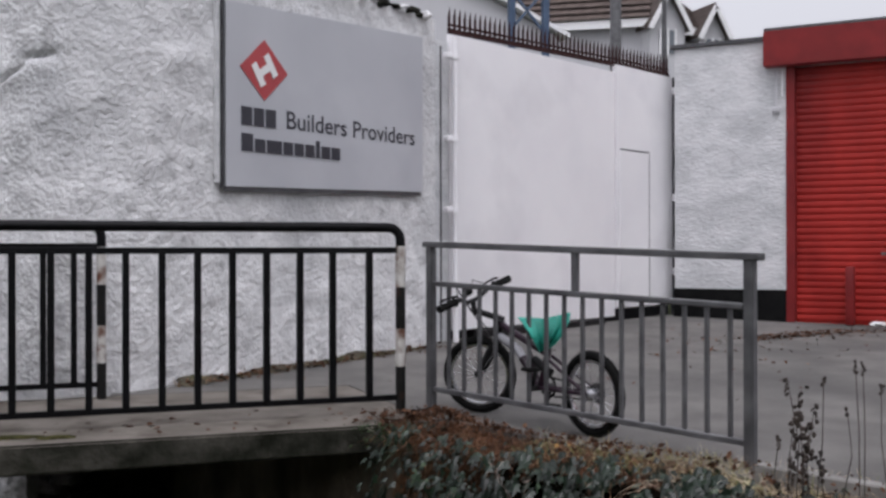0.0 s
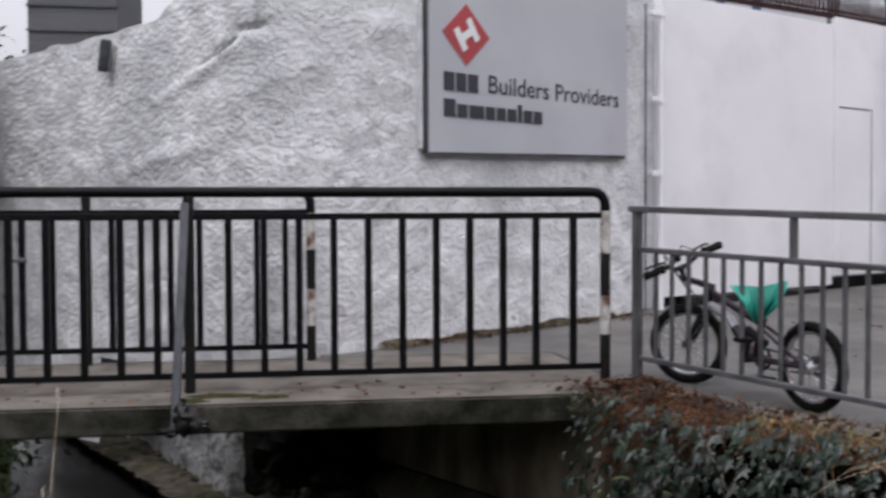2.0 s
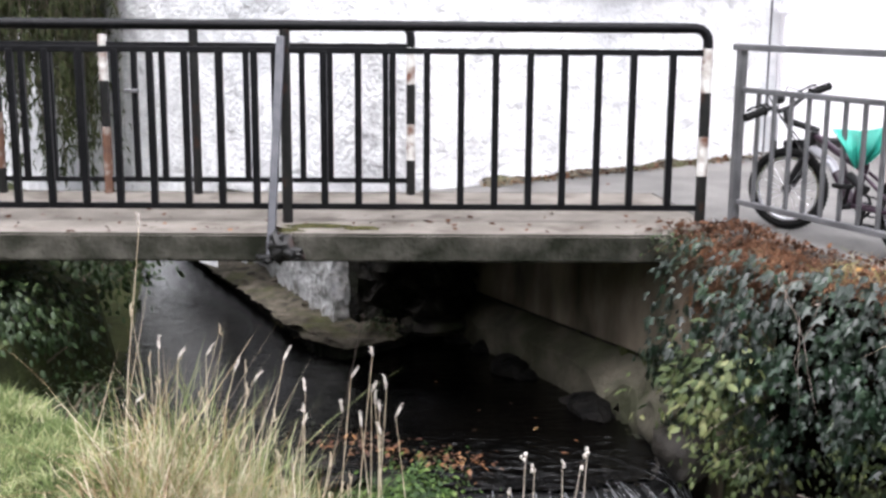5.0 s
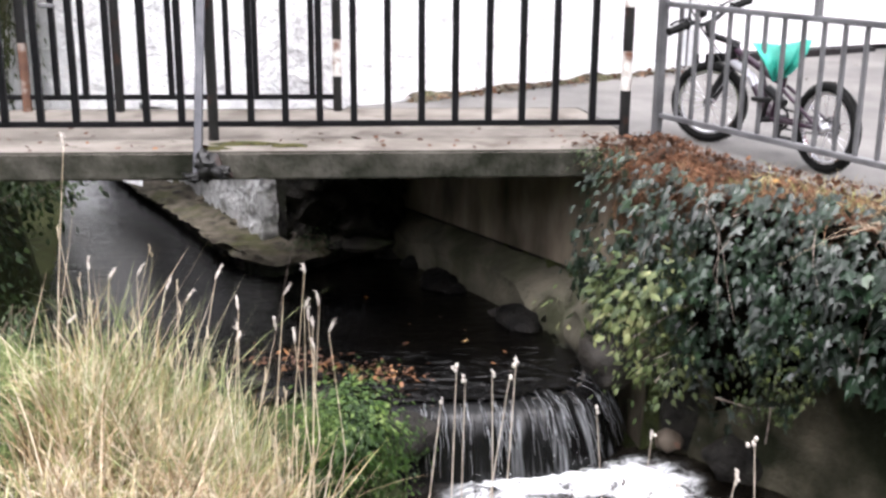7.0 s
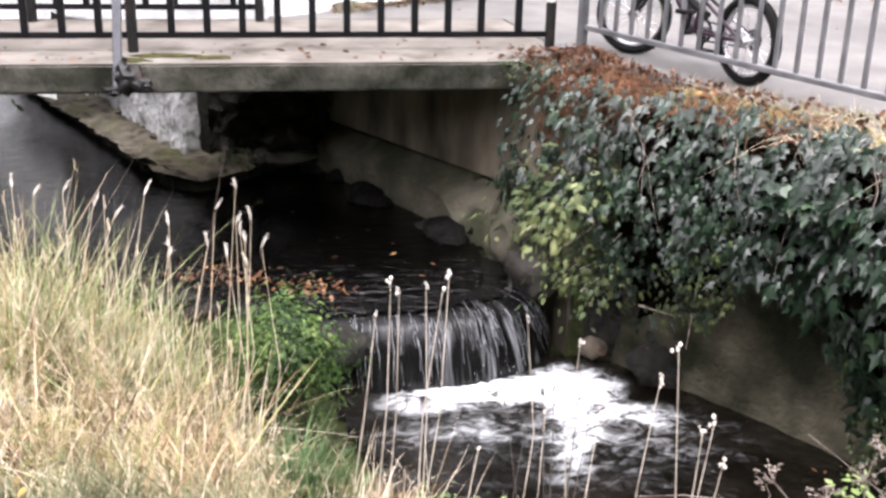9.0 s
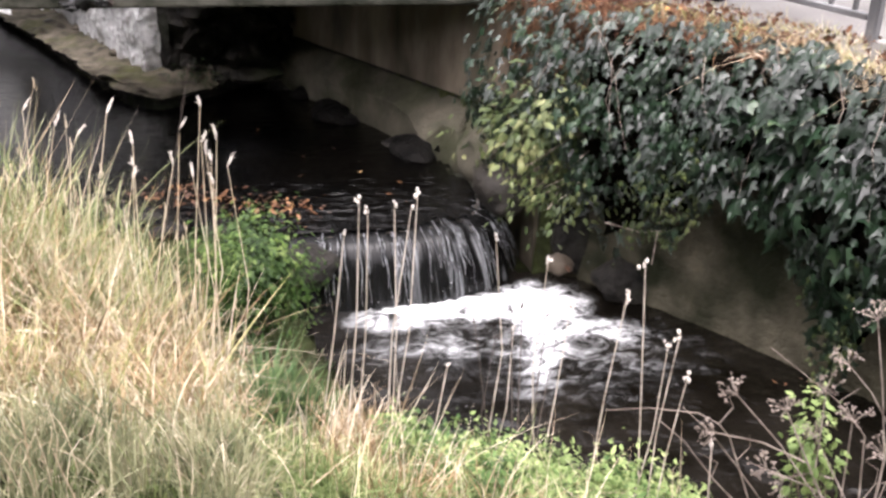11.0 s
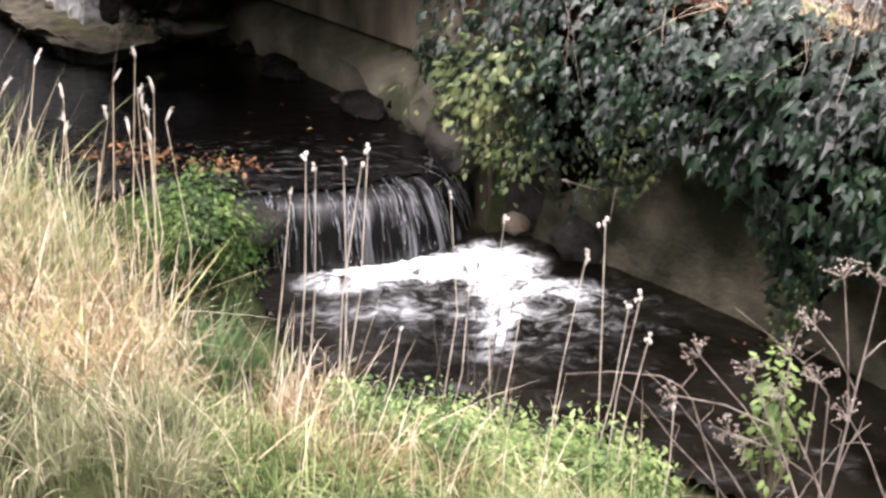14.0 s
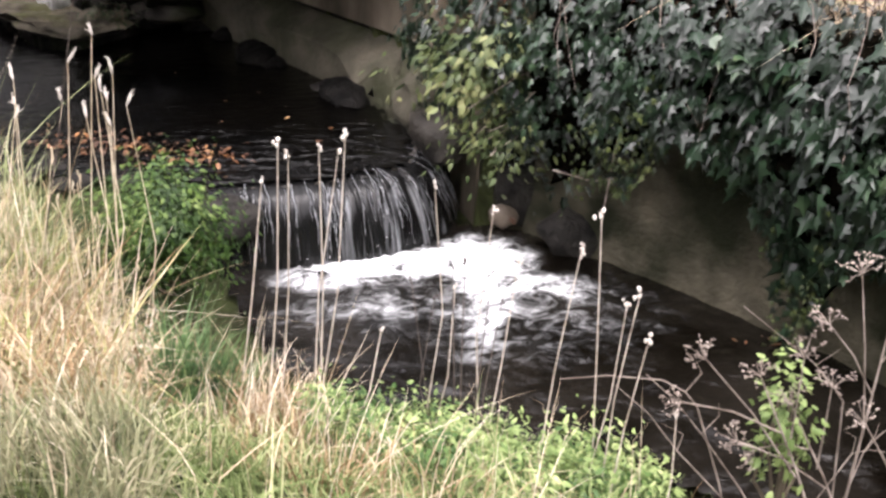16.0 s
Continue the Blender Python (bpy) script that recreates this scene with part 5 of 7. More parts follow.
part("side_wall", slab_on(on_b, bl - 0.2, bl + 3, 0, -0.3, 0.05, 3.10), M["white_render"], store, smooth=False)
part("back_wall", slab_on(on_b, 0.0, bl + 3, -4.0, -4.3, 0.05, 3.42), M["white_render"], store, smooth=False)
part("side_wall", slab_on(on_b, 0.0, 0.25, -0.30, -4.0, 0.05, 3.42), M["white_render"], store, smooth=False)
part("plinth", slab_on(on_b, -0.02, SH - 0.04, 0.02, 0.0, 0.05, 0.50, 0.004), M["plinth"], store, "black painted plinth")
part("roof", slab_on(on_b, -0.02, bl + 3, -0.05, -4.35, 3.42, 3.46), M["coping"], store, smooth=False)
part("coping", slab_on(on_b, -0.06, SH - 0.28, 0.04, -0.05, 3.42, 3.47, 0.006), M["coping"], store, "thin dark coping")
part("coping", slab_on(on_b, SH - 0.28, bl + 3, 0.14, -0.05, 3.50, 3.54, 0.006), M["coping"], store)
part("shutter_box", slab_on(on_b, SH - 0.28, bl, 0.17, 0.0, 3.09, 3.50, 0.01), M["dark_red"], store, "red steel shutter housing")
part("guide_rail", slab_on(on_b, SH - 0.05, SH + 0.05, 0.025, -0.10, 0.10, 3.09, 0.004), M["dark_red"], store, "dark red shutter guide")
bm = bmesh.new()
tube(bm, [on_b(SH - 0.16, 0.03, 3.05), on_b(SH - 0.16, 0.03, 2.62), on_b(SH - 0.11, 0.03, 2.62)], 0.012, 8)
box(bm, on_b(SH - 0.16, 0.03, 2.60), (0.09, 0.05, 0.05), turn_z(math.atan2(bd.y, bd.x)), 0.006)
part("conduit", bm, M["house_wall"], store, "white painted conduit")
bm = bmesh.new()
tube(bm, [on_b(SH - 0.09, 0.03, 3.05), on_b(SH - 0.09, 0.03, 2.75)], 0.01, 8)
part("conduit", bm, M["white_metal"], store)
shutter = part("roller_shutter", slab_on(on_b, SH + 0.05, bl - 0.1, -0.07, -0.09, 0.12, 3.09), M["shutter"], store, "closed red steel roller shutter")
N_SL = 38
for k in range(N_SL):
    z0 = 0.14 + k * (2.93 / N_SL)
    h = 2.93 / N_SL
    bm = bmesh.new()
    prof = [(-0.07, z0), (-0.062, z0 + h * 0.10), (-0.056, z0 + h * 0.5), (-0.062, z0 + h * 0.88), (-0.070, z0 + h * 0.95)]
    a = [bm.verts.new(on_b(SH + 0.05, o, z)) for o, z in prof]
    b = [bm.verts.new(on_b(bl - 0.1, o, z)) for o, z in prof]
    for i in range(len(prof) - 1):
        bm.faces.new((a[i], b[i], b[i + 1], a[i + 1]))
    part("slat", bm, M["shutter"], shutter)
bm = bmesh.new()
box(bm, on_b(SH + 1.02, 0.0, 0.92), (0.09, 0.04, 0.035), turn_z(math.atan2(bd.y, bd.x)), 0.005)
part("handle", bm, M["galv"], shutter, "small steel handle")
bm = bmesh.new()
box(bm, on_b(SH + 0.66, 0.10, 0.45), (0.09, 0.09, 0.66), turn_z(math.atan2(bd.y, bd.x)), 0.01)
tagged(part("bollard", bm, M["dark_red"]), "short dark red steel post before the shutter", "bollard")
bm = bmesh.new()
lump(bm, on_b(SH + 0.98, 0.30, 0.155), (0.09, 0.05, 0.03), 4, 0.5, 2)
tagged(part("paper_scrap", bm, M["sign_white"]), "crumpled scrap of white paper on the asphalt", "litter")

# ---------------------------------------------------------------- bicycle
RC, FC = Vector((2.40, 5.03)), Vector((2.125, 5.90))
bu = (FC - RC).normalized()
bw = Vector((-bu.y, bu.x))
wb = (FC - RC).length
LEAN = 0.02


def bk(u, v, w=0.0):
    """A point of the bicycle: u forward from the rear contact, v up, w towards the railing."""
    p = RC + bu * u + bw * (w + v * LEAN)
    return Vector((p.x, p.y, paving(p.x, p.y) + v))


bike = thing("bicycle", bk(wb / 2, 0), "small dark purple and silver children's mountain bike leaning on the railing", "bicycle")
WR = 0.228
TR = WR
AXLE = axle = Vector((bw.x, bw.y, -LEAN)).normalized()


TURN = radians(32)


def fk(u, v, w=0.0):
    """A point of the steered front: turned to one side about the head."""
    du = u - (wb - 0.10)
    return bk(wb - 0.10 + du * math.cos(TURN) - w * math.sin(TURN), v, du * math.sin(TURN) + w * math.cos(TURN))


def wheel(u, steered):
    c = fk(u, WR) if steered else bk(u, WR)
    axle = (Matrix.Rotation(TURN, 3, "Z") @ AXLE) if steered else AXLE
    bm = bmesh.new()
    ring(bm, c, axle, TR - 0.026, 0.026, 40, 8)
    for k in range(60):
        a = 2 * math.pi * k / 60
        e1 = axle.cross(Vector((0, 0, 1))).normalized()
        e2 = axle.cross(e1)
        d = e1 * math.cos(a) + e2 * math.sin(a)
        box(bm, c + d * (TR - 0.002), (0.010, 0.010, 0.010))
    tyre = part("wheel", bm, M["rubber"], bike, "knobbly black tyre wheel")
    bm = bmesh.new()
    ring(bm, c, axle, TR - 0.052, 0.012, 40, 6, 1.1)
    part("rim", bm, M["alloy"], tyre, "silver alloy rim")
    bm = bmesh.new()
    tube(bm, [c - axle * 0.05, c + axle * 0.05], 0.020, 10)
    ring(bm, c + axle * 0.02, axle, 0.024, 0.004, 16, 4)
    part("hub", bm, M["alloy"], tyre)
    bm = bmesh.new()
    for k in range(20):
        a = 2 * math.pi * k / 20
        e1 = axle.cross(Vector((0, 0, 1))).normalized()
        e2 = axle.cross(e1)
        d = e1 * math.cos(a) + e2 * math.sin(a)
        tube(bm, [c + axle * (0.025 if k % 2 else -0.025), c + d * (TR - 0.055)], 0.0014, 4)
    part("spokes", bm, M["alloy"], tyre)


wheel(0.0, False)
wheel(wb, True)


def bike_tube(name, pts, r, mat, label="", n=10, at=bk):
    bm = bmesh.new()
    tube(bm, [at(*p) for p in pts], r, n)
    return part(name, bm, M[mat], bike, label)


HT, HB, BBK, ST = (wb - 0.16, 0.56), (wb - 0.12, 0.43), (0.41, 0.21), (0.34, 0.44)
bike_tube("head_tube", [HT, HB], 0.024, "dark_metal")
bike_tube("down_tube", [(wb - 0.13, 0.47), (0.60, 0.40), (0.55, 0.34)], [0.024, 0.026, 0.024], "silver_paint", "silver painted down tube")
bike_tube("down_tube", [(0.56, 0.36), (0.47, 0.27), BBK], [0.027, 0.03, 0.026], "bike_frame", "dark purple down tube")
bike_tube("top_tube", [(wb - 0.155, 0.54), (0.56, 0.47), (0.34, 0.40)], [0.018, 0.02, 0.02], "bike_frame")
bike_tube("gusset_tube", [(0.52, 0.45), (0.46, 0.30)], 0.012, "bike_frame")
bike_tube("seat_tube", [BBK, ST], 0.02, "bike_frame")
for w in (-0.05, 0.05):
    bike_tube("chain_stay", [(0.41, 0.21, w * 0.5), (0.0, WR, w)], 0.011, "bike_frame")
    bike_tube("seat_stay", [(0.34, 0.39, w * 0.5), (0.0, WR, w)], 0.010, "bike_frame")
    bike_tube("fork_leg", [(wb - 0.10, 0.41, w), (wb, WR, w)], [0.020, 0.016], "dark_metal", "black suspension fork leg", at=fk)
bike_tube("fork_crown", [(wb - 0.105, 0.415, -0.06), (wb - 0.105, 0.415, 0.06)], 0.022, "dark_metal", at=fk)
bike_tube("shock", [(0.46, 0.36), (0.33, 0.30)], 0.026, "dark_metal", "black rear shock")
GRIP_L, GRIP_R = Vector((1.775, 5.74, 0.622)), Vector((2.30, 5.95, 0.790))
gd_ = GRIP_R - GRIP_L


def on_bar(k, lift=0.0, push=0.0):
    """A point along the turned handlebar, from one grip (0) to the other (1)."""
    q = GRIP_L + gd_ * k
    return Vector((q.x + push * bu.x, q.y + push * bu.y, q.z + lift))


bm = bmesh.new()
tube(bm, [fk(*HT), on_bar(0.50, -0.10), on_bar(0.50, -0.045, 0.02)], 0.019, 10)
part("stem", bm, M["dark_metal"], bike)
bm = bmesh.new()
tube(bm, [on_bar(0.0), on_bar(0.30), on_bar(0.42, -0.04, 0.02), on_bar(0.58, -0.04, 0.02), on_bar(0.70), on_bar(1.0)], 0.014, 10)
bars = part("handlebar", bm, M["dark_metal"], bike)
for k0, k1, kl in ((0.0, 0.22, 0.30), (1.0, 0.78, 0.70)):
    bm = bmesh.new()
    tube(bm, [on_bar(k0), on_bar(k1)], 0.022, 10)
    ring(bm, on_bar(k1), gd_, 0.022, 0.006, 14, 5)
    part("grip", bm, M["rubber"], bars)
    bm = bmesh.new()
    tube(bm, [on_bar(kl), on_bar(kl, 0.02, 0.05), on_bar((kl + k0) / 2, 0.025, 0.06), on_bar(k0 * 0.7 + kl * 0.3, 0.02, 0.055)], 0.0075, 6)
    part("brake_lever", bm, M["dark_metal"], bars)
    bm = bmesh.new()
    tube(bm, [on_bar(kl, 0.02, 0.03), on_bar(0.5 + (kl - 0.5) * 0.6, 0.06, 0.10), on_bar(0.5, -0.05, 0.10), fk(wb - 0.10, 0.43, (kl - 0.5) * 0.2)], 0.004, 5)
    part("cable", bm, M["dark_metal"], bars)
bm = bmesh.new()
lump(bm, on_bar(0.40, 0.03), (0.03, 0.03, 0.024), 2, 0.1, 2)
part("bell", bm, M["dark_metal"], bars)
bike_tube("seat_post", [ST, (0.36, 0.50)], 0.013, "alloy")
bm = bmesh.new()
g = bmesh.ops.create_icosphere(bm, subdivisions=3, radius=1.0)
for v in g["verts"]:
    x, y, z = v.co
    half = 0.045 if x < -0.2 else 0.045 - 0.03 * min((x + 0.2) / 0.8, 1)
    v.co = bk(0.38 + x * 0.10, 0.505 + z * 0.022 + 0.012 * x * x, y * half)
part("saddle", bm, M["rubber"], bike, "small black saddle")
bm = bmesh.new()
ring(bm, bk(0.0, WR, -0.045), axle, 0.035, 0.012, 20, 5)
ring(bm, bk(0.0, WR, -0.035), axle, 0.05, 0.006, 20, 5)
part("sprocket", bm, M["dark_metal"], bike)
bm = bmesh.new()
ring(bm, bk(*BBK, -0.055), axle, 0.058, 0.010, 24, 4)
tube(bm, [bk(*BBK, -0.08), bk(*BBK, 0.08)], 0.018, 10)
part("chainring", bm, M["dark_metal"], bike)
bm = bmesh.new()
bar(bm, bk(*BBK, -0.07), bk(0.46, 0.10, -0.08), 0.024, 0.014)
crank = part("crank_arm", bm, M["dark_metal"], bike)
bm = bmesh.new()
box(bm, bk(0.46, 0.085, -0.12), (0.10, 0.07, 0.022), turn_z(math.atan2(bu.y, bu.x)), 0.006)
part("pedal", bm, M["rubber"], crank)
bm = bmesh.new()
bar(bm, bk(*BBK, 0.07), bk(0.36, 0.32, 0.08), 0.02, 0.012)
crank = part("crank_arm", bm, M["dark_metal"], bike)
bm = bmesh.new()
box(bm, bk(0.36, 0.325, 0.12), (0.09, 0.07, 0.022), turn_z(math.atan2(bu.y, bu.x)), 0.006)
part("pedal", bm, M["rubber"], crank)
bm = bmesh.new()
tube(bm, [bk(0.41, 0.265, -0.055), bk(0.0, 0.245, -0.045)], 0.005, 5)
tube(bm, [bk(0.41, 0.155, -0.055), bk(0.0, 0.185, -0.045)], 0.005, 5)
part("chain", bm, M["dark_metal"], bike)
# plastic bag knotted over the saddle: two stiff corners above, a hanging point below
cv, cf = [], []
NC = 26
for i in range(NC + 1):
    for j in range(NC + 1):
        a, b = i / NC * 2 - 1, j / NC
        half = 0.125 * (1 - b) ** 0.8 + 0.022
        sag = 0.022 * (1 - abs(a)) ** 1.2 * (1 - b)
        fold = 0.016 * math.sin(a * 5.5 + b * 2.0) * (1 - 0.5 * b) + 0.007 * math.sin(a * 13 + b * 7)
        x_ = half * a
        cv.append(Vector((2.262 + x_ * 0.93 + (fold + 0.03 * abs(a)) * -0.37, 5.36 - x_ * 0.37 - 0.05 * math.sin(math.pi * b) - (fold + 0.03 * abs(a)) * 0.93, 0.605 - sag - 0.20 * b + 0.012 * a)))
for i in range(NC):
    for j in range(NC):
        k = i * (NC + 1) + j
        cf.append((k, k + 1, k + NC + 2, k + NC + 1))
cloth = tagged(arrays("cloth_bag", cv, cf, M["teal"]), "crumpled teal green plastic bag draped over a bicycle saddle", "bag")
sol = cloth.modifiers.new("thickness", "SOLIDIFY")
sol.thickness = 0.003

# ---------------------------------------------------------------- leaves and blades
rng = np.random.default_rng(7)


def unit(v):
    return v / np.maximum(np.linalg.norm(v, axis=-1, keepdims=True), 1e-9)


def leaf_mesh(name, at, normal, size, outline, mat, parent=None, bend=0.25, down=None, label="", fold=0.0):
    """Many leaves as one mesh; outline is a fan of (along, across) round the first point."""
    k = len(outline)
    n = unit(normal)
    d = down if down is not None else unit(rng.normal(size=at.shape))
    a = unit(d - n * (d * n).sum(1, keepdims=True))
    b = np.cross(n, a)
    V = np.zeros((len(at), k, 3))
    for i, (p, q) in enumerate(outline):
        V[:, i] = at + size[:, None] * (a * p + b * q - n * (bend * (p * p * 0.6 + q * q) + fold * abs(q)))
    V = V.reshape(-1, 3)
    F = []
    for m in range(len(at)):
        o = m * k
        for i in range(1, k - 1):
            F.append((o, o + i, o + i + 1))
        F.append((o, o + k - 1, o + 1))
    return arrays(name, V, F, mat, parent, label, smooth=False)


IVY = [(0.35, 0), (0.0, 0.07), (-0.05, 0.30), (0.24, 0.25), (0.44, 0.46), (0.56, 0.17), (1.08, 0.0), (0.56, -0.17), (0.44, -0.46), (0.24, -0.25), (-0.05, -0.30), (0.0, -0.07)]
OVAL = [(0.45, 0), (0.0, 0.0), (0.25, 0.24), (0.6, 0.22), (1.0, 0.0), (0.6, -0.22), (0.25, -0.24)]
LANCE = [(0.4, 0), (0.0, 0.0), (0.3, 0.10), (0.7, 0.08), (1.0, 0.0), (0.7, -0.08), (0.3, -0.10)]
SLIM = [(0.4, 0), (0.0, 0.0), (0.4, 0.10), (1.0, 0.0), (0.4, -0.10)]
CURL = [(0.5, 0), (0.0, 0.05), (0.2, 0.35), (0.55, 0.30), (0.9, 0.15), (1.0, -0.05), (0.6, -0.32), (0.2, -0.30)]


def blades(name, base, height, lean, width, mat, parent=None, droop=0.35, seg=4, kink=0.0):
    """Grass blades as tapered strips that bend with their lean."""
    n = len(base)
    ang = rng.uniform(0, 2 * np.pi, n)
    side = np.c_[np.cos(ang), np.sin(ang), np.zeros(n)]
    V = np.zeros((n, 2 * seg + 1, 3))
    at_k, way_k = rng.uniform(0.3, 1.1, n), np.clip(rng.normal(size=(n, 3)), -1.1, 1.1) * kink
    for i in range(seg + 1):
        t = i / seg
        c = base + lean * (height * t ** 1.8)[:, None] + np.c_[np.zeros(n), np.zeros(n), height * (t - droop * t ** 3 * np.linalg.norm(lean, axis=1))]
        c = c + way_k * (height * np.maximum(t - at_k, 0))[:, None]
        w = width * (1 - t) ** 0.7 * 0.5
        if i < seg:
            V[:, 2 * i] = c - side * w[:, None]
            V[:, 2 * i + 1] = c + side * w[:, None]
        else:
            V[:, 2 * seg] = c
    V = V.reshape(-1, 3)
    F = []
    k = 2 * seg + 1
    for m in range(n):
        o = m * k
        for i in range(seg - 1):
            F.append((o + 2 * i, o + 2 * i + 1, o + 2 * i + 3, o + 2 * i + 2))
        F.append((o + 2 * seg - 2, o + 2 * seg - 1, o + 2 * seg))
    return arrays(name, V, F, mat, parent, smooth=False)


def scatter(n, centre, radius, keep=None):
    """Points on the ground, thicker towards the centre."""
    r = np.sqrt(rng.uniform(0, 1, n))
    a = rng.uniform(0, 2 * np.pi, n)
    x, y = centre[0] + radius[0] * r * np.cos(a), centre[1] + radius[1] * r * np.sin(a)
    ok = ~(inside(x, y, STREAM) | inside(x, y, POOL)) if keep is None else keep(x, y)
    x, y = x[ok], y[ok]
    return np.c_[x, y, ground_height(x, y) - 0.01]


def lean_of(n, amount, bias=(0, 0)):
    v = rng.normal(size=(n, 3)) * amount
    v[:, 2] = 0
    return v + np.array([bias[0], bias[1], 0])


def tufts(spots, each, loose, tall, lean, spread, bias=(0, 0)):
    """Blades gathered in tufts: feet, heights and leans."""
    feet, hs, ls = [], [], []
    for x, y in spots:
        m = int(each * rng.uniform(0.6, 1.4))
        fx, fy = x + rng.normal(size=m) * loose, y + rng.normal(size=m) * loose
        ok = ~(inside(fx, fy, STREAM) | inside(fx, fy, POOL))
        fx, fy = fx[ok], fy[ok]
        m = len(fx)
        feet.append(np.c_[fx, fy, ground_height(fx, fy) - 0.01])
        hs.append(rng.uniform(tall[0], tall[1], m) * rng.uniform(0.8, 1.1))
        own = np.r_[rng.normal(size=2) * lean, 0]
        away = np.c_[fx - x, fy - y, np.zeros(m)] / max(loose, 1e-3) * spread
        ls.append(own + away + rng.normal(size=(m, 3)) * np.array([spread, spread, 0]) * 0.6 + np.array([bias[0], bias[1], 0]))
    return np.vstack(feet), np.concatenate(hs), np.vstack(ls)


def spots_in(n, x0, x1, y0, y1, keep=lambda x, y: True):
    out = []
    while len(out) < n:
        x, y = rng.uniform(x0, x1), rng.uniform(y0, y1)
        if keep(x, y):
            out.append((x, y))
    return out


def grass(name, label, mat, width, spec, droop=0.5, seg=6, kink=0.7):
    p, h, ln = tufts(*spec)
    return tagged(blades(name, p, h, ln, rng.uniform(width[0], width[1], len(p)), M[mat], droop=droop, seg=seg, kink=kink), label, "grass", kind="stuff")


clump = lambda x, y: x < -0.17 + (3.55 - y) * 0.22
# tall dry clump: tan stems below, paler green blades rising at its back
grass("dry_grass", "tall bleached straw coloured grass on the bank", "dry_grass", (0.006, 0.015), (spots_in(100, -1.02, -0.05, 3.25, 3.95, clump), 12, 0.05, (0.20, 0.45), 0.13, 0.22), 0.7, 6, 1.3)
grass("dry_grass", "rusty brown dead grass in the tall clump", "rust_grass", (0.005, 0.012), (spots_in(60, -1.02, -0.05, 3.2, 3.8, clump), 11, 0.05, (0.20, 0.40), 0.12, 0.22), 0.6, 6, 1.3)
grass("straw", "pale dead straw standing in the tall clump", "straw", (0.004, 0.009), (spots_in(80, -1.0, -0.05, 3.2, 3.9, clump), 6, 0.06, (0.26, 0.52), 0.12, 0.18, (0.03, 0)), 0.5, 6, 1.3)
grass("sedge", "pale green blades rising behind the dry clump", "pale_blade", (0.004, 0.010), (spots_in(90, -1.0, -0.34, 3.45, 4.0), 12, 0.05, (0.26, 0.56), 0.14, 0.26), 0.5, 6, 0.8)
grass("sedge", "yellow green blades among the tall straw", "green_grass", (0.005, 0.012), (spots_in(60, -1.0, -0.34, 3.35, 3.9, clump), 15, 0.05, (0.20, 0.43), 0.16, 0.26), 0.6, 6, 1.0)
# broken stems that lean across one another
grass("straw", "bent and broken pale straw across the clump", "straw", (0.003, 0.006), (spots_in(70, -0.95, -0.06, 3.0, 3.7, clump), 4, 0.05, (0.22, 0.46), 0.55, 0.40), 0.6, 6, 1.2)
grass("straw", "bent straw stems arching over the water", "straw", (0.003, 0.005), (spots_in(22, -0.18, 0.06, 3.25, 3.70), 5, 0.03, (0.18, 0.36), 0.15, 0.30, (0.35, 0.0)), 0.9, 7, 1.0)
grass("straw", "kinked bleached stems hanging from the edge of the clump", "straw", (0.004, 0.008), (spots_in(40, -0.34, -0.06, 3.3, 3.85), 7, 0.05, (0.20, 0.40), 0.35, 0.40, (0.12, -0.05)), 0.9, 7, 1.5)
# lower dry grass in front of the clump
grass("dry_grass", "low tangled tan grass on the bank", "dry_grass", (0.005, 0.012), (spots_in(80, -0.95, -0.06, 2.55, 3.25), 12, 0.035, (0.16, 0.36), 0.16, 0.28), 0.7, 6, 1.2)
grass("dry_grass", "low rusty grass before the tall clump", "rust_grass", (0.005, 0.011), (spots_in(46, -0.95, -0.06, 2.5, 3.2), 11, 0.04, (0.14, 0.34), 0.16, 0.28), 0.7, 6, 1.2)
grass("straw", "pale straw stems in the tangled grass", "straw", (0.004, 0.008), (spots_in(60, -0.9, -0.02, 2.45, 3.2), 4, 0.04, (0.24, 0.44), 0.25, 0.22), 0.5, 6, 1.2)
# thin stems with seed heads in the dry grass
bm = bmesh.new()
for x, y in spots_in(34, -1.0, -0.12, 3.3, 3.95, clump):
    q = Vector((x, y, bank_z(x, y)))
    hh = random.uniform(0.45, 0.74)
    lx, ly = random.gauss(0.02, 0.07), random.gauss(0, 0.06)
    top = Vector((x + lx, y + ly, q.z + hh))
    tube(bm, [q, q.lerp(top, 0.5) - Vector((lx * 0.2, ly * 0.2, 0)), top], [0.0015, 0.0012, 0.0008], 4, False)
    for k in range(5):
        c = top + Vector((random.gauss(0, 0.002), random.gauss(0, 0.002), -0.009 * k))
        e = c + Vector((random.gauss(0, 0.005), random.gauss(0, 0.005), 0.020))
        tube(bm, [c, (c + e) / 2, e], [0.0008, 0.0020, 0.0006], 4, False)
tagged(part("grass_stems", bm, M["straw_stem"]), "thin dry grass stems with feathery seed heads", "grass", kind="stuff")

# straw caught on the ledge by the wall
grass("straw", "dry grass tufts on the ledge beside the stream", "straw", (0.004, 0.009), ([(-0.95, 8.35), (-1.05, 8.55), (-0.88, 8.15), (-1.25, 8.95), (-0.75, 7.85)], 16, 0.07, (0.06, 0.20), 0.2, 0.5), 0.7)
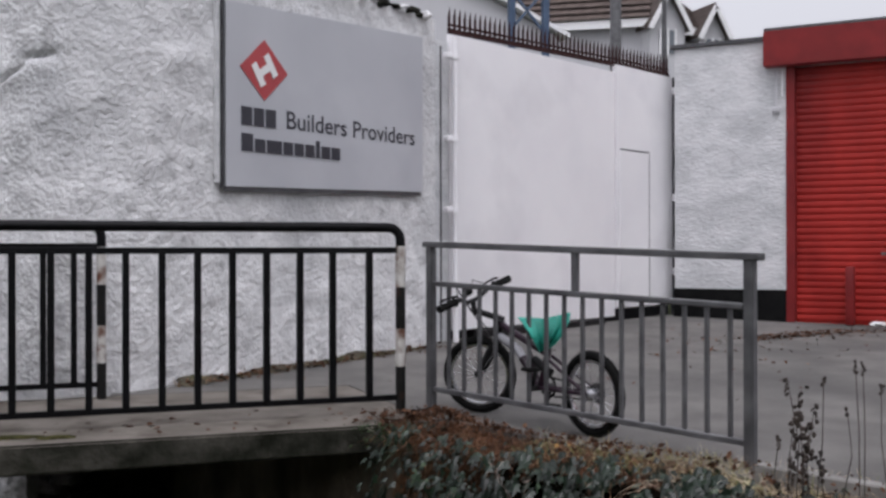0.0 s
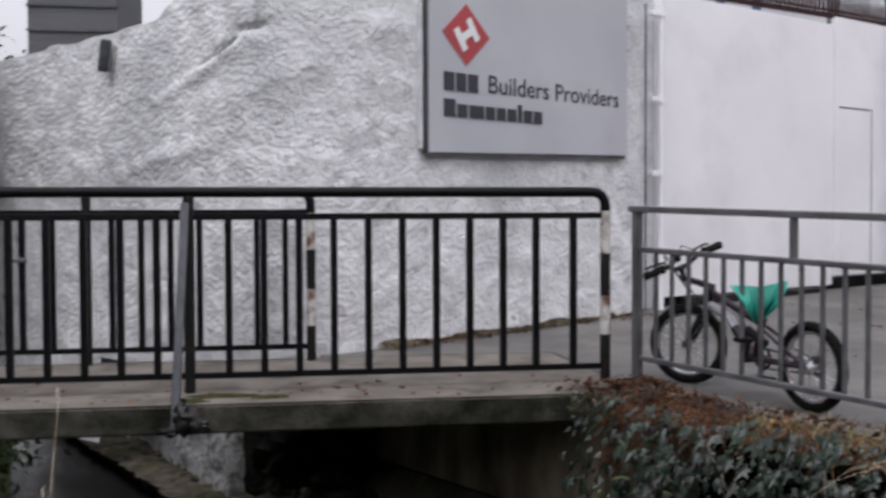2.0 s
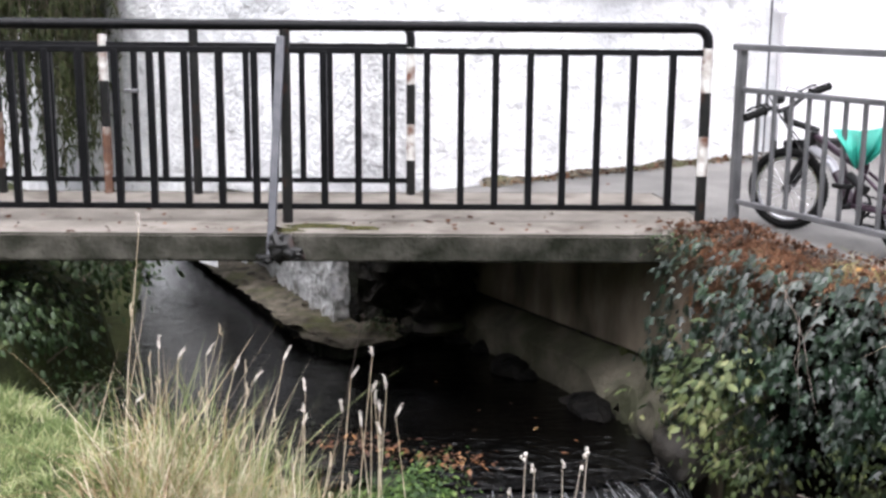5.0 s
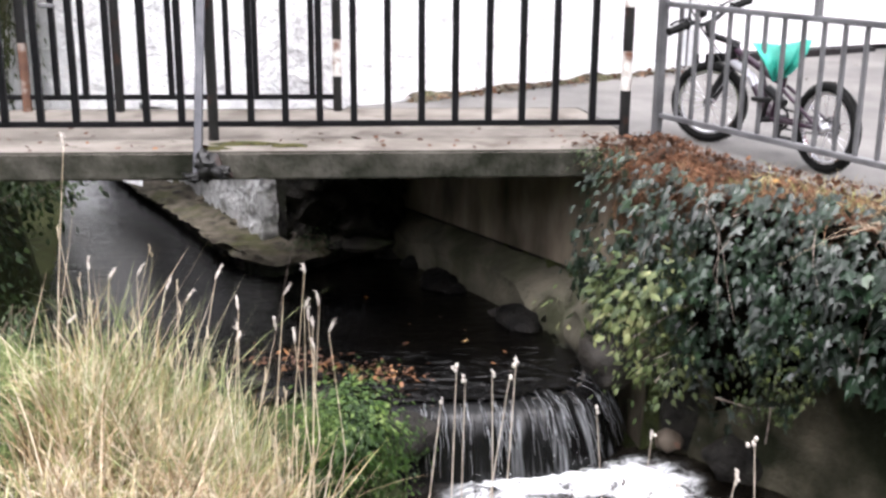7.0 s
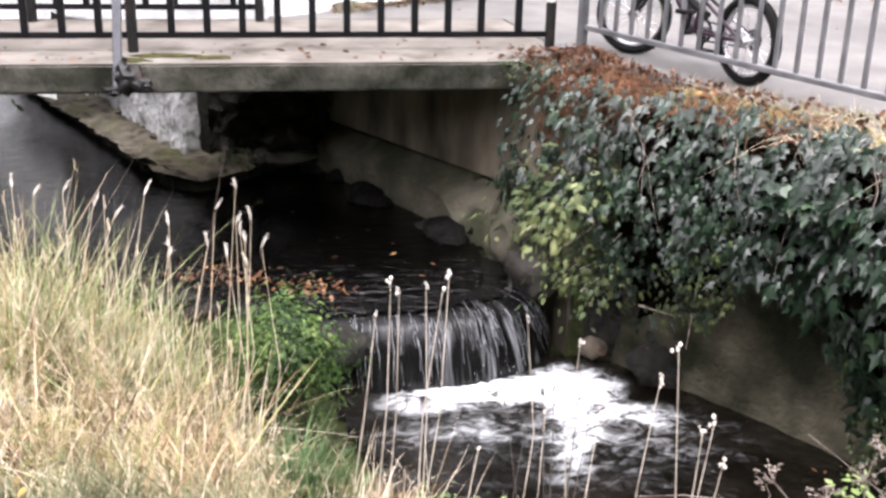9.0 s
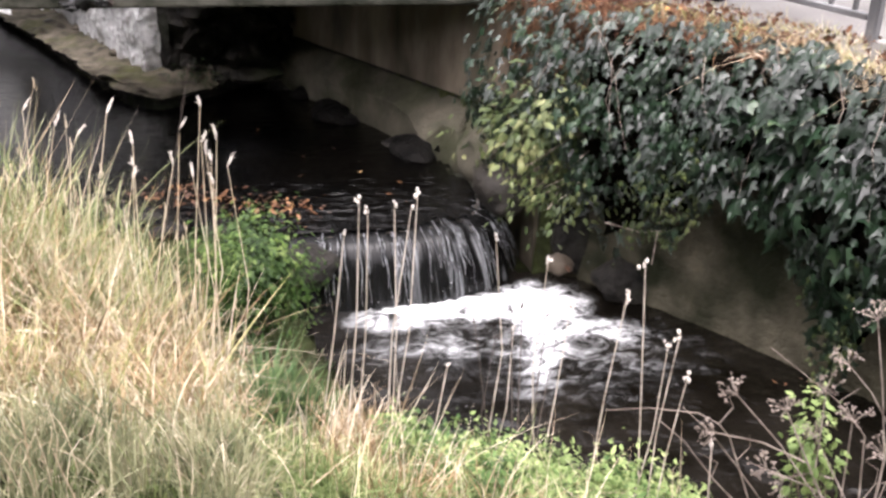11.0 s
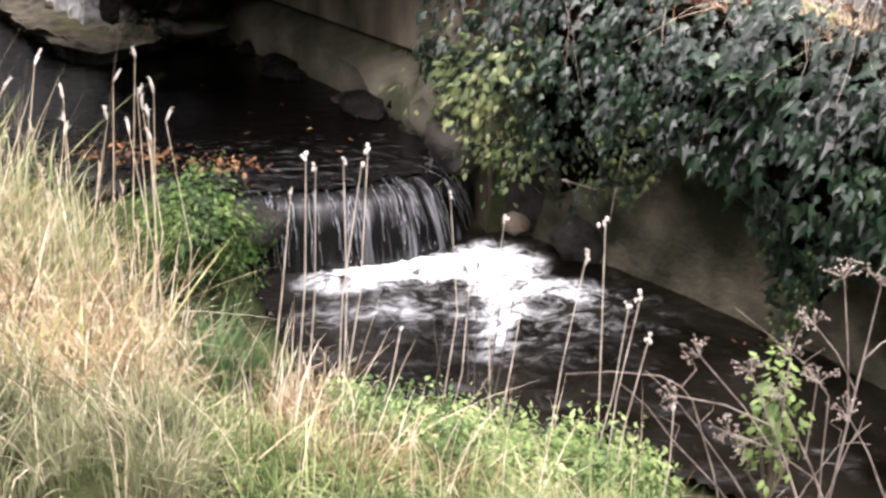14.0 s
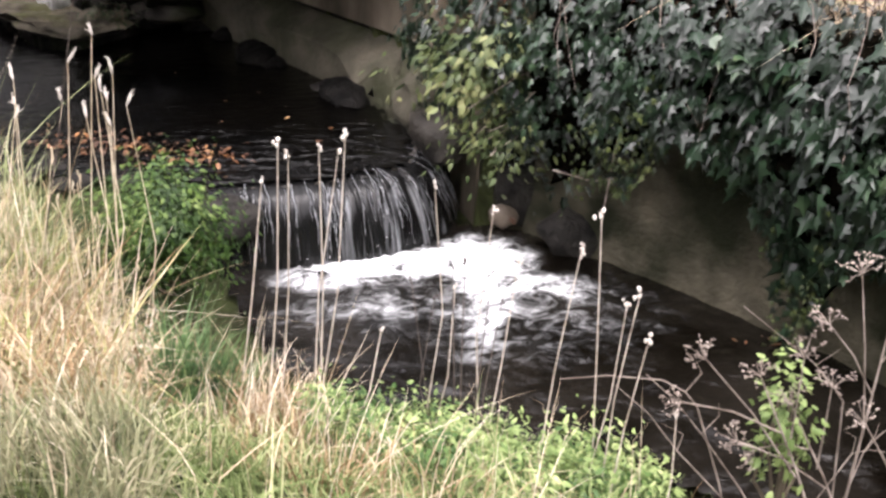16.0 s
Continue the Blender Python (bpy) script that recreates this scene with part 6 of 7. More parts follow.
def moss_patch(x, y, z, rx, ry, seed):
    """A low uneven cushion of moss."""
    bm = bmesh.new()
    g = bmesh.ops.create_icosphere(bm, subdivisions=4, radius=1.0)
    for v in g["verts"]:
        k = 1 + 0.45 * fbm(v.co.x * 1.8 + seed, v.co.y * 1.8, 0.5)
        v.co = Vector((x + v.co.x * rx * k, y + v.co.y * ry * k, z - 0.003 + max(v.co.z, -0.3) * 0.020 * (1 + 0.2 * fbm(v.co.x * 5, v.co.y * 5, seed))))
    return tagged(part("moss", bm, M["moss"]), "low green moss cushion on the concrete", "moss", "moss on the footbridge")


moss_patch(-0.55, 5.86, paving(0, 5.86), 0.20, 0.045, 2)
moss_patch(-0.30, 5.80, paving(0, 5.80), 0.10, 0.03, 5)
moss_patch(-0.72, 5.74, paving(0, 5.74), 0.09, 0.04, 8)
cv, cf = [], []
for i in range(121):
    u = 0.12 + 3.0 * i / 120
    hi = (max(0.010 + 0.032 * (fbm(u * 2.2, 1.0, 4.0) + 0.35), 0.004) + 0.006 * random.random()) * min(1, (3.16 - u) * 1.1)
    wide = 0.05 + 1.3 * hi
    for k, (o, h) in enumerate(((0.0, hi + 0.01), (0.25, hi), (0.6, 0.5 * hi), (1.0, -0.004))):
        q = on_w(u, wide * o, 0)
        cv.append((q.x, q.y, paving(q.x, q.y) + h + (0.004 * random.random() if k < 3 else 0)))
    if i:
        for k in range(3):
            a = 4 * (i - 1) + k
            cf.append((a, a + 1, a + 5, a + 4))
tagged(arrays("earth_ridge", cv, cf, M["ledge"], None), "dark mossy earth washed along the foot of the wall", "earth", kind="stuff")
p_h = []
for k in range(170):
    q = on_w(0.10 + 2.2 * random.random() ** 1.6, 0.02 + abs(random.gauss(0, 0.03)), 0)
    p_h.append((q.x, q.y, paving(q.x, q.y) - 0.01))
p_h = np.array(p_h)
tagged(blades("verge_grass", p_h, rng.uniform(0.03, 0.11, len(p_h)), lean_of(len(p_h), 0.6), rng.uniform(0.004, 0.009, len(p_h)), M["rust_grass"], droop=0.6), "brown weeds and grass along the foot of the wall", "grass", kind="stuff")
# arching green clump beside the hollow
grass("sedge", "arching broad green grass blades in a clump", "blue_grass", (0.007, 0.012), ([(0.04, 3.10), (0.09, 3.16), (0.13, 3.22), (0.02, 3.02), (0.16, 3.12)], 64, 0.030, (0.26, 0.44), 0.05, 0.16, (0.03, 0.0)), 0.5, 7, 0.5)
grass("straw", "dead straw leaning out of the green clump", "straw", (0.003, 0.006), (spots_in(34, 0.16, 0.46, 2.95, 3.40), 6, 0.03, (0.18, 0.36), 0.20, 0.30, (0.08, 0)), 0.6)
grass("dry_grass", "rusty dead stems beside the green clump", "rust_grass", (0.004, 0.008), (spots_in(34, 0.18, 0.46, 2.9, 3.40), 12, 0.03, (0.14, 0.30), 0.2, 0.3), 0.7)
grass("straw", "pale straw crossing the foot of the green clump", "straw", (0.003, 0.006), (spots_in(30, -0.20, 0.12, 2.85, 3.3), 5, 0.03, (0.16, 0.34), 0.3, 0.3), 0.6)
# grey tussocks nearest the path
grass("reed_grass", "tussocks of narrow grey green blades with bleached tips", "grey_grass", (0.004, 0.009), (spots_in(44, -0.80, -0.04, 1.95, 2.48), 34, 0.030, (0.14, 0.30), 0.10, 0.22), 0.6, 6)
grass("straw", "bleached straw in the grey tussocks", "straw", (0.003, 0.006), (spots_in(34, -0.8, 0.0, 2.0, 2.6), 5, 0.04, (0.16, 0.34), 0.15, 0.25), 0.5)
# short bright grass between the weeds
grass("green_grass", "short bright green grass on the bank", "green_grass", (0.004, 0.009), (spots_in(120, -0.05, 1.30, 1.85, 2.65), 18, 0.032, (0.08, 0.22), 0.16, 0.36), 0.9, 6, 1.1)
grass("green_grass", "tangled green and straw grass on the bank", "green_grass", (0.003, 0.008), (spots_in(95, -0.75, 0.6, 2.1, 2.75), 20, 0.05, (0.06, 0.17), 0.2, 0.35), 0.6, 6, 1.1)
grass("green_grass", "low green grass above the pool", "green_grass", (0.003, 0.008), (spots_in(50, 0.7, 1.85, 1.6, 2.55), 20, 0.05, (0.06, 0.18), 0.2, 0.35), 0.7)
grass("straw", "upright pale dead straw among the weeds", "straw", (0.003, 0.006), (spots_in(60, 0.10, 1.40, 2.0, 3.05), 4, 0.03, (0.20, 0.44), 0.14, 0.22, (0.05, 0)), 0.5, 6, 0.9)
grass("dry_grass", "tan grass tufts among the weeds", "rust_grass", (0.003, 0.008), (spots_in(46, 0.15, 1.35, 2.1, 3.0), 12, 0.03, (0.10, 0.26), 0.2, 0.3), 0.7)
def lawn_edge(x):
    """How far the mown lawn reaches towards the stream."""
    return 4.48 + np.where(x < -1.48, 1.2, 1.85) * (-1.48 - x) + 0.08 * np.sin(x * 9)


p = scatter(34000, (-5, -1), (14, 12), lambda x, y: ~(inside(x, y, STREAM) | inside(x, y, POOL) | inside(x, y, YARD_SIDE)) & (((x < -1.0) & (y < np.minimum(lawn_edge(x), 5.5))) | (y < 1.5)))
n = len(p)
tagged(blades("lawn", p, rng.uniform(0.04, 0.10, n), lean_of(n, 0.6), rng.uniform(0.007, 0.016, n), M["green_grass"], seg=2), "rough green lawn along the stream bank", "grass", kind="stuff")
p = scatter(5200, (-1.75, 4.5), (0.75, 0.6), lambda x, y: ~(inside(x, y, STREAM) | inside(x, y, POOL)) & (y < np.minimum(lawn_edge(x), 5.5)))
n = len(p)
tagged(blades("lawn", p, rng.uniform(0.04, 0.11, n), lean_of(n, 0.7), rng.uniform(0.005, 0.010, n), M["green_grass"], seg=3), "short green lawn grass above the stream", "grass", kind="stuff")

p = np.vstack([scatter(4200, (-2.5, 5.0), (1.1, 0.75), lambda x, y: ~(inside(x, y, STREAM) | inside(x, y, POOL)) & (y < np.minimum(lawn_edge(x), 5.5))), scatter(3000, (-1.35, 3.6), (0.45, 0.7), lambda x, y: y < lawn_edge(x))])
n = len(p)
tagged(blades("lawn", p, rng.uniform(0.05, 0.14, n), lean_of(n, 0.7), rng.uniform(0.005, 0.011, n), M["green_grass"], seg=3), "rough grass beside the end of the footbridge", "grass", kind="stuff")


def bush(name, centre, radius, n, size, outline, mat, stem_mat, label, category, seed, stems=9, foot=None, low=-0.6):
    """A bush: stems from one foot, and leaves on an uneven crown with gaps."""
    r = np.random.default_rng(seed)
    th = thing(name, foot or (centre[0], centre[1], centre[2] - radius[2]), label, category)
    bm = bmesh.new()
    f = Vector(foot or (centre[0], centre[1], centre[2] - radius[2]))
    tips = []
    for k in range(stems):
        d = unit(r.normal(size=(1, 3)))[0] * np.array([1, 1, 0.8])
        tip = Vector((centre[0] + d[0] * radius[0] * 0.85, centre[1] + d[1] * radius[1] * 0.85, centre[2] + abs(d[2]) * radius[2] * 0.8 - 0.2 * radius[2]))
        mid = f.lerp(tip, 0.5) + Vector(r.normal(size=3) * 0.05)
        tube(bm, [f, mid, tip], [0.008, 0.005, 0.002], 5)
        tips.append(tip)
        tips.append(mid.lerp(tip, 0.4))
    part("branchwork", bm, stem_mat, th)["kind"] = "stuff"
    tp = np.array([tuple(t) for t in tips])
    pick = tp[r.integers(0, len(tp), n)]
    d = r.normal(size=(n, 3)) * np.array(radius) * 0.30
    p = pick + d
    nr = unit(p - np.array(centre)) + np.array([0, -0.2, 0.7]) + r.normal(size=(n, 3)) * 0.45
    dn = unit(p - np.array(centre)) + np.array([0, 0, -0.5]) + r.normal(size=(n, 3)) * 0.3
    leaf_mesh("foliage", p, nr, r.uniform(size[0], size[1], n), outline, mat, th, 0.3, unit(dn), fold=0.2)
    return th


bush("nettle_bush", (0.03, 4.28, -1.03), (0.23, 0.19, 0.27), 7600, (0.016, 0.034), OVAL, M["nettle"], M["bark"], "dense bright green nettle bush at the water's edge", "bush", 3, 22, (0.06, 4.32, -1.40))
bush("shrub", (1.52, 4.76, -0.60), (0.33, 0.22, 0.34), 1050, (0.030, 0.066), OVAL, M["shrub_leaf"], M["dead_stem"], "pale yellow green leafy shrub hanging over the fall", "shrub", 5, 16, (1.85, 5.05, -0.75))
bush("shrub", (1.66, 4.74, -0.95), (0.30, 0.16, 0.26), 560, (0.028, 0.055), OVAL, M["shrub_leaf"], M["dead_stem"], "green leafy branches hanging beside the fall", "shrub", 6, 12, (1.88, 4.9, -0.8))
bush("fern", (-0.28, 7.42, -0.96), (0.16, 0.08, 0.10), 260, (0.02, 0.05), LANCE, M["dark_herb"], M["bark"], "dark green fern on the ledge beneath the bridge", "fern", 18, 9, (-0.28, 7.48, -1.06))
bush("bank_bush", (-2.38, 6.0, -0.52), (0.44, 0.45, 0.32), 2400, (0.03, 0.06), OVAL, M["dark_herb"], M["bark"], "dark green bush under the end of the footbridge", "bush", 8, 30, (-2.3, 6.0, -0.95))
bush("bank_bush", (-2.5, 7.9, -0.6), (0.6, 0.9, 0.4), 2400, (0.035, 0.07), OVAL, M["dark_herb"], M["bark"], "dark green bush on the bank beyond the footbridge", "bush", 9, 30, (-2.7, 7.8, -1.0))
bush("sapling", (1.80, 2.58, -1.02), (0.11, 0.10, 0.22), 320, (0.022, 0.044), OVAL, M["bright_herb"], M["bark"], "small pale green leafy sapling by the pool", "sapling", 10, 8, (1.84, 2.58, -1.4))
bush("leafy_weed", (1.46, 5.60, -0.02), (0.22, 0.08, 0.07), 260, (0.015, 0.032), OVAL, M["dark_herb"], M["umbel"], "grey green weed trailing over the edge of the deck", "weed", 31, 10, (1.60, 5.66, -0.10))
wr = random.Random(11)
for k in range(84):
    x = wr.uniform(0.46, 1.50)
    y = 3.16 - 0.26 * max(x - 0.75, 0) - abs(wr.gauss(0, 0.22))
    gz = bank_z(x, y)
    rr, hh = wr.uniform(0.05, 0.10), wr.uniform(0.06, 0.17)
    bush("leafy_weed", (x, y, gz + hh), (rr * 1.15, rr * 1.15, hh), wr.randrange(200, 340), (0.014, 0.038), OVAL if k % 4 else LANCE, M["bright_herb"] if k % 5 else M["herb"], M["herb_stem"], "low bright green leafy weed at the water's edge", "weed", 40 + k, 9, (x, y, gz - 0.01))
bush("fern", (-1.75, 5.35, -0.85), (0.4, 0.3, 0.18), 700, (0.03, 0.06), LANCE, M["dark_herb"], M["bark"], "dark ferny weeds on the stream bank", "fern", 12, 14, (-1.8, 5.3, -1.05))

# ---------------------------------------------------------------- ivy on the retaining wall
IV = BANK_WALL[:8]


IVY_TONGUE = 2.34


def ivy_bottom(s):
    return -0.98 + 0.28 * math.exp(-((s - 1.86) / 0.24) ** 2) - 0.50 * math.exp(-((s - 0.80) / 0.40) ** 2) - 0.50 * math.exp(-((s - IVY_TONGUE) / 0.13) ** 2) + 0.10 * fbm(s * 3.1, 0, 3) - 0.10 * max(0, s - 3.0)


def ivy_out(s, z):
    k = min(max((z + 1.15) / 1.15, 0), 1)
    return 0.04 + 0.12 * k + 0.26 * math.sin(math.pi * (0.15 + 0.62 * k)) + 0.10 * fbm(s * 2.6, z * 2.6, 1.0) + 0.09 * fbm(s * 6.5, z * 6.5, 6.0)


ivy = thing("ivy", (2.1, 4.6, -0.5), "dark glossy ivy hanging over the concrete wall", "ivy")
# near-black sheet behind the leaves stands in for shade in their gaps
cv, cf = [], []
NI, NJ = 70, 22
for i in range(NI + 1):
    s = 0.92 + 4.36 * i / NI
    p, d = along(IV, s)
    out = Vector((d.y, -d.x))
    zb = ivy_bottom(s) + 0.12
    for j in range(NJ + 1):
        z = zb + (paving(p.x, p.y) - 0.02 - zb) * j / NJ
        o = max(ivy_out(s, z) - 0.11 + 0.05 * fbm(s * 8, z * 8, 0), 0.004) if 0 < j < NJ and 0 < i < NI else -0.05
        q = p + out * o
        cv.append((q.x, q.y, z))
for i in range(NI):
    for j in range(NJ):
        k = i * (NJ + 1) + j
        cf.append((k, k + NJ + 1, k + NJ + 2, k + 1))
arrays("stem_mass", cv, cf, M["ivy_core"], ivy, "near-black sheet for the shade behind the ivy leaves")
L_at, L_n, L_d, L_s = [], [], [], []
for k in range(18500):
    s = random.uniform(0.22, 5.2)
    zb, (p, d) = ivy_bottom(s), along(IV, s)
    zt = paving(p.x, p.y) + 0.05
    if random.random() < (0.9 if s > 3.6 else 0.0) * 0.5:
        continue
    z = zb + (zt - zb) * random.random() ** 0.85
    if s < 0.75 and z > -0.55 + 0.5 * (s - 0.2) and z < -0.12 and random.random() < 0.45:
        continue
    if s < 0.95 and z < -1.08:
        continue
    if s < 1.3 and z < -0.85 and random.random() < 0.6:
        continue
    if (fbm(s * 5.5, z * 5.5, 8.0) > 0.12 or fbm(s * 14, z * 14, 3.0) > 0.22) and random.random() < 0.85:
        continue
    out = Vector((d.y, -d.x))
    o = ivy_out(s, z) - abs(random.gauss(0, 0.10)) + 0.04
    if z > zt - 0.12:
        o -= random.uniform(0, 0.28)
    q = p + out * o
    L_at.append((q.x, q.y, z + 0.03 * random.random()))
    L_n.append((out.x * 0.85 + random.gauss(0, 0.40), out.y * 0.85 + random.gauss(0, 0.40), -0.28 + 1.23 * min(max((z + 1.0) / 1.0, 0), 1) + random.gauss(0, 0.36)))
    L_d.append((out.x * 0.55 + random.gauss(0, 0.30), out.y * 0.55 + random.gauss(0, 0.30), -1.0))
    L_s.append((0.030 + 0.060 * random.random() ** 1.8) * (1.15 if s > 1.8 else 0.88))
lv = leaf_mesh("foliage", np.array(L_at), np.array(L_n), np.array(L_s), IVY, M["ivy"], ivy, 0.22, unit(np.array(L_d)), fold=0.40)
lv["kind"] = "stuff"
# yellow green young shoots low on the hanging tongues
L_at, L_n, L_d, L_s = [], [], [], []
for k in range(420):
    s = random.choice((1.30, 1.48, 1.62, IVY_TONGUE, IVY_TONGUE + 0.1)) + random.gauss(0, 0.07)
    zb, (p, d) = ivy_bottom(s), along(IV, s)
    z = zb + 0.42 * random.random() ** 1.3 - 0.03
    out = Vector((d.y, -d.x))
    q = p + out * (ivy_out(s, z) + 0.03 - abs(random.gauss(0, 0.03)))
    L_at.append((q.x, q.y, z))
    L_n.append((out.x + random.gauss(0, 0.4), out.y + random.gauss(0, 0.4), 0.4 + random.gauss(0, 0.4)))
    L_d.append((out.x * 0.4 + random.gauss(0, 0.4), out.y * 0.4 + random.gauss(0, 0.4), -0.8))
    L_s.append(random.uniform(0.016, 0.036))
leaf_mesh("foliage", np.array(L_at), np.array(L_n), np.array(L_s), IVY, M["young_ivy"], ivy, 0.22, unit(np.array(L_d)), fold=0.40)["kind"] = "stuff"
for k in range(9):
    s = random.uniform(0.8, 3.6)
    p, d = along(IV, s)
    out = Vector((d.y, -d.x))
    z0, sway, rise = random.uniform(-0.35, 0.05), random.uniform(-0.3, 0.3), random.uniform(0.02, 0.12)
    pts = []
    for m in range(9):
        f = m / 8
        q = p + out * (ivy_out(s, z0 - 0.5 * f) + 0.03) + d * (sway * f * f)
        pts.append((q.x, q.y, z0 + rise * math.sin(math.pi * f) - 0.5 * f * f))
    bm = bmesh.new()
    tube(bm, pts, [0.0024 - 0.0002 * m for m in range(9)], 5)
    part("runner", bm, M["umbel"], ivy, "bare brown runner")
# dead brown stems hanging down where the ivy ends at the bridge
b_ = []
for k in range(520):
    s = random.uniform(0.22, 0.80)
    p, d = along(IV, s)
    q = p + Vector((d.y, -d.x)) * (0.03 + 0.10 * random.random())
    b_.append((q.x, q.y, -0.02 - 0.42 * random.random() ** 1.3))
b_ = np.array(b_)
hang = rng.normal(size=b_.shape) * 0.8
hang[:, 2] = -1.2
tagged(blades("dead_stems", b_, rng.uniform(0.05, 0.16, len(b_)), hang, rng.uniform(0.002, 0.005, len(b_)), M["bracken"], droop=0.9, kink=1.0), "dead brown stems tangled at the end of the ivy", "dead stems", kind="stuff")
# long bare branches over the shrub
for pts in ([(1.95, 4.65, -0.40), (1.75, 4.62, -0.52), (1.55, 4.60, -0.60), (1.35, 4.58, -0.72)], [(1.80, 4.62, -0.50), (1.66, 4.6, -0.66), (1.58, 4.58, -0.72)], [(1.98, 4.3, -0.55), (1.93, 4.28, -0.85), (1.92, 4.3, -1.15)], [(1.74, 4.5, -1.00), (1.90, 4.42, -1.03), (2.02, 4.30, -0.97)]):
    bm = bmesh.new()
    tube(bm, pts, [0.0038, 0.0034, 0.0026, 0.0016][:len(pts)], 6)
    tagged(part("bare_branch", bm, M["umbel"]), "bare brown twig caught in the ivy", "branch")

# ---------------------------------------------------------------- leaf litter and verge grass
p_ = []
for k in range(2600):
    s = 4.4 * random.random() ** 2.4
    p, d = along(IV, s)
    inn = Vector((-d.y, d.x))
    w = random.uniform(-0.14, 0.38)
    q = p + inn * w
    p_.append((q.x, q.y, paving(q.x, q.y) + 0.02 + 0.05 * math.sin(math.pi * min(max(w / 0.4, 0), 1)) - 0.02 + random.uniform(0, 0.03)))
p_ = np.array(p_)
tagged(leaf_mesh("leaf_litter", p_, rng.normal(size=p_.shape) * 0.6 + np.array([0, 0, 1]), 0.010 + 0.028 * rng.uniform(0, 1, len(p_)) ** 2, CURL, M["litter"], bend=0.9), "brown fallen leaves heaped along the verge", "leaf litter", kind="stuff")
b_ = []
for k in range(5200):
    s = random.uniform(1.5, 5.2) if k % 5 else random.uniform(0.9, 2.0)
    p, d = along(IV, s)
    inn = Vector((-d.y, d.x))
    q = p + inn * random.uniform(-0.05, 0.46)
    b_.append((q.x, q.y, paving(q.x, q.y) - 0.05))
b_ = np.array(b_)
tagged(blades("verge_grass", b_, rng.uniform(0.05, 0.17, len(b_)), lean_of(len(b_), 0.85), rng.uniform(0.003, 0.007, len(b_)), M["dry_grass"], droop=0.5), "short dry tufted grass along the verge", "grass", kind="stuff")
b_ = []
for k in range(3600):
    s = 0.15 + 1.75 * random.random()
    p, d = along(IV, s)
    q = p + Vector((-d.y, d.x)) * random.uniform(-0.16, 0.30)
    b_.append((q.x, q.y, paving(q.x, q.y) - 0.03))
b_ = np.array(b_)
tagged(blades("verge_grass", b_, rng.uniform(0.04, 0.12, len(b_)), lean_of(len(b_), 1.3), rng.uniform(0.003, 0.008, len(b_)), M["bracken"], droop=0.7, kink=1.0), "matted rusty brown grass along the verge", "grass", kind="stuff")
b_ = []
for k in range(3000):
    s = random.uniform(1.7, 4.9)
    p, d = along(IV, s)
    q = p + Vector((-d.y, d.x)) * random.uniform(-0.16, 0.40)
    b_.append((q.x, q.y, paving(q.x, q.y) - 0.05))
b_ = np.array(b_)
tagged(blades("verge_grass", b_, rng.uniform(0.06, 0.19, len(b_)), lean_of(len(b_), 1.1), rng.uniform(0.003, 0.007, len(b_)), M["straw"], droop=0.5), "matted pale straw along the verge", "grass", kind="stuff")
# leaves along the foot of the wall, on the deck and drifted over the yard
y_ = []
for k in range(420):
    s = random.uniform(0.15, 3.1)
    q = on_w(s, abs(random.gauss(0, 0.07)) + 0.03, 0)
    y_.append((q.x, q.y, paving(q.x, q.y) + random.uniform(0.006, 0.05)))
for c, r, m in (((6.3, 8.85), (0.5, 0.10), 150), ((7.3, 9.05), (0.6, 0.09), 150), ((5.6, 8.2), (0.5, 0.25), 40), ((4.6, 8.2), (1.4, 0.9), 90), ((6.5, 7.0), (2.0, 1.2), 40)):
    for k in range(m):
        x, y = random.gauss(c[0], r[0]), random.gauss(c[1], r[1])
        y_.append((x, y, paving(x, y) + random.uniform(0.008, 0.03)))
for k in range(300):
    f = random.random()
    x, y = 6.0 + 1.6 * f + random.gauss(0, 0.12), 8.72 + 0.45 * f + random.gauss(0, 0.05)
    y_.append((x, y, paving(x, y) + random.uniform(0.008, 0.05)))
for k in range(90):
    x, y = random.uniform(-2.6, 1.5), 5.70 + abs(random.gauss(0, 0.35))
    if y < 7.05:
        y_.append((x, y, paving(x, y) + 0.008))
for k in range(160):
    x, y = random.gauss(1.55, 0.16), random.gauss(5.82, 0.10)
    if y > 5.68:
        y_.append((x, y, paving(x, y) + random.uniform(0.008, 0.05)))
y_ = np.array(y_)
tagged(leaf_mesh("fallen_leaves", y_, rng.normal(size=y_.shape) * 0.25 + np.array([0, 0, 1]), rng.uniform(0.02, 0.05, len(y_)), CURL, M["litter"], bend=0.4), "scattered brown leaves on the path and yard", "leaf litter", kind="stuff")
g_ = [(1.99, 4.60, 0.03), (2.03, 4.57, 0.035), (1.82, 4.98, 0.03)]
for k in range(9):
    x, y = random.uniform(-0.75, -0.1), random.uniform(2.1, 3.2)
    g_.append((x, y, bank_z(x, y) + random.uniform(0.08, 0.20)))
g_ = np.array(g_)
tagged(leaf_mesh("yellow_leaves", g_, rng.normal(size=g_.shape) * 0.6 + np.array([0, -0.4, 1]), rng.uniform(0.02, 0.036, len(g_)), CURL, M["yellow_leaf"], bend=0.7), "yellow fallen leaves caught in the grass", "leaf litter", kind="stuff")
w_ = []
for k in range(280):
    f = random.random()
    x, y = -0.56 + 0.94 * f + random.gauss(0, 0.07), 5.58 - 0.40 * f + random.gauss(0, 0.09)
    w_.append((x, y, max(UPPER + 0.012, bank_z(x, y) + 0.01) + random.uniform(0, 0.015)))
for k in range(160):
    x, y = random.gauss(-1.70, 0.13), random.gauss(5.45, 0.32)
    w_.append((x, y, max(UPPER + 0.012, bank_z(x, y) + 0.01)))
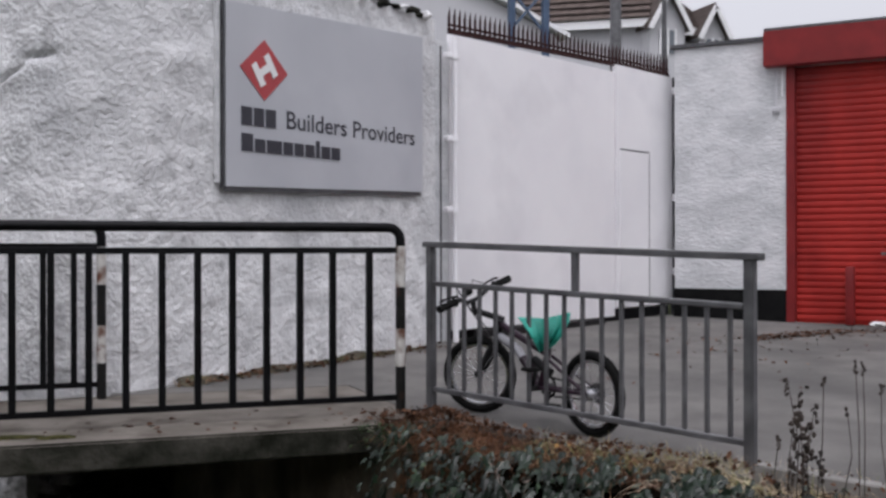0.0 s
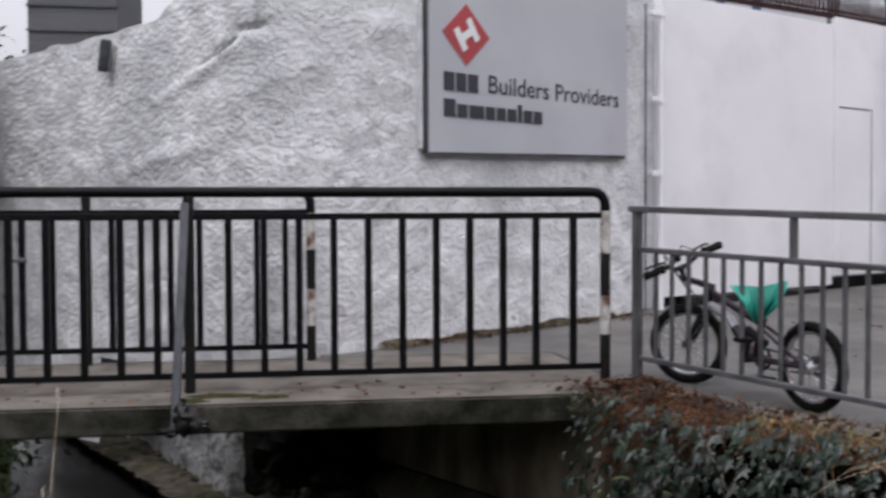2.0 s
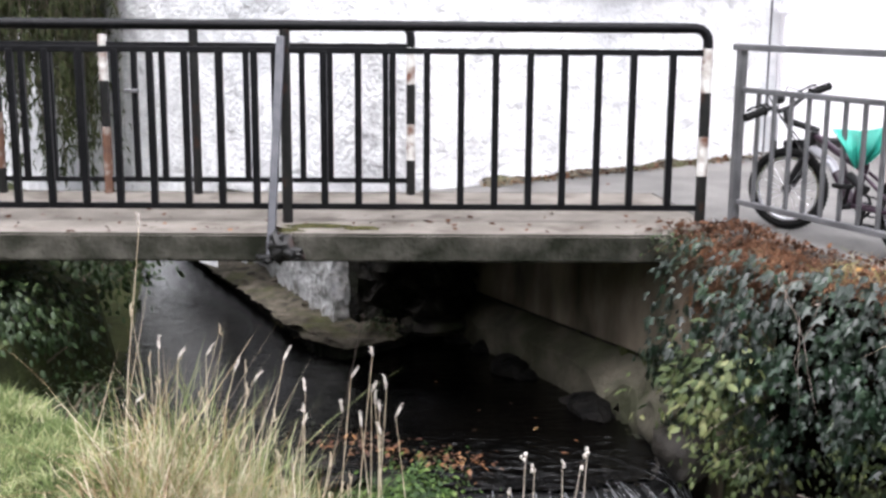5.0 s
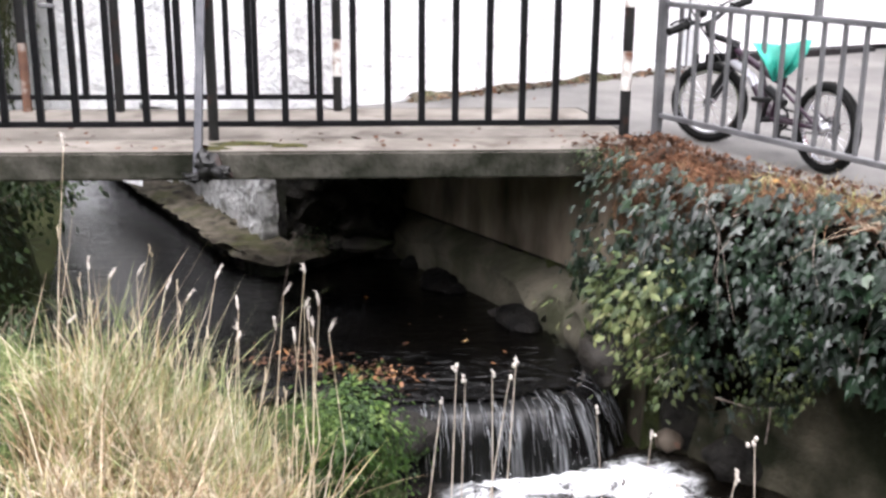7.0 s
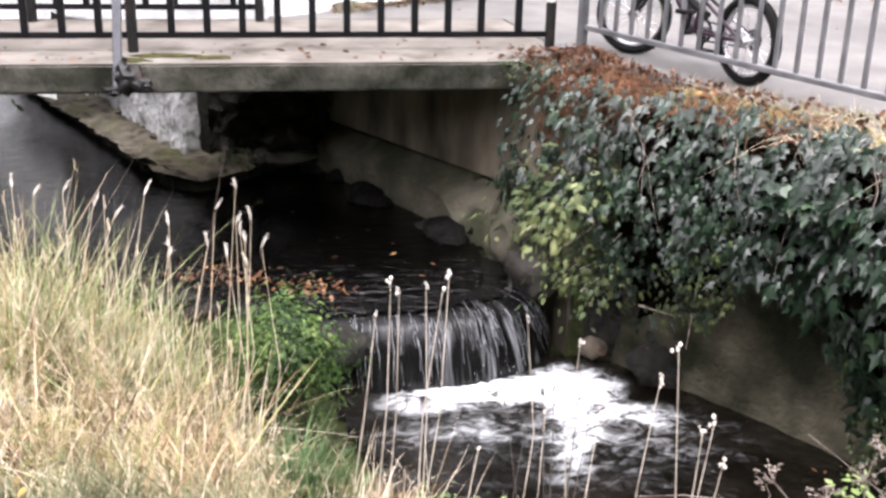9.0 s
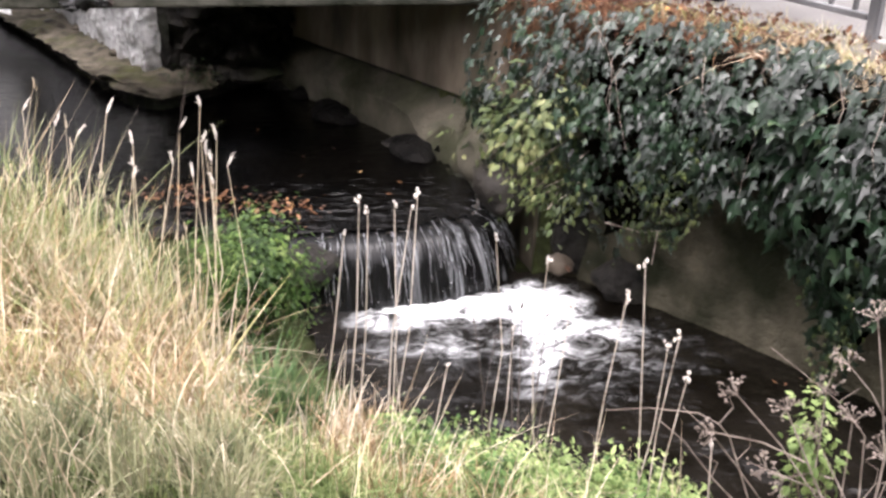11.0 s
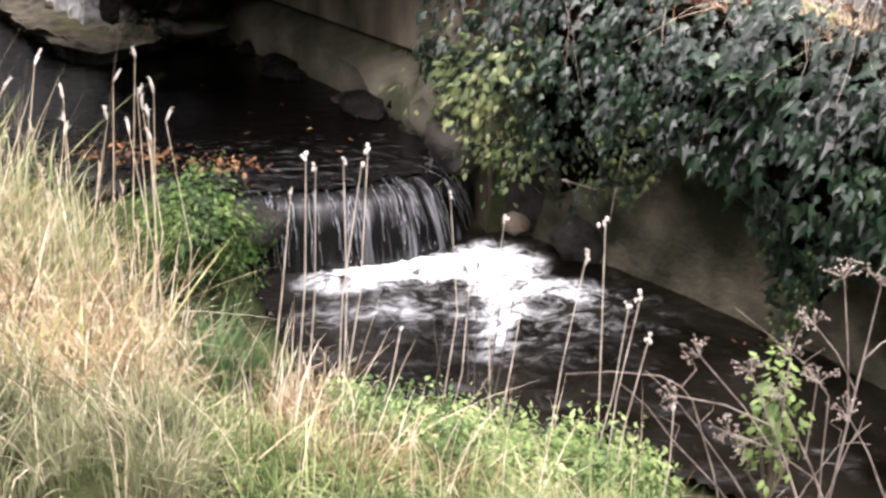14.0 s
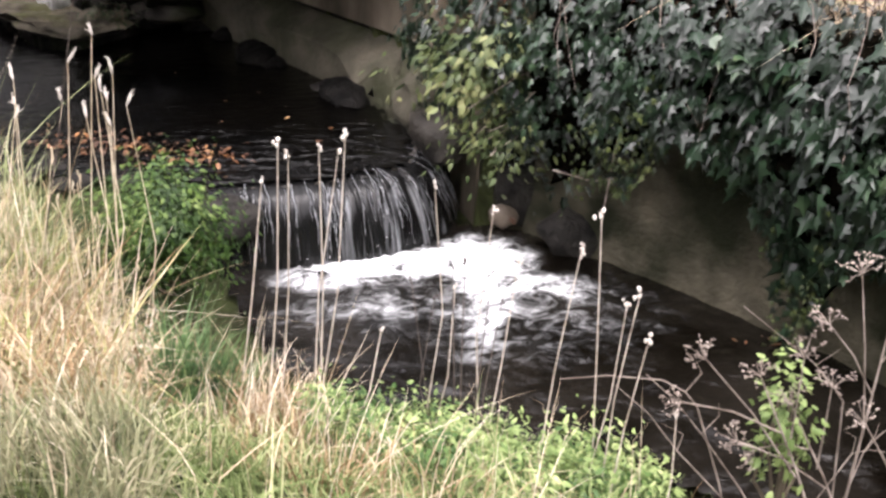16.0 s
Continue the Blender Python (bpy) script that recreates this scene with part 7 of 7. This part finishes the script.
for k in range(14):
    x, y = random.uniform(0.1, 1.1), random.uniform(5.0, 6.6)
    if x < 1.1 - (y - 5.0) * 0.4:
        w_.append((x, y, UPPER + 0.012))
w_ += [(1.69, 4.86, -1.40), (1.67, 4.84, -1.385), (1.70, 4.83, -1.39)] + [(2.44 + random.gauss(0, 0.06), 3.66 + random.gauss(0, 0.05), LOWER + 0.03) for k in range(9)]
w_ = np.array(w_)
tagged(leaf_mesh("wet_leaves", w_, rng.normal(size=w_.shape) * 0.15 + np.array([0, 0, 1]), rng.uniform(0.02, 0.06, len(w_)) * rng.uniform(0.4, 1, len(w_)), OVAL, M["wet_leaf"], bend=0.6), "wet orange leaves washed up in the shallows", "leaf litter", kind="stuff")

# ---------------------------------------------------------------- standing dead stalks


def stalk(top, foot, head, fat, mat, label, stem="dead_stem"):
    """A dead flower stalk with a tufted head."""
    th = thing("dead_stalk", foot, label, "stalk", "dead stalks by the pool")
    t, f = Vector(top), Vector(foot)
    mid = f.lerp(t, 0.55) + Vector((random.gauss(0, 0.030), random.gauss(0, 0.02), 0))
    bm = bmesh.new()
    tube(bm, [f, f.lerp(mid, 0.5), mid, mid.lerp(t, 0.6), t], [0.0026, 0.0023, 0.0020, 0.0017, 0.0013], 6)
    part("stem", bm, M[stem], th)
    bm = bmesh.new()
    for k in range(max(3, head)):
        c = t + Vector((random.gauss(0, fat * 0.85), random.gauss(0, fat * 0.6), -fat * 1.1 * k + random.gauss(0, fat * 0.4)))
        e = fat * random.uniform(0.45, 0.95)
        lump(bm, c, (e, e, e * 1.3), c.x * 31 + k, 0.7, 2)
    part("seed_head", bm, M[mat], th, "pale fluffy seed head")["kind"] = "stuff"
    return th


# tops set along sight lines so the stalks fit the camera's view
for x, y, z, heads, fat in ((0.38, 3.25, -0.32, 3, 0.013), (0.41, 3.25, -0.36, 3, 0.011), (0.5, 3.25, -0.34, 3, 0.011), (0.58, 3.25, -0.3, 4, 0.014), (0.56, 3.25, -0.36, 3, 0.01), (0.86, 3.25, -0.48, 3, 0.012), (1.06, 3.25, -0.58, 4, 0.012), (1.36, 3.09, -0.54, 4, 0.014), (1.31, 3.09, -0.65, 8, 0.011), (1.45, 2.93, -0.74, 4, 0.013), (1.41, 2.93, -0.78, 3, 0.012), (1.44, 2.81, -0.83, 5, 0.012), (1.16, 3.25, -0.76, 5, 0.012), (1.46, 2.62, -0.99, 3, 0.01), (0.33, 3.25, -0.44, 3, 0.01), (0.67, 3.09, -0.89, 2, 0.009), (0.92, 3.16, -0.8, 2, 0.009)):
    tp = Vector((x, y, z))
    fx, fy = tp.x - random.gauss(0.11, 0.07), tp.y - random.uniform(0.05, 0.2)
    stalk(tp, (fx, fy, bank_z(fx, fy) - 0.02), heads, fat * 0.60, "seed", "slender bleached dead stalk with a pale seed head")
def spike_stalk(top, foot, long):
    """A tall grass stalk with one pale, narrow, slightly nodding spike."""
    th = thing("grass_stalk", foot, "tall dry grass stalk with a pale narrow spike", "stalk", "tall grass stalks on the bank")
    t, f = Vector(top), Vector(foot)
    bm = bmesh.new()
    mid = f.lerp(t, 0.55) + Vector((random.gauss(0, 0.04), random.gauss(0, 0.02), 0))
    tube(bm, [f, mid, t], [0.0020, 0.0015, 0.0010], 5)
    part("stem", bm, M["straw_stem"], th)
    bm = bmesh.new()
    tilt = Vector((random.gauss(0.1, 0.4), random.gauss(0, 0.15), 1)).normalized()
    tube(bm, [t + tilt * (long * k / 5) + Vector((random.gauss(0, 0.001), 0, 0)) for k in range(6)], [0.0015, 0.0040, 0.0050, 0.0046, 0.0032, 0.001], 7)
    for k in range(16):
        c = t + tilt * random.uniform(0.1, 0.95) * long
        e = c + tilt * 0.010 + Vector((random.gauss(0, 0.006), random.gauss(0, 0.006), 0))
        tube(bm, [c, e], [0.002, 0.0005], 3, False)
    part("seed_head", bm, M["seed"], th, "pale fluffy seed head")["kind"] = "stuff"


# spike tops placed to fit the camera's view at a chosen depth
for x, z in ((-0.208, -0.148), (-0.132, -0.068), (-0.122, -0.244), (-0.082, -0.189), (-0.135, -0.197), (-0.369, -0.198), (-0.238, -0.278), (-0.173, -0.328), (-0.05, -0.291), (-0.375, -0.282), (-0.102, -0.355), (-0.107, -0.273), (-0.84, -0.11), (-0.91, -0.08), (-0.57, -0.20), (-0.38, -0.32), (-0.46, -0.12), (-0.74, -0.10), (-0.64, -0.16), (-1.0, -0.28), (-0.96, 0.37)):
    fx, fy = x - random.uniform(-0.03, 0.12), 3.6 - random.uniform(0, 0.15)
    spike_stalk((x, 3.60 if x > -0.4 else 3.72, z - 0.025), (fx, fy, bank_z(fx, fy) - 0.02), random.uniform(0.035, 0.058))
stalk((-0.156, 3.5, 0.08), (-0.42, 3.5, bank_z(-0.42, 3.5) - 0.02), 2, 0.004, "dock", "long thin dark stalk leaning over the stream", "dock")
for x, z in ((0.76, -0.73), (0.84, -0.80), (0.93, -0.68), (1.02, -0.73), (1.06, -0.84), (0.89, -0.70)):
    stalk((x, 3.1, z), (0.90 + (x - 0.9) * 0.3, 2.95, bank_z(0.9, 2.95) - 0.02), 3, 0.0055, "dock", "slender dark stalk with black seed heads by the pool", "dock")


def umbel_plant(foot, tops, label):
    """A dead hogweed: forked stem with ray umbels."""
    th = thing("dead_umbel", foot, label, "dead plant", "dead umbels by the pool")
    f = Vector(foot)
    for i, t in enumerate(tops):
        t = Vector(t)
        start = f if i == 0 else f.lerp(Vector(tops[0]), 0.35 + 0.12 * i)
        mid = start.lerp(t, 0.5) + Vector((0, 0, 0.02))
        bm = bmesh.new()
        tube(bm, [start, mid, t], [0.0045 if i == 0 else 0.0028, 0.0036 if i == 0 else 0.0024, 0.002], 6)
        st_ = part("stem", bm, M["umbel"], th)
        d0 = (t - mid).normalized()
        bm = bmesh.new()
        sx, sy = d0.orthogonal().normalized(), d0.cross(d0.orthogonal()).normalized()
        for k in range(11):
            a = 2 * math.pi * k / 11 + random.gauss(0, 0.2)
            rl = random.uniform(0.022, 0.052)
            e = t + d0 * random.uniform(0.015, 0.05) + (sx * math.cos(a) + sy * math.sin(a)) * rl + Vector((0, 0, random.gauss(0, 0.008)))
            tube(bm, [t, t.lerp(e, 0.5) + d0 * 0.006, e], 0.0011, 4, False)
            for m in range(random.randrange(2, 6)):
                c = e + Vector((random.gauss(0, 0.007), random.gauss(0, 0.007), random.gauss(0, 0.006)))
                tube(bm, [e, c], 0.0007, 3, False)
                s_ = random.uniform(0.0025, 0.0048)
                lump(bm, c, (s_, s_, s_ * 0.7), m, 0.4, 1)
        part("umbel", bm, M["umbel"], st_, "dark dry umbel")


umbel_plant((1.98, 2.45, -1.42), [(2.03, 2.52, -0.55), (1.88, 2.5, -0.50), (1.80, 2.48, -0.64), (2.12, 2.5, -0.72)], "brown dead hogweed stalk with forked umbels")
umbel_plant((1.90, 2.38, -1.42), [(1.63, 2.5, -0.80), (1.48, 2.55, -0.76), (1.72, 2.45, -0.72), (1.40, 2.5, -0.86)], "leaning dead hogweed stalk with open umbels")
umbel_plant((2.02, 2.40, -1.45), [(1.76, 2.52, -0.92), (1.60, 2.50, -1.02), (1.84, 2.46, -0.84), (1.70, 2.55, -1.10)], "twiggy dead hogweed stalk with broken umbels")
umbel_plant((2.10, 2.35, -1.48), [(2.16, 2.4, -1.02), (1.95, 2.42, -0.95), (2.20, 2.45, -1.1)], "short dead hogweed stalk with dry umbels")
def bare_stem(pts, r):
    """A leafless dead stem, kinked at its joints, with a short side twig."""
    th = thing("bare_stalk", pts[0], "thin bare dead stalk arching beside the pool", "stalk", "bare stems by the pool")
    q = [Vector(p) for p in pts]
    full = [q[0]]
    for a, b in zip(q, q[1:]):
        full += [a.lerp(b, 0.5) + Vector((random.gauss(0, 0.008), random.gauss(0, 0.008), 0.012)), b]
    bm = bmesh.new()
    tube(bm, full, [r * (1 - 0.6 * k / (len(full) - 1)) for k in range(len(full))], 6)
    part("stem", bm, M["umbel"], th)
    bm = bmesh.new()
    c = full[len(full) // 2]
    tube(bm, [c, c + Vector((random.gauss(0, 0.03), 0.01, 0.05)), c + Vector((random.gauss(0, 0.05), 0.02, 0.09))], [r * 0.6, r * 0.45, r * 0.2], 5)
    part("side_twig", bm, M["umbel"], th)


for pts, r in (([(1.66, 2.50, -1.45), (1.48, 2.55, -0.92), (1.37, 2.57, -0.83), (1.07, 2.60, -0.81)], 0.0026),
               ([(1.80, 2.48, -1.45), (1.51, 2.55, -1.02), (1.32, 2.58, -0.81)], 0.0024),
               ([(1.93, 2.45, -1.45), (2.06, 2.52, -1.14), (2.15, 2.55, -1.09)], 0.0024),
               ([(1.76, 2.50, -1.45), (1.44, 2.55, -1.07), (1.24, 2.60, -0.85)], 0.0022),
               ([(1.97, 2.46, -1.45), (1.94, 2.52, -0.94), (1.83, 2.55, -0.81), (1.60, 2.60, -0.63)], 0.0028),
               ([(1.84, 2.48, -1.45), (2.02, 2.52, -1.14), (2.17, 2.55, -1.18)], 0.0022)):
    bare_stem(pts, r)
# weeds at the end of the guard rail
for x, z, heads, fat in ((2.40, 0.46, 9, 0.007), (2.45, 0.40, 14, 0.012), (2.50, 0.28, 12, 0.012), (2.72, 0.52, 8, 0.006), (2.76, 0.51, 8, 0.006), (2.57, 0.46, 4, 0.008), (2.68, 0.34, 5, 0.007), (2.85, 0.42, 6, 0.006), (2.43, 0.30, 12, 0.010), (2.48, 0.20, 12, 0.011), (2.53, 0.36, 9, 0.008), (2.42, 0.16, 10, 0.010), (2.55, 0.16, 10, 0.010), (2.36, 0.24, 8, 0.007)):
    stalk((x, 3.4, z), (x + random.uniform(-0.03, 0.08), 3.42, -0.1), heads, fat, "dock", "dark dry dock stalk beside the kerb", "dock")

# ---------------------------------------------------------------- willow and far things


def hanging_tree(name, at, top, spread, n_strand, label):
    th = thing(name, at, label, "tree")
    bm = bmesh.new()
    b = Vector(at)
    t = Vector((at[0] - 0.2, at[1] + 0.1, top))
    tube(bm, [b, b.lerp(t, 0.3) + Vector((0.12, 0, 0)), b.lerp(t, 0.65), t], [0.24, 0.2, 0.15, 0.08], 12)
    part("trunk", bm, M["bark"], th)
    ends = []
    for k in range(10):
        a = 2 * math.pi * k / 10
        e = Vector((at[0] + spread * math.cos(a) * 0.8, at[1] + spread * math.sin(a) * 0.8, top - 0.3 + random.uniform(-0.3, 0.4)))
        s = b.lerp(t, random.uniform(0.6, 0.95))
        bm = bmesh.new()
        tube(bm, [s, s.lerp(e, 0.5) + Vector((0, 0, 0.35)), e], [0.06, 0.04, 0.015], 7)
        part("limb", bm, M["bark"], th)
        ends.append((s, e))
    at_, n_, d_, s_ = [], [], [], []
    bm = bmesh.new()
    for k in range(n_strand):
        if k % 5 < 3:
            s, e = random.choice(ends)
            k0 = random.uniform(0.2, 1.1)
            o = s.lerp(e, k0) + Vector((random.gauss(0, 0.25), random.gauss(0, 0.25), 0.3 * math.sin(k0 * 3)))
            ln = random.uniform(1.0, 2.1)
        else:
            # the outer skirt, which hangs lowest
            a = random.uniform(-2.6, 0.6)
            o = Vector((at[0] + spread * math.cos(a) + random.gauss(0, 0.10), at[1] + spread * math.sin(a) + random.gauss(0, 0.10), top - 0.4 + random.uniform(-0.5, 0.5)))
            ln = random.uniform(1.3, 2.5)
        sway = Vector((random.gauss(0, 0.06), random.gauss(0, 0.06), 0))
        tube(bm, [o, o + Vector((0, 0, -ln * 0.5)) + sway * 0.5, o + Vector((0, 0, -ln)) + sway], [0.004, 0.003, 0.001], 3, False)
        for m in range(int(ln * 30)):
            f = random.random()
            q = o + Vector((0, 0, -ln * f)) + sway * f
            at_.append(tuple(q + Vector((random.gauss(0, 0.02), random.gauss(0, 0.02), 0))))
            n_.append((random.gauss(0, 1), random.gauss(0, 1), random.gauss(0, 0.4)))
            d_.append((random.gauss(0, 0.35), random.gauss(0, 0.35), -1))
            s_.append(random.uniform(0.06, 0.12))
    part("twig_mass", bm, M["bark"], th)
    leaf_mesh("foliage", np.array(at_), np.array(n_), np.array(s_), SLIM, M["willow_leaf"], th, 0.2, unit(np.array(d_)))


hanging_tree("willow_tree", (-4.72, 9.7, -0.6), 2.95, 1.60, 2300, "weeping tree with long drooping green strands beside the wall")


def far_tree(at, height, r, seed, label):
    q = np.random.default_rng(seed)
    th = thing("far_tree", at, label, "tree", "trees behind the wall")
    bm = bmesh.new()
    b = Vector(at)
    tube(bm, [b, b + Vector((0.1, 0, height * 0.4)), b + Vector((0, 0.1, height * 0.8))], [0.22, 0.16, 0.05], 8)
    for k in range(7):
        a = k * 0.9
        tube(bm, [b + Vector((0, 0, height * (0.35 + 0.05 * k))), b + Vector((math.cos(a) * r * 0.7, math.sin(a) * r * 0.7, height * (0.5 + 0.06 * k)))], [0.08, 0.02], 6)
    part("trunk", bm, M["bark"], th)
    m = 1600
    c = q.normal(size=(24, 3)) * np.array([r * 0.5, r * 0.5, height * 0.16]) + np.array([at[0], at[1], at[2] + height * 0.72])
    p = c[q.integers(0, 24, m)] + q.normal(size=(m, 3)) * r * 0.17
    leaf_mesh("crown", p, q.normal(size=(m, 3)) + np.array([0, 0, 0.5]), q.uniform(0.10, 0.2, m), OVAL, M["far_leaf"], th)


far_tree((-6.5, 22, -0.2), 5.0, 1.6, 1, "distant bare-topped tree behind the wall")
far_tree((-10, 26, -0.2), 6.5, 2.4, 2, "distant tree behind the wall")


def block(name, poly, z0, z1, mat, parent, label=""):
    bm = bmesh.new()
    prism(bm, poly, z0, z1)
    return part(name, bm, mat, parent, label, smooth=False)


tower = thing("grey_building", (-3.3, 17, 0), "plain grey clad building behind the white wall", "building")
block("wall", [(-3.89, 16.2), (-2.64, 16.2), (-2.64, 19), (-3.89, 19)], -0.2, 6.0, M["grey_clad"], tower)
for k in range(9):
    block("cladding_rail", [(-3.91, 16.17), (-2.62, 16.17), (-2.62, 16.20), (-3.91, 16.20)], 2.6 + k * 0.36, 2.63 + k * 0.36, M["coping"], tower)
block("roof", [(-3.99, 16.1), (-2.54, 16.1), (-2.54, 19.1), (-3.99, 19.1)], 6.0, 6.15, M["coping"], tower)
bm = bmesh.new()
box(bm, (-1.585, 8.60, 2.22), (0.075, 0.10, 0.25), Euler((0.2, 0.14, 0)).to_matrix(), 0.01)
tagged(part("wall_bracket", bm, M["brace"]), "dark metal bracket hooked over the wall top", "bracket")

shed = thing("white_shed", (6, 18.5, 0), "white gabled shed behind the gates", "building")
bm = bmesh.new()
vs = [bm.verts.new(q) for q in ((1.5, 18, 0), (8.3, 18, 0), (8.3, 18, 4.98), (4.9, 18, 6.5), (1.5, 18, 5.0), (1.5, 24, 0), (8.3, 24, 0), (8.3, 24, 4.98), (4.9, 24, 6.5), (1.5, 24, 5.0))]
for f in ((0, 1, 2, 3, 4), (9, 8, 7, 6, 5), (0, 5, 6, 1), (1, 6, 7, 2), (4, 9, 5, 0)):
    bm.faces.new([vs[i] for i in f])
part("wall", bm, M["house_wall"], shed, smooth=False)
for xa, za, xb, zb in ((4.9, 6.53, 8.5, 4.92), (4.9, 6.53, 1.3, 4.94)):
    bm = bmesh.new()
    vs = [bm.verts.new(q) for q in ((xa, 17.8, za), (xb, 17.8, zb), (xb, 24.2, zb), (xa, 24.2, za), (xa, 17.8, za + 0.08), (xb, 17.8, zb + 0.08), (xb, 24.2, zb + 0.08), (xa, 24.2, za + 0.08))]
    for f in ((0, 1, 2, 3), (4, 5, 6, 7), (0, 1, 5, 4), (1, 2, 6, 5), (2, 3, 7, 6), (3, 0, 4, 7)):
        bm.faces.new([vs[i] for i in f])
    part("roof", bm, M["trim_white"], shed, smooth=False)

gantry = thing("steel_gantry", (6.0, 14, 0.1), "blue painted steel frame standing in the yard", "steel frame")
for x in (5.71, 6.24):
    bm = bmesh.new()
    bar(bm, (x, 14, 0.1), (x, 14, 5.6), 0.09, 0.09, (0, 1, 0))
    part("upright", bm, M["blue_steel"], gantry)
for a, b in (((5.71, 14, 4.15), (6.24, 14, 4.75)), ((5.71, 14, 4.7), (6.24, 14, 4.1)), ((5.71, 14, 5.3), (6.24, 14, 5.3))):
    bm = bmesh.new()
    bar(bm, a, b, 0.035, 0.035)
    part("cross_brace", bm, M["blue_steel"], gantry)
for x, y, z, r, nm, mt in ((10.63, 20, 7.2, 0.12, "pale grey post rising behind the gates", "galv"), (13.9, 23.5, 8.5, 0.06, "thin dark pole rising behind the gates", "coping")):
    bm = bmesh.new()
    tube(bm, [(x, y, 0), (x, y, z)], r, 10)
    tagged(part("pole", bm, M[mt]), nm, "pole")


def gable_house(x0, x1, y0, y1, eave, ridge, label, front_gable=(), rot=0.0):
    """A house with its ridge along x, and small gables on its front."""
    hs = thing("house", ((x0 + x1) / 2, y0, 0), label, "house", "houses behind the yard")
    ym = (y0 + y1) / 2
    block("wall", [(x0, y0), (x1, y0), (x1, y1), (x0, y1)], 0, eave, M["house_wall"], hs)

    def plane(name, q, th, mat, parent, lab=""):
        bm = bmesh.new()
        lo = [bm.verts.new(v) for v in q]
        hi = [bm.verts.new((v[0], v[1], v[2] + th)) for v in q]
        bm.faces.new(lo[::-1])
        bm.faces.new(hi)
        for i in range(len(q)):
            bm.faces.new((lo[i], lo[(i + 1) % len(q)], hi[(i + 1) % len(q)], hi[i]))
        return part(name, bm, mat, parent, lab, smooth=False)

    o = 0.3
    rf = plane("roof", [(x0 - o, y0 - o, eave), (x1 + o, y0 - o, eave), (x1 + o, ym, ridge), (x0 - o, ym, ridge)], 0.12, M["roof_tile"], hs, "brown tiled roof")
    plane("roof", [(x0 - o, ym, ridge), (x1 + o, ym, ridge), (x1 + o, y1 + o, eave), (x0 - o, y1 + o, eave)], 0.12, M["roof_tile"], hs)
    rows_n = 16
    for k in range(rows_n):
        f = k / rows_n
        y, z = y0 - o + (ym - y0 + o) * f, eave + (ridge - eave) * f + 0.125
        bm = bmesh.new()
        bar(bm, (x0 - o, y, z), (x1 + o, y, z + 0.0), 0.20, 0.035)
        part("tile_course", bm, M["roof_tile"], rf)
    block("fascia", [(x0 - o, y0 - o - 0.05), (x1 + o, y0 - o - 0.05), (x1 + o, y0 - o), (x0 - o, y0 - o)], eave - 0.14, eave + 0.08, M["trim_white"], hs, "white fascia board")
    pivot = Matrix.Translation((x1, y0, 0))
    hs.matrix_basis = pivot @ Matrix.Rotation(radians(rot), 4, "Z") @ pivot.inverted() @ hs.matrix_basis
    for gx0, gx1, gz0, gz1, gy in front_gable:
        gm = (gx0 + gx1) / 2
        bm = bmesh.new()
        v = [bm.verts.new(q) for q in ((gx0, gy, 0), (gx1, gy, 0), (gx1, gy, gz0), (gm, gy, gz1), (gx0, gy, gz0), (gx0, y0, 0), (gx1, y0, 0), (gx1, y0, gz0), (gm, gy + 1.5, gz1), (gx0, y0, gz0))]
        for f in ((0, 1, 2, 3, 4), (1, 6, 7, 2), (0, 4, 9, 5)):
            bm.faces.new([v[i] for i in f])
        gb = part("gable", bm, M["house_wall"], hs, smooth=False)
        for sx in (gx0, gx1):
            e = 0.10 if sx == gx1 else -0.10
            sl = (gz1 - gz0) / abs(gm - sx)
            zz = gz0 - 0.10 * sl
            plane("gable_roof", [(sx + e, gy - 0.2, zz + 0.05), (gm, gy - 0.2, gz1 + 0.05), (gm, gy + 1.6, gz1 + 0.05), (sx + e, gy + 1.6, zz + 0.05)], 0.10, M["roof_tile"], gb)
            bm = bmesh.new()
            bar(bm, (sx + e, gy - 0.23, zz + 0.02), (gm, gy - 0.23, gz1 + 0.03), 0.05, 0.13)
            part("bargeboard", bm, M["trim_white"], gb, "white bargeboard")
        w = block("window", [(gm - 0.24, gy - 0.03), (gm + 0.24, gy - 0.03), (gm + 0.24, gy + 0.02), (gm - 0.24, gy + 0.02)], gz0 - 0.75, gz0 - 0.12, M["glass"], gb, "white framed window")
        for wx in (gm - 0.24, gm, gm + 0.24):
            block("frame_bar", [(wx - 0.03, gy - 0.06), (wx + 0.03, gy - 0.06), (wx + 0.03, gy - 0.03), (wx - 0.03, gy - 0.03)], gz0 - 0.8, gz0 - 0.08, M["trim_white"], gb)
    return hs


gable_house(8.0, 14.6, 25.75, 33, 7.22, 10.9, "pale rendered house with brown tiled roof and white gable", [(14.52, 15.62, 7.10, 8.05, 25.3)], -34)
gable_house(15.66, 16.4, 26.0, 29.0, 7.12, 8.3, "pale rendered house with white bargeboards behind the yard", [(16.2, 17.04, 6.98, 7.72, 25.5)])
